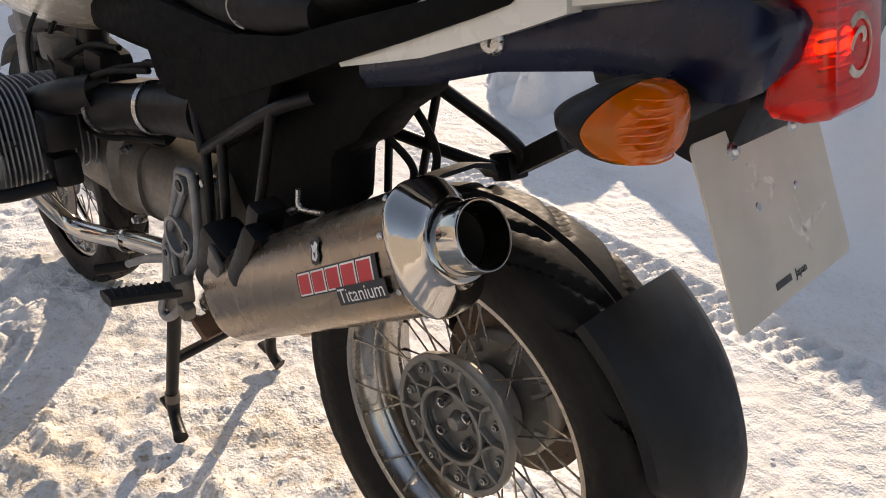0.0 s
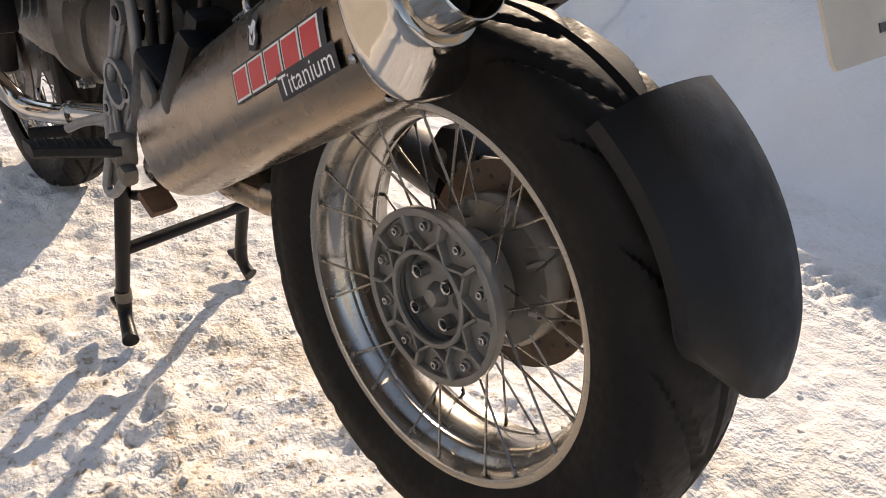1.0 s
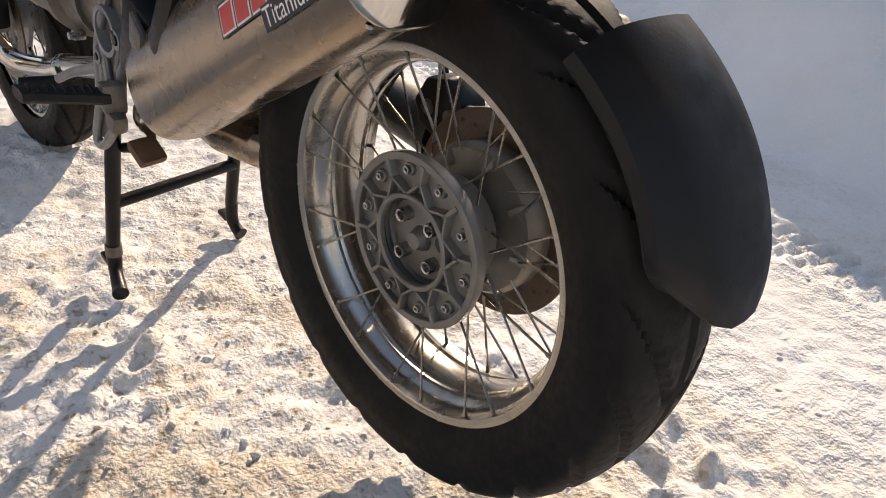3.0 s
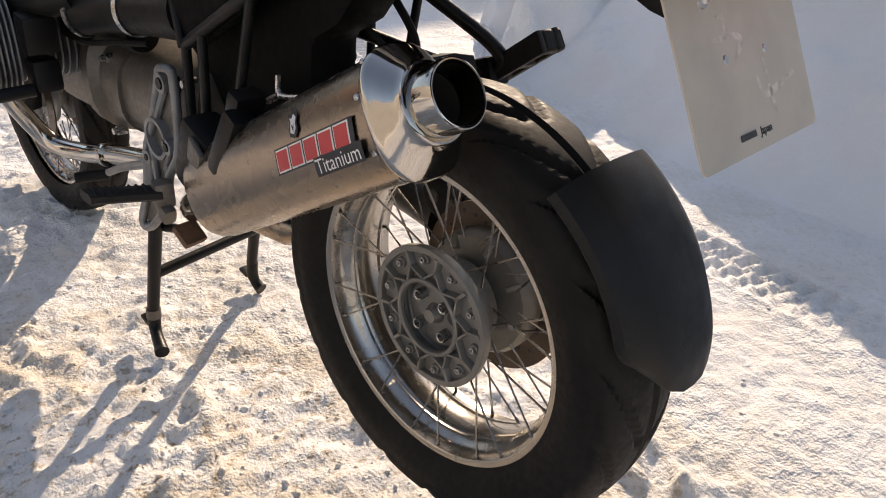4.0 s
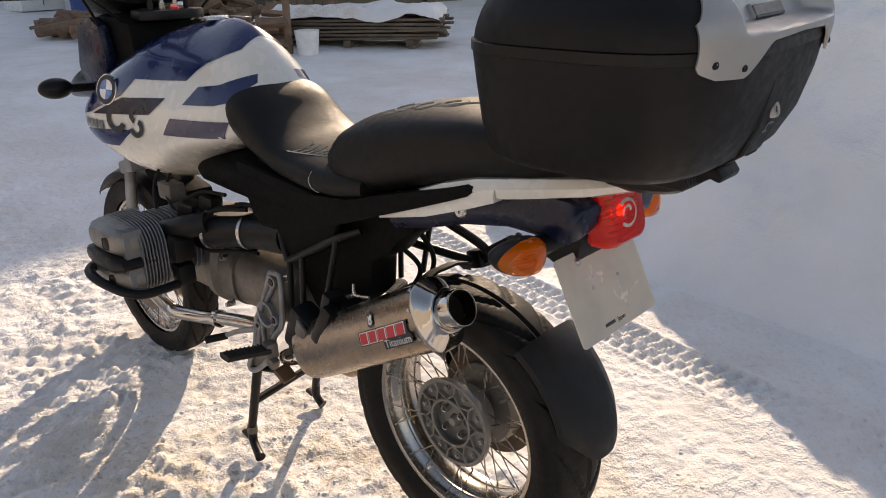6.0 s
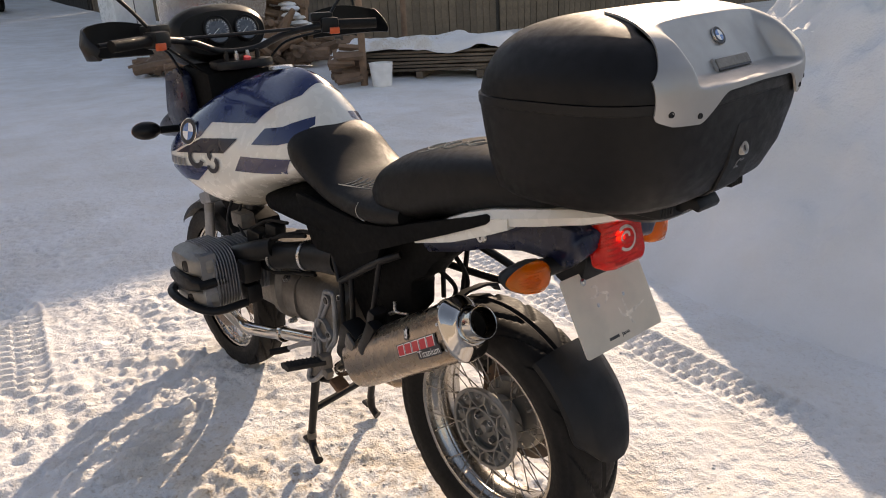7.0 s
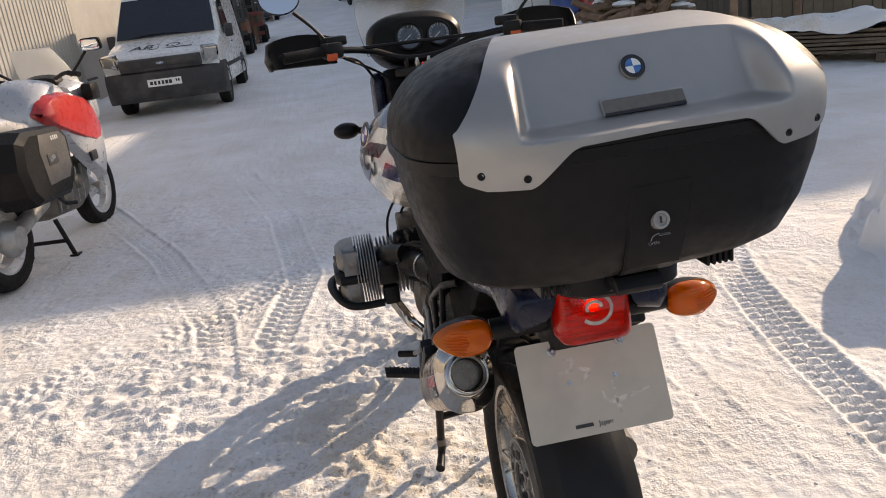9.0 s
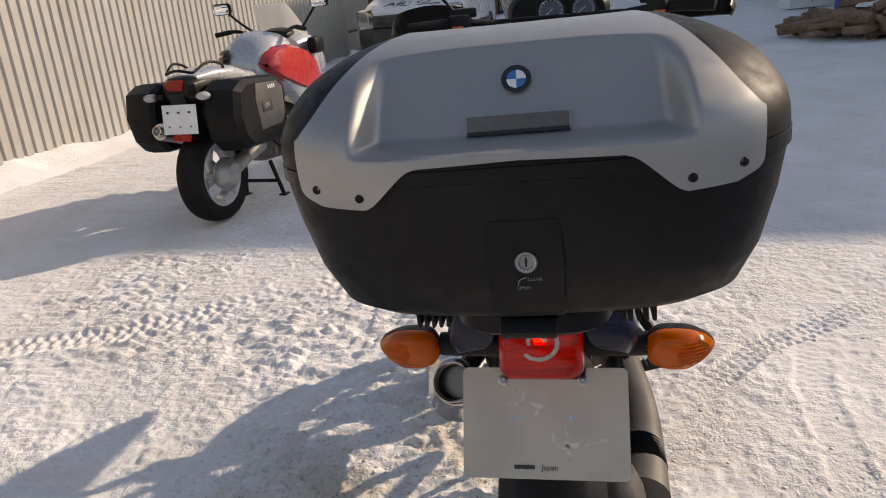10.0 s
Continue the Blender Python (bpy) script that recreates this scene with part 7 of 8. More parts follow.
# ---- second motorcycle ----
def tourer():
    b = thing("touring_motorcycle", "silver and red touring motorcycle with black panniers on its centre stand", "motorcycle", (-2.40, 3.32, gz(3.3) + 0.01), -7.0)
    for nm, y, R, hw in (("rear_wheel", 0.0, 0.318, 0.088), ("front_wheel", 1.52, 0.300, 0.060)):
        bm = bmesh.new()
        lathe(bm, [(0.205, -hw * 0.8), (0.222, -hw * 0.82), (0.222, -hw * 0.7), (0.19, -hw * 0.55), (0.185, hw * 0.55), (0.222, hw * 0.7), (0.222, hw * 0.82), (0.205, hw * 0.8), (0.17, hw * 0.4), (0.17, -hw * 0.4)], seg=48, closed=True)
        rim = part(nm, bm, BIKE_SILVER, b, "silver three-spoke cast wheel")
        rim.location = (0, y, R)
        part("tyre", tyre_mesh(R, 0.215, hw, 144, 24, 0.004), RUBBER, rim, "black tyre dusted with snow", sharp=25)
        for k in range(3):
            a = radians(90 + 120 * k)
            bm = bmesh.new()
            tube(bm, [(0, 0.03 * math.cos(a), 0.03 * math.sin(a)), (-0.02, 0.1 * math.cos(a + 0.06), 0.1 * math.sin(a + 0.06)), (0, 0.195 * math.cos(a), 0.195 * math.sin(a))], [0.05, 0.03, 0.032], 10)
            part("spoke", bm, BIKE_SILVER, rim)
        bm = bmesh.new()
        rod(bm, (-0.07, 0, 0), (0.07, 0, 0), 0.045, seg=20)
        part("hub", bm, ALU, rim)
    bm = bmesh.new()
    lathe(bm, [(0, -0.03), (0.09, -0.03), (0.115, 0.0), (0.11, 0.04), (0.07, 0.08), (0, 0.085)], (0.085, 0, 0.318), (1, 0, 0), 36)
    part("final_drive", bm, ALU, b, "silver final drive housing")
    bm = bmesh.new()
    tube(bm, [(0.11, 0.03, 0.33), (0.11, 0.25, 0.38), (0.08, 0.5, 0.42)], [0.055, 0.05, 0.06], 14)
    part("swing_arm", bm, ALU, b)
    bm = bmesh.new()
    ring_faces(bm, [sup(hw, z0, z1, y, 28, 3) for y, hw, z0, z1 in ((0.45, 0.10, 0.34, 0.55), (0.6, 0.14, 0.27, 0.62), (1.0, 0.16, 0.24, 0.66), (1.2, 0.12, 0.28, 0.6))])
    eng = part("engine", bm, ENGINE_ALU, b, "dull grey engine and gearbox")
    for k in range(5):
        bm = bmesh.new()
        block(bm, (0.15, 0.62 + 0.10 * k, 0.44), (0.02, 0.012, 0.26), (0, 6, 0), 0.004)
        part("casting_rib", bm, ALU, eng)
    for y, z, r in ((0.56, 0.48, 0.055), (0.74, 0.40, 0.07), (0.95, 0.46, 0.06)):
        bm = bmesh.new()
        lathe(bm, [(0, 0.03), (r * 0.7, 0.03), (r, 0.015), (r, -0.02)], (0.145, y, z), (1, 0, 0), 20)
        part("side_cover", bm, ENGINE_ALU, eng)
    bm = bmesh.new()
    tube(bm, [(0.17, 0.42, 0.62), (0.20, 0.48, 0.48), (0.19, 0.60, 0.38), (0.24, 0.66, 0.36)], 0.014, 8)
    part("foot_peg", bm, BLACK_METAL, b)
    bm = bmesh.new()
    tube(bm, [(0.12, 0.10, 0.66), (0.14, 0.25, 0.55), (0.13, 0.44, 0.50)], 0.022, 8)
    part("frame_tube", bm, BLACK_METAL, b)
    # panniers
    for sx in (-1, 1):
        o = [(-0.36, 0.66), (-0.40, 0.82), (-0.36, 0.98), (-0.25, 1.03), (0.22, 1.00), (0.30, 0.94), (0.28, 0.66), (0.18, 0.56), (-0.28, 0.58)]
        bm = bmesh.new()
        rows = []
        for x, k in ((0.15, 0.94), (0.18, 1.0), (0.30, 1.0), (0.37, 0.95), (0.40, 0.82)):
            rows.append([Vector((sx * (x - (0.0 if sx > 0 else -0.06)), 0.13 + (y + 0.04) * k, 0.72 + (z - 0.80) * k)) for y, z in o])
        ring_faces(bm, rows)
        pn = part("pannier", bm, GRAIN_PLASTIC, b, "black hard pannier with a dark plaque", sharp=25)
        bm = bmesh.new()
        block(bm, (sx * 0.404 - (0.06 if sx < 0 else 0), 0.155, 0.745), (0.012, 0.13, 0.075), (0, 0, 0), 0.006)
        part("plaque", bm, VAN_BLACK, pn)
        bm = bmesh.new()
        slab(bm, [(0.05, 0.60), (0.02, 0.80), (0.05, 0.90), (0.32, 0.885), (0.385, 0.84), (0.375, 0.66), (0.32, 0.60)], sx * 0.396 - (0.06 if sx < 0 else 0), sx * 0.404 - (0.06 if sx < 0 else 0), 0.003)
        part("side_plate", bm, SCUFFED_GREY, pn, "scuffed grey side plate")
        for q in range(4):
            bm = bmesh.new()
            block(bm, (sx * 0.405 - (0.06 if sx < 0 else 0), 0.20 + 0.025 * q, 0.86), (0.002, 0.010, 0.026), (12, 0, 0))
            part("scrawl", bm, WHITE_INK, pn)
        bm = bmesh.new()
        block(bm, (sx * 0.409 - (0.06 if sx < 0 else 0), 0.145, 0.748), (0.008, 0.07, 0.028), (14, 0, 0), 0.004)
        part("latch", bm, STEEL, pn)
        bm = bmesh.new()
        rod(bm, (sx * 0.10, -0.23, 0.875), (sx * 0.17, -0.23, 0.875), 0.015, seg=10)
        ind = part("indicator", bm, BLACK_PLASTIC, b, "clear oval indicator")
        bm = bmesh.new()
        lathe(bm, [(0, 0.03), (0.025, 0.025), (0.036, 0.008), (0.036, -0.02), (0, -0.03)], (sx * 0.195, -0.24, 0.875), (0, -1, 0), 20)
        for vt in bm.verts:
            vt.co.z = 0.875 + (vt.co.z - 0.875) * 0.72
            vt.co.x = sx * 0.195 + (vt.co.x - sx * 0.195) * 1.25
        part("lens", bm, FROST, ind)
        bm = bmesh.new()
        lathe(bm, [(0, 0.012), (0.026, 0.008), (0.028, -0.012), (0, -0.016)], (sx * 0.195, -0.24, 0.875), (0, -1, 0), 16)
        part("reflector", bm, STEEL, ind)
        # mirrors and bars
        bm = bmesh.new()
        tube(bm, [(sx * 0.16, 1.02, 1.17), (sx * 0.25, 0.98, 1.20), (sx * 0.34, 0.92, 1.19)], 0.014, 10)
        hb = part("handlebar", bm, BLACK_METAL, b)
        bm = bmesh.new()
        rod(bm, (sx * 0.28, 0.96, 1.20), (sx * 0.38, 0.89, 1.185), 0.018, seg=12)
        part("grip", bm, RUBBER, hb)
        bm = bmesh.new()
        tube(bm, [(sx * 0.20, 1.18, 1.17), (sx * 0.29, 1.14, 1.25), (sx * 0.37, 1.12, 1.33)], 0.010, 8)
        mr = part("mirror", bm, BLACK_METAL, b, "rectangular mirror on a black stalk")
        bm = bmesh.new()
        block(bm, (sx * 0.42, 1.11, 1.37), (0.15, 0.03, 0.085), (8, 0, sx * -8), 0.025)
        part("mirror_shell", bm, BLACK_PLASTIC, mr)
        bm = bmesh.new()
        block(bm, (sx * 0.42, 1.092, 1.369), (0.135, 0.006, 0.072), (8, 0, sx * -8), 0.02)
        part("mirror_glass", bm, MIRROR, mr)
        bm = bmesh.new()
        block(bm, (sx * 0.30, 1.20, 1.05), (0.09, 0.16, 0.13), (0, 0, 0), 0.04)
        part("hand_fairing", bm, BLACK_PLASTIC, b)
        bm = bmesh.new()
        tube(bm, [(sx * 0.10, -0.16, 1.01), (sx * 0.13, -0.03, 1.06), (sx * 0.14, 0.10, 1.035), (sx * 0.12, 0.16, 0.98)], 0.009, 10)
        part("grab_rail", bm, BLACK_METAL, b)
        # stand
        bm = bmesh.new()
        rod(bm, (sx * 0.11, 0.56, 0.28), (sx * 0.16, 0.60, 0.02), 0.016, seg=10)
        block(bm, (sx * 0.165, 0.60, 0.012), (0.06, 0.07, 0.014), (0, 0, 0), 0.003)
        part("stand_leg", bm, BLACK_METAL, b)
    bm = bmesh.new()
    rod(bm, (-0.14, 0.585, 0.12), (0.14, 0.585, 0.12), 0.014, seg=10)
    part("stand_tube", bm, BLACK_METAL, b)
    bm = bmesh.new()
    tube(bm, [(-0.10, -0.16, 1.01), (0, -0.19, 1.03), (0.10, -0.16, 1.01)], 0.009, 10)
    part("grab_rail", bm, BLACK_METAL, b)
    bm = bmesh.new()
    ring_faces(bm, [sup(hw, z0, z1, y, 28, 3) for y, hw, z0, z1 in ((-0.23, 0.08, 0.86, 0.97), (-0.19, 0.12, 0.83, 0.99), (0.02, 0.14, 0.80, 1.00), (0.30, 0.14, 0.76, 0.96))])
    part("tail_unit", bm, BLACK_PLASTIC, b, "black tail unit")
    bm = bmesh.new()
    block(bm, (0, -0.232, 0.945), (0.12, 0.03, 0.065), (10, 0, 0), 0.012)
    part("tail_lamp", bm, RED_LENS, b, "red tail lamp")
    bm = bmesh.new()
    block(bm, (0, -0.245, 0.735), (0.255, 0.006, 0.185), (-8, 0, 0), 0.002, 1)
    pl = part("number_plate", bm, WHITE_INK, b, "blank white number plate with bolts")
    for x in (-0.08, 0, 0.08):
        for z in (0.69, 0.78):
            bm = bmesh.new()
            rod(bm, (x, -0.255, z), (x, -0.245, z), 0.007, seg=8)
            part("plate_bolt", bm, INK, pl)
    bm = bmesh.new()
    slab(bm, [(-0.20, 0.62), (-0.24, 0.90), (-0.10, 0.90), (-0.05, 0.66), (-0.13, 0.58)], -0.06, 0.06, 0.01)
    part("rear_mudguard", bm, BLACK_PLASTIC, b)
    bm = bmesh.new()
    block(bm, (-0.02, -0.225, 0.615), (0.13, 0.02, 0.05), (-8, 0, 0), 0.006)
    part("rear_reflector", bm, RED_LENS, b)
    bm = bmesh.new()
    rod(bm, (-0.17, -0.24, 0.66), (-0.15, 0.36, 0.47), 0.055, 0.06, 20)
    mf = part("silencer", bm, STEEL, b, "steel silencer")
    bm = bmesh.new()
    lathe(bm, [(0.028, 0.03), (0.034, 0.03), (0.036, 0.0), (0.028, 0.0)], (-0.171, -0.245, 0.662), (0, -1, 0.33), 20, True)
    part("tail_pipe", bm, CHROME, mf)
    # seat, tank, fairing
    bm = bmesh.new()
    ring_faces(bm, [sup(hw, z0, z1, y, 28, 2.8) for y, hw, z0, z1 in ((-0.14, 0.11, 0.95, 1.00), (0.05, 0.15, 0.92, 1.03), (0.25, 0.16, 0.88, 1.02), (0.42, 0.15, 0.84, 0.97), (0.57, 0.13, 0.82, 0.94), (0.64, 0.10, 0.86, 0.94))])
    part("seat", bm, BIKE_SILVER, b, "grey seat dusted with snow")
    bm = bmesh.new()
    ring_faces(bm, [sup(hw, z0, z1, y, 32, 2.5) for y, hw, z0, z1 in ((0.56, 0.12, 0.85, 1.00), (0.66, 0.20, 0.80, 1.14), (0.80, 0.235, 0.76, 1.20), (0.95, 0.24, 0.75, 1.18), (1.05, 0.20, 0.80, 1.10))])
    tk = part("tank", bm, BIKE_SILVER, b, "silver painted tank")
    for k in range(3):
        bm = bmesh.new()
        block(bm, (-0.140, 0.578 + 0.012 * k, 1.000 + 0.036 * k), (0.09, 0.05, 0.018), (25, 0, -38), 0.004)
        part("tank_vent", bm, INK, tk)
    for sx in (-1, 1):
        bm = bmesh.new()
        rows = []
        for y, x, z0, z1 in ((0.66, 0.235, 0.86, 0.93), (0.78, 0.265, 0.76, 0.97), (0.98, 0.295, 0.55, 1.02), (1.15, 0.30, 0.42, 1.04), (1.35, 0.25, 0.50, 1.02), (1.52, 0.16, 0.62, 0.98)):
            zc = (z0 + z1) / 2
            rows.append([Vector((sx * (x - 0.08), y, z0)), Vector((sx * (x - 0.015), y, z0 + 0.04)), Vector((sx * x, y, zc)), Vector((sx * (x - 0.02), y, z1 - 0.05)), Vector((sx * (x - 0.09), y, z1)), Vector((sx * (x - 0.12), y, zc))])
        ring_faces(bm, rows)
        part("side_fairing", bm, BIKE_SILVER, b, "silver side fairing")
        bm = bmesh.new()
        rows = []
        for y, x, z0, z1 in ((0.58, 0.215, 0.945, 0.985), (0.62, 0.240, 0.90, 1.045), (0.70, 0.268, 0.845, 1.085), (0.82, 0.288, 0.79, 1.095), (0.96, 0.306, 0.73, 1.075), (1.10, 0.312, 0.69, 1.03), (1.20, 0.305, 0.70, 0.96), (1.25, 0.29, 0.75, 0.88)):
            zc = (z0 + z1) / 2
            rows.append([Vector((sx * (x - 0.05), y, z0)), Vector((sx * (x - 0.006), y, z0 + 0.03)), Vector((sx * x, y, zc)), Vector((sx * (x - 0.02), y, z1 - 0.03)), Vector((sx * (x - 0.08), y, z1)), Vector((sx * (x - 0.09), y, zc))])
        ring_faces(bm, rows)
        part("side_panel", bm, RED_PAINT, b, "glossy red side panel")
        bm = bmesh.new()
        block(bm, (sx * 0.298, 0.98, 0.62), (0.02, 0.10, 0.07), (0, 0, 0), 0.008)
        part("fairing_vent", bm, INK, b)
    bm = bmesh.new()
    ring_faces(bm, [sup(hw, z0, z1, y, 28, 2.6) for y, hw, z0, z1 in ((1.10, 0.20, 1.0, 1.12), (1.20, 0.24, 0.92, 1.17), (1.40, 0.24, 0.82, 1.14), (1.62, 0.16, 0.78, 1.0), (1.70, 0.08, 0.82, 0.92))])
    part("nose_fairing", bm, BIKE_SILVER, b, "silver nose fairing")
    bm = bmesh.new()
    rows = []
    for k in range(9):
        t = k / 8
        rows.append([Vector((x * (0.20 - 0.06 * t ** 2), 1.42 - 0.22 * t - 0.10 * x * x, 1.10 + 0.28 * t)) for x in np.linspace(-1, 1, 15)])
    ring_faces(bm, rows, caps=False, closed=False)
    bmesh.ops.recalc_face_normals(bm, faces=bm.faces)
    bmesh.ops.solidify(bm, geom=bm.faces[:], thickness=0.003)
    sc = part("windscreen", bm, FROST, b, "clear windscreen with frost")
    sc.visible_shadow = False
    bm = bmesh.new()
    ring_faces(bm, [sup(hw, z0, z1, y, 24, 2.5) for y, hw, z0, z1 in ((1.10, 0.12, 1.10, 1.18), (1.18, 0.14, 1.08, 1.20), (1.30, 0.12, 1.06, 1.16))])
    part("instrument_pod", bm, BLACK_PLASTIC, b)


tourer()


# ---- timber, barrels, machines ----
def log_heap():
    h = thing("wood_heap", "untidy heap of roots and split logs with snow", "wood heap", (5.45, 11.7, gz(11.7)))
    rnd = random.Random(5)
    for k in range(240):
        a, r = rnd.uniform(0, 6.28), math.sqrt(rnd.random())
        x, y = 1.15 * r * math.cos(a), 1.35 * r * math.sin(a)
        top = 1.45 * (1 - r ** 1.6) + 0.10
        z = rnd.uniform(0.05, top)
        L, th = rnd.uniform(0.3, 1.1), rnd.uniform(0.035, 0.12)
        d = Vector((rnd.uniform(-1, 1), rnd.uniform(-1, 1), rnd.uniform(-0.35, 0.5))).normalized() * L / 2
        bend = Vector((rnd.uniform(-0.08, 0.08), rnd.uniform(-0.08, 0.08), rnd.uniform(-0.03, 0.08)))
        c = Vector((x, y, z))
        lo = min((c - d).z, (c + d).z)
        if lo < 0.04:
            c.z += 0.04 - lo
        if k % 4 == 0:
            c = Vector((rnd.uniform(-2.0, -0.7), rnd.uniform(-1.1, 0.9), rnd.uniform(0.06, 0.32)))
            d.z *= 0.25
            c.z = max(c.z, abs(d.z) + 0.05)
        bm = bmesh.new()
        tube(bm, [c - d, c + bend, c + d], [th * rnd.uniform(0.7, 1), th, th * rnd.uniform(0.3, 0.9)], 7, 3)
        part("log", bm, LOG, h)
    for k in range(60):
        a, r = rnd.uniform(0, 6.28), rnd.uniform(0, 0.9)
        bm = bmesh.new()
        x, y = 1.1 * r * math.cos(a), 1.3 * r * math.sin(a)
        ring_faces(bm, [supz(rr, rr * 1.3, 1.38 * (1 - r ** 1.6) + 0.10 + dz, y, 12, 2.2, cx=x) for rr, dz in ((0.10, 0.0), (0.16, 0.03), (0.13, 0.07), (0.04, 0.09))])
        part("snow_cap", bm, SNOW_CLEAN, h)


log_heap()


def lumber_stack():
    s = thing("lumber_stack", "stack of sawn boards and offcuts under snow", "lumber", (6.3, 7.9, gz(7.9)), -52)
    rnd = random.Random(9)
    first = None  # the plank that the others repeat
    bm = bmesh.new()
    block(bm, (0, 0, 0), (2.6, 0.14, 0.035), (0, 0, 0), 0.004, 1)
    for z in range(6):
        for k in range(6):
            m = pose(rnd.uniform(-0.15, 0.15), -0.45 + 0.17 * k, 0.12 + z * 0.05, 0, rnd.uniform(-0.6, 0.6), rnd.uniform(-2, 2))
            if first is None:
                first = part("plank", bm, BOARD, s)
                first.matrix_basis = m
            else:
                again(first, m)
    for x in (-0.9, 0, 0.9):
        bm = bmesh.new()
        block(bm, (x, 0, 0.05), (0.10, 1.15, 0.10), (0, 0, 0), 0.008)
        part("bearer", bm, BOARD, s)
    xs, ys = np.linspace(-1.35, 1.35, 50), np.linspace(-0.6, 0.6, 24)
    X, Y = np.meshgrid(xs, ys)
    Z = 0.39 + 0.12 * np.clip((0.6 - np.abs(Y)) / 0.1, 0, 1) * np.clip((1.35 - np.abs(X)) / 0.1, 0, 1) + 0.16 * fbm(X * 2.2 + 9, Y * 2.2, 4, 31)
    i = np.arange(X.size).reshape(X.shape)
    me = bpy.data.meshes.new("snow_cover")
    me.from_pydata(np.stack([X, Y, Z], -1).reshape(-1, 3).tolist(), [], np.stack([i[:-1, :-1], i[:-1, 1:], i[1:, 1:], i[1:, :-1]], -1).reshape(-1, 4).tolist())
    me.shade_smooth()
    me.materials.append(SNOW_CLEAN)
    o = new("snow_cover", me)
    o.parent = s


lumber_stack()
low = thing("firewood_row", "low row of split firewood dusted with snow", "firewood", (5.6, 8.9, gz(8.9)))
rnd = random.Random(3)
for k in range(90):
    u, v = rnd.uniform(-1.3, 1.3), rnd.uniform(0, 1)
    p = Vector((0.75 * u + rnd.uniform(-0.12, 0.12), 0.95 * u + rnd.uniform(-0.12, 0.12), 0.06 + v * 0.42))
    d = Vector((0.75, -0.6, rnd.uniform(-0.2, 0.2))) * 0.19
    bm = bmesh.new()
    rod(bm, p - d, p + d, rnd.uniform(0.04, 0.07), rnd.uniform(0.035, 0.06), rnd.choice((3, 4, 5)))
    part("log", bm, LOG, low, sharp=20)
for x, y, hh in ((4.97, 7.7, 3.6), (6.9, 9.2, 4.2)):
    bm = bmesh.new()
    tube(bm, [(x, y, gz(y)), (x + 0.02, y, gz(y) + hh / 2), (x - 0.01, y + 0.03, gz(y) + hh)], [0.055, 0.045, 0.04], 10)
    tagged(part("timber_post", bm, LOG), "rough upright timber post set in the snow", "post")
bm = bmesh.new()
lathe(bm, [(0, 0.0), (0.13, 0.0), (0.135, 0.01), (0.165, 0.32), (0.170, 0.33), (0.160, 0.33), (0.128, 0.02), (0, 0.02)], (5.1, 7.45, gz(7.45) - 0.01), (0, 0, 1), 28)
tagged(part("bucket", bm, WHITE_INK), "white plastic bucket standing in the snow", "bucket")


def barrel(x, y, ma, lab):
    bm = bmesh.new()
    prof = [(0, 0), (0.28, 0), (0.29, 0.02), (0.285, 0.05), (0.285, 0.28), (0.298, 0.30), (0.285, 0.32), (0.285, 0.56), (0.298, 0.58), (0.285, 0.60), (0.285, 0.84), (0.29, 0.88), (0.27, 0.89), (0.26, 0.87), (0, 0.87)]
    lathe(bm, prof, (x, y, gz(y)), (0, 0, 1), 32)
    tagged(part("barrel", bm, ma), lab, "barrel", "barrels by the wood heap")


barrel(5.15, 14.6, BARREL_BLUE, "dark blue steel barrel in the snow")
barrel(5.75, 14.9, RED_PAINT, "red steel barrel in the snow")
barrel(6.35, 15.2, BARREL_LIGHT, "light blue plastic barrel in the snow")
bm = bmesh.new()
block(bm, (4.75, 16.2, gz(16.2) + 1.2), (0.9, 0.7, 2.4), (0, 0, 8), 0.02)
cab = tagged(part("steel_cabinet", bm, VAN_WHITE), "tall white steel cabinet standing in the yard", "cabinet")
bm = bmesh.new()
block(bm, (4.80, 15.84, gz(16.2) + 1.2), (0.012, 0.012, 2.2), (0, 0, 8))
part("door_gap", bm, INK, cab)


def mixer(x, y, ma, lab, rz, size):
    """A small drum machine on two wheels, with snow on top."""
    m = thing("drum_machine", lab, "machine", (x, y, gz(y)), rz, "machines along the shed")
    m.scale = (size, size, size)
    bm = bmesh.new()
    lathe(bm, [(0, -0.35), (0.28, -0.34), (0.42, -0.1), (0.44, 0.1), (0.34, 0.3), (0.22, 0.42), (0.20, 0.42), (0.3, 0.28)], (0, 0, 0.62), (0, -0.75, 0.65), 24)
    part("drum", bm, ma, m)
    bm = bmesh.new()
    block(bm, (0.32, 0.1, 0.45), (0.3, 0.5, 0.4), (0, 0, 0), 0.04)
    part("motor_box", bm, ma, m)
    for sx in (-1, 1):
        bm = bmesh.new()
        lathe(bm, [(0, -0.04), (0.16, -0.05), (0.19, -0.03), (0.19, 0.03), (0.16, 0.05), (0, 0.04)], (sx * 0.38, 0.2, 0.19), (1, 0, 0), 20)
        part("wheel", bm, RUBBER, m)
    bm = bmesh.new()
    tube(bm, [(-0.4, 0.2, 0.2), (-0.42, 0, 0.6), (0, 0, 0.66), (0.42, 0, 0.6), (0.4, 0.2, 0.2)], 0.03, 8)
    part("frame", bm, VAN_BLACK, m)
    bm = bmesh.new()
    rod(bm, (0, -0.35, 0.02), (0, -0.1, 0.4), 0.03, seg=8)
    part("leg", bm, VAN_BLACK, m)
    bm = bmesh.new()
    ring_faces(bm, [supz(r, r, 0.98 + dz, 0.08, 14, 2.2) for r, dz in ((0.30, 0.0), (0.33, 0.04), (0.24, 0.12), (0.05, 0.15))])
    part("snow_cap", bm, SNOW_CLEAN, m)


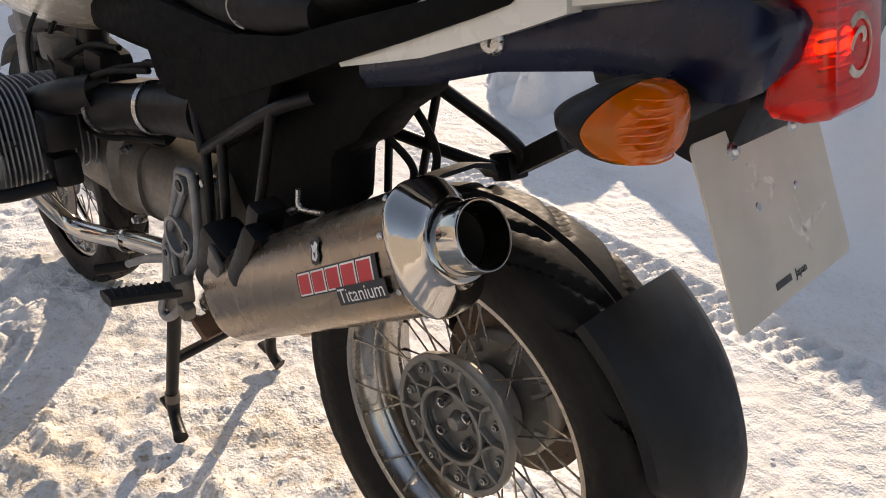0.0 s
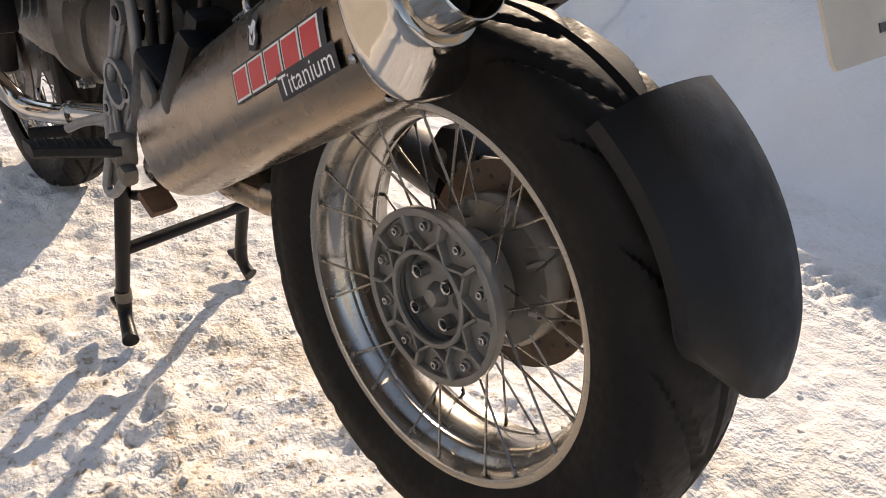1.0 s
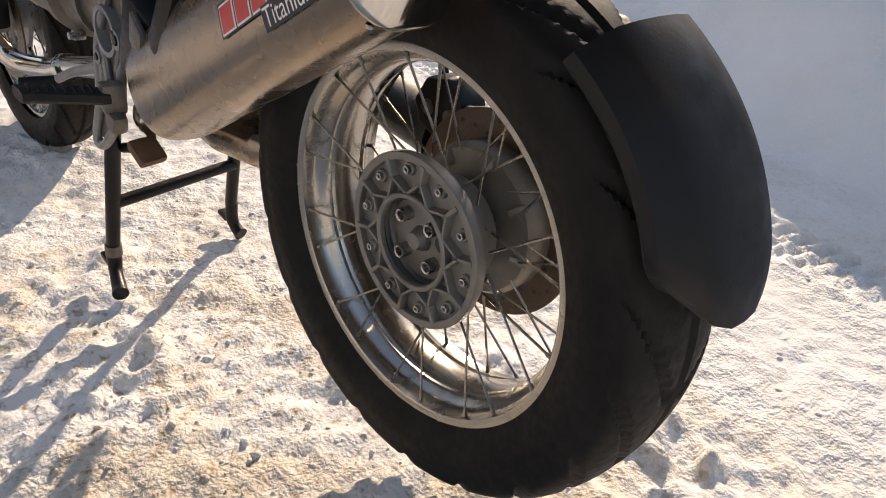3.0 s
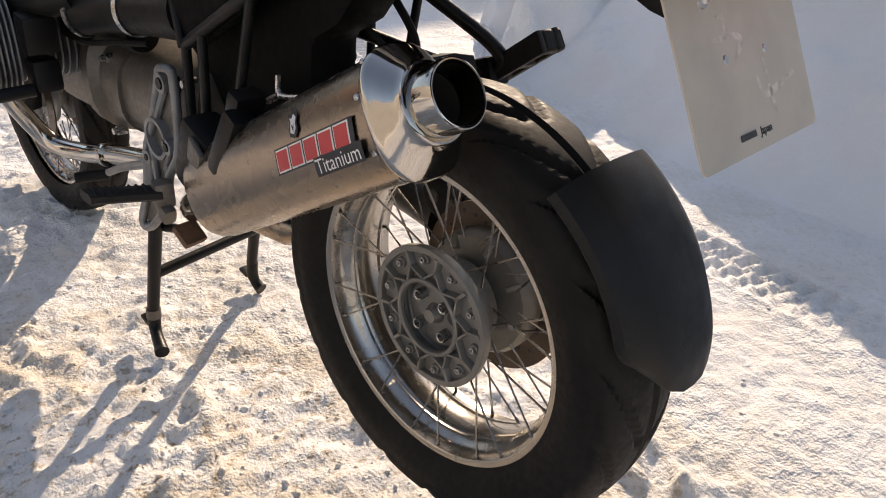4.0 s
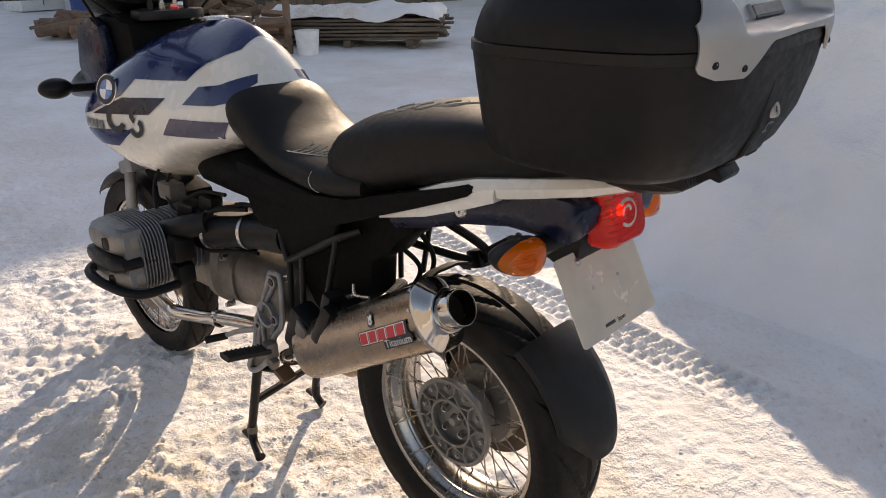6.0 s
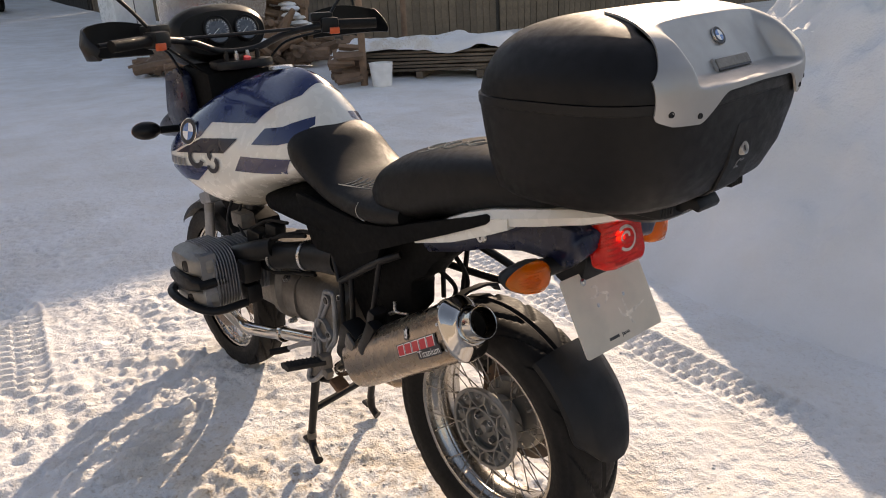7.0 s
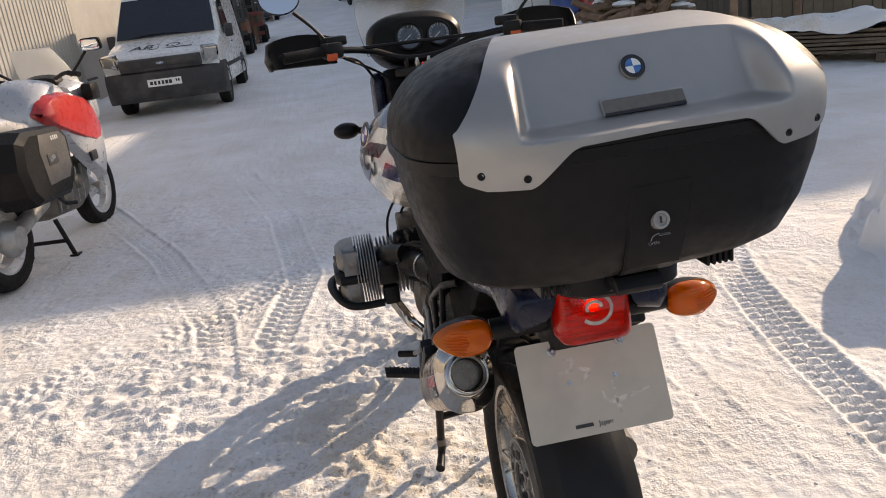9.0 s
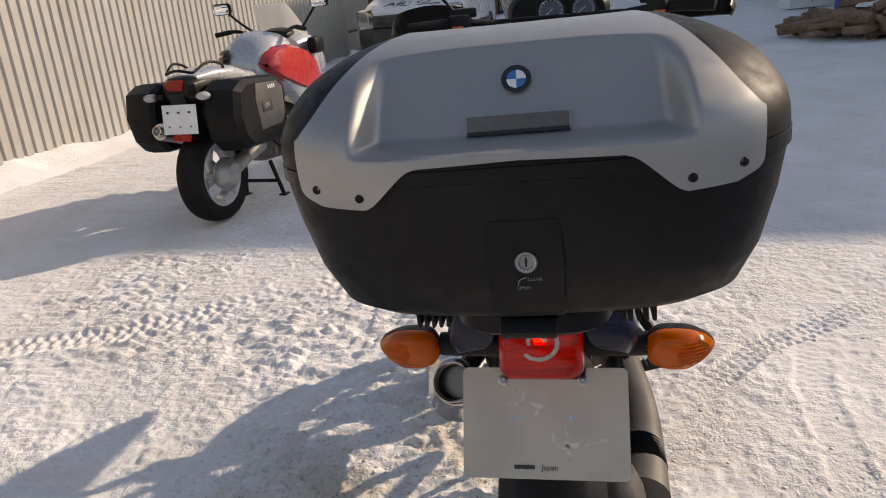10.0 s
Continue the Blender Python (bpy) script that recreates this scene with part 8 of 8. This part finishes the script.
for x, y, ma, lab, size in ((4.05, 28.5, YELLOW, "yellow drum machine standing in snow", 1.0), (3.55, 33.5, DARK_RED, "red drum machine capped with snow", 1.15), (3.05, 34.6, YELLOW, "yellow drum machine capped with snow", 1.1),
                            (2.45, 36.5, GREEN, "green drum machine capped with snow", 1.1), (2.15, 39.6, DARK_RED, "red drum machine capped with snow", 1.1), (4.3, 36.5, VAN_BLACK, "tall dark machine capped with snow", 1.9),
                            (3.35, 38.5, VAN_BLACK, "tall dark machine capped with snow", 1.9), (4.9, 31.5, VAN_BLACK, "tall dark machine capped with snow", 1.8)):
    mixer(x, y, ma, lab, 20, size)


def forklift(x, y, body, front, lab, mast=VAN_BLACK):
    f = thing("forklift", lab, "forklift", (x, y, gz(y)), 0, "forklifts behind the van")
    bm = bmesh.new()
    block(bm, (0, 1.6, 0.62), (1.0, 1.7, 0.75), (0, 0, 0), 0.06)
    part("chassis", bm, body, f)
    bm = bmesh.new()
    block(bm, (0, 2.2, 1.0), (1.0, 0.6, 0.6), (0, 0, 0), 0.10)
    part("counterweight", bm, VAN_BLACK, f)
    for sx in (-1, 1):
        for y in (0.85, 2.1):
            bm = bmesh.new()
            lathe(bm, [(0, -0.09), (0.24, -0.1), (0.30, -0.07), (0.30, 0.07), (0.24, 0.1), (0, 0.09)], (sx * 0.47, y, 0.30), (1, 0, 0), 24)
            part("wheel", bm, RUBBER, f)
        bm = bmesh.new()
        block(bm, (sx * 0.32, 0.45, 1.1), (0.10, 0.16, 2.1), (0, 0, 0), 0.01)
        part("mast_rail", bm, mast, f)
        bm = bmesh.new()
        slab(bm, [(0.30, 0.10), (-0.65, 0.06), (-0.65, 0.09), (0.24, 0.16), (0.24, 0.6), (0.30, 0.6)], sx * 0.26 - 0.05, sx * 0.26 + 0.05, 0.005)
        part("fork_tine", bm, COPPERY, f)
        for y, lean in ((1.0, 0.15), (2.3, -0.1)):
            bm = bmesh.new()
            rod(bm, (sx * 0.45, y, 0.95), (sx * 0.42, y + lean, 2.05), 0.03, seg=8)
            part("guard_post", bm, mast, f)
    for z in (0.35, 0.62, 0.95):
        bm = bmesh.new()
        block(bm, (0, 0.33, z), (1.05, 0.05, 0.12), (0, 0, 0), 0.01)
        part("carriage_bar", bm, front, f)
    bm = bmesh.new()
    block(bm, (0, 1.7, 2.07), (0.95, 1.3, 0.05), (0, 0, 0), 0.01)
    part("overhead_guard", bm, VAN_BLACK, f)
    bm = bmesh.new()
    block(bm, (0, 1.75, 1.10), (0.45, 0.45, 0.12), (0, 0, 0), 0.04)
    block(bm, (0, 1.98, 1.35), (0.45, 0.10, 0.45), (-8, 0, 0), 0.04)
    part("seat", bm, SEAT, f)


forklift(-2.42, 20.0, ORANGE, VAN_BLACK, "orange forklift truck parked behind the white van")
forklift(-2.15, 23.6, COPPERY, DARK_RED, "worn red forklift truck with a wide carriage, darkened for shade")
forklift(-1.95, 33.0, BARREL_BLUE, VAN_BLACK, "dark blue forklift truck with a pale mast", VAN_WHITE)


# ---- prints and chalk marks ----
def slant(s0, s1, q0, q1, lean=0.006):
    return [(s0, q0), (s1, q0), (s1 - lean, q1), (s0 - lean, q1)]


sticker("maker_sign", slant(0.168, 0.002, -0.0150, 0.0150, 0.008), INK, 0.0002, "red and white maker's sign on black ground")
for k in range(5):
    s0 = 0.1645 - 0.0315 * k
    sticker("sign_block", slant(s0, s0 - 0.0290, -0.0132, 0.0132, 0.007), WHITE_INK, 0.0005)
    sticker("sign_block", slant(s0 - 0.0020, s0 - 0.0270, -0.0113, 0.0113, 0.006), RED_INK, 0.0008)
sticker("word_ground", slant(0.090, -0.004, -0.0325, -0.0110, 0.006), INK, 0.0017, "black ground of the word")
t = text_mesh("Titanium", 0.0235, 0.0, 0.25)
w = max(v.co.x for v in t.verts)
for v in t.verts:
    v.co = on_can(0.087 - v.co.x / w * 0.088, -0.0295 + v.co.y) + Vector((-0.0021, 0, 0))
part("lettering", t, WHITE_INK, can, "white lettering Titanium")
head = [(0.150, 0.018), (0.147, 0.033), (0.1515, 0.040), (0.144, 0.037), (0.139, 0.043), (0.137, 0.036), (0.131, 0.037), (0.134, 0.030), (0.133, 0.021), (0.141, 0.014)]
head = [(0.108 + (a - 0.141) * 1.15, 0.017 + (q - 0.014) * 1.15) for a, q in head]
sticker("emblem", head, INK, 0.0003, "small black and white emblem")
sticker("emblem", [(0.108 + (a - 0.108) * 0.66, 0.0325 + (q - 0.0325) * 0.66) for a, q in head], WHITE_INK, 0.0006)
sticker("emblem", [(0.1115, 0.0350), (0.108, 0.031), (0.1045, 0.0350), (0.108, 0.024)], INK, 0.0009)


def arc_print(cy, cz, r, a0, a1, wdt, flat=0.8):
    out = []
    for k in range(13):
        a = radians(a0 + (a1 - a0) * k / 12)
        out.append((cy - r * math.cos(a), cz + r * flat * math.sin(a)))
    for k in range(12, -1, -1):
        a = radians(a0 + (a1 - a0) * k / 12)
        out.append((cy - (r - wdt) * math.cos(a), cz + (r - wdt) * flat * math.sin(a)))
    return out


# model sign: two bold curls, with small bars ahead of it
tank_print("model_sign", arc_print(1.075, 0.962, 0.046, 50, 340, 0.021), INK, 0.004, 1, True, "bold dark curled model sign")
tank_print("model_sign", arc_print(0.985, 0.982, 0.032, 20, 250, 0.017), INK, 0.004, 1)
tank_print("model_sign", arc_print(0.985, 0.946, 0.032, -170, 70, 0.017), INK, 0.004, 1)
for k in range(4):
    y = 1.245 - 0.028 * k
    tank_print("sign_bar", [(y, 0.925), (y - 0.020, 0.928), (y - 0.020, 0.952), (y, 0.949)], ALU_GREY, 0.0035, 1)
for sx in (-1, 1):
    roundel(tank, (sx * (-on_tank(1.125, 1.035, 0.001) + 0.006), 1.125, 1.035), (sx * 1.0, -0.22, 0.30), (0, 0, 1), 0.041)


def seat_top(keys, e, x, y):
    hw, z0, z1 = glide(keys, y)
    k = min(0.98, abs(x) / hw)
    return Vector((x, y, (z0 + z1) / 2 + (z1 - z0) / 2 * (1 - k ** e) ** (1 / e) + 0.0012))


def stroke(parent, pts, r=0.0017, name="chalk_mark"):
    bm = bmesh.new()
    tube(bm, pts, r * 0.7, 5, 4, flat=0.3)
    part(name, bm, CHALK, parent, "thin white chalk stroke")


rnd = random.Random(12)
for k in range(7):
    y = 0.435 - 0.020 * k
    stroke(seat, [seat_top(SEAT_F, 2.6, -0.115 + 0.006 * k, y), seat_top(SEAT_F, 2.6, -0.085 + 0.006 * k, y - 0.012), seat_top(SEAT_F, 2.6, -0.055 + 0.004 * k, y - 0.004)], 0.0026)
stroke(seat, [seat_top(SEAT_F, 2.6, -0.12, 0.45), seat_top(SEAT_F, 2.6, -0.10, 0.36), seat_top(SEAT_F, 2.6, -0.085, 0.29)], 0.0024)
for cx, cy in ((-0.055, 0.05), (-0.04, -0.01), (-0.06, 0.10)):
    stroke(seat2, [seat_top(SEAT_R, 3.0, cx + 0.028 * math.cos(a), cy + 0.026 * math.sin(a)) for a in np.linspace(0.4, 5.6, 9)], 0.0026)
stroke(seat2, [seat_top(SEAT_R, 3.0, -0.10, 0.13), seat_top(SEAT_R, 3.0, -0.06, 0.0), seat_top(SEAT_R, 3.0, -0.03, -0.06)], 0.0024)


def seat_side(y, z):
    hw, z0, z1 = glide(SEAT_F, y)
    k = min(0.97, abs(z - (z0 + z1) / 2) / ((z1 - z0) / 2))
    return Vector((-hw * (1 - k ** 2.8) ** (1 / 2.8) - 0.0012, y, z))


stroke(seat, [seat_side(0.318, 0.932), seat_side(0.322, 0.915), seat_side(0.318, 0.900), seat_side(0.312, 0.890), seat_side(0.304, 0.886), seat_side(0.306, 0.896), seat_side(0.314, 0.892)], 0.0015)
stroke(lamp, [Vector((-0.002 + 0.026 * math.cos(a), -0.3675 + 0.012 * (0.022 * math.sin(a) / 0.05), 0.953 + 0.022 * math.sin(a))) for a in np.linspace(-2.4, 2.3, 13)], 0.0050)
stroke(lamp, [Vector((-0.004 + 0.012 * math.cos(a), -0.3672, 0.955 + 0.010 * math.sin(a))) for a in np.linspace(0.0, 4.6, 9)], 0.0042)
for pts in (((-0.045, 0.046), (-0.030, 0.044), (-0.034, 0.028), (-0.056, 0.026)), ((-0.030, 0.030), (-0.005, 0.022), (-0.022, 0.006)), ((0.010, -0.012), (0.018, -0.032), (0.05, -0.030), (0.09, -0.022)), ((0.030, 0.0), (0.034, -0.045), (0.044, -0.058))):
    bm = bmesh.new()
    line = smooth_path([(x, 0, z) for x, z in pts], 6)
    rows = []
    for i, p in enumerate(line):
        d = (line[min(i + 1, len(line) - 1)] - line[max(i - 1, 0)]).normalized()
        o = Vector((-d.z, 0, d.x)) * (0.0026 * (0.5 + math.sin(math.pi * i / (len(line) - 1))))
        rows.append([PM @ (p + o + Vector((0, -0.00125, 0))), PM @ (p - o + Vector((0, -0.00125, 0)))])
    ring_faces(bm, rows, caps=False, closed=False)
    part("chalk_mark", bm, PALE_CHALK, plate, "faint pale chalk stroke")
bm = bmesh.new()
block(bm, PM @ Vector((-0.0305, -0.0016, -0.063)), (0.030, 0.0008, 0.0058), (-TILT_P, 0, 0))
part("print_bar", bm, PRINT_GREY, plate)
bm = text_mesh("Japan", 0.0115, 0.0003, 0.0)
bmesh.ops.transform(bm, matrix=PM @ pose(-0.006, -0.0014, -0.067, 90, 0, 0), verts=bm.verts)
part("print_word", bm, PRINT_GREY, plate, "small dark grey word Japan")
# crumbs of snow thrown about on the ground
rnd = random.Random(77)
ico = bmesh.new()
bmesh.ops.create_icosphere(ico, subdivisions=1, radius=1)
IV = [tuple(v.co) for v in ico.verts]
ico.verts.index_update()
IF = [tuple(v.index for v in f.verts) for f in ico.faces]
ico.free()
cx = np.array([rnd.uniform(-1.4, 1.4) if k % 3 == 0 else rnd.gauss(-0.25, 0.35) for k in range(1500)])
cy = np.array([rnd.uniform(-0.7, 2.4) if k % 3 == 0 else rnd.gauss(0.35, 0.45) for k in range(1500)])
cz = snow_height(cx, cy)
vs, fs = [], []
for x, y, z in zip(cx.tolist(), cy.tolist(), cz.tolist()):
    r = 0.002 + 0.006 * rnd.random() ** 5
    sx, sy, sz, b = r * rnd.uniform(0.7, 1.5), r * rnd.uniform(0.7, 1.5), r * rnd.uniform(0.5, 0.9), len(vs)
    vs += [(x + a * sx * rnd.uniform(0.75, 1.2), y + c * sy * rnd.uniform(0.75, 1.2), z + d * sz * rnd.uniform(0.75, 1.2)) for a, c, d in IV]
    fs += [(b + i, b + j, b + q) for i, j, q in IF]
me = bpy.data.meshes.new("snow_crumbs")
me.from_pydata(vs, [], fs)
me.shade_smooth()
me.materials.append(SNOW)
tagged(new("snow_crumbs", me), "loose crumbs of snow scattered on the ground", "snow", kind="stuff")
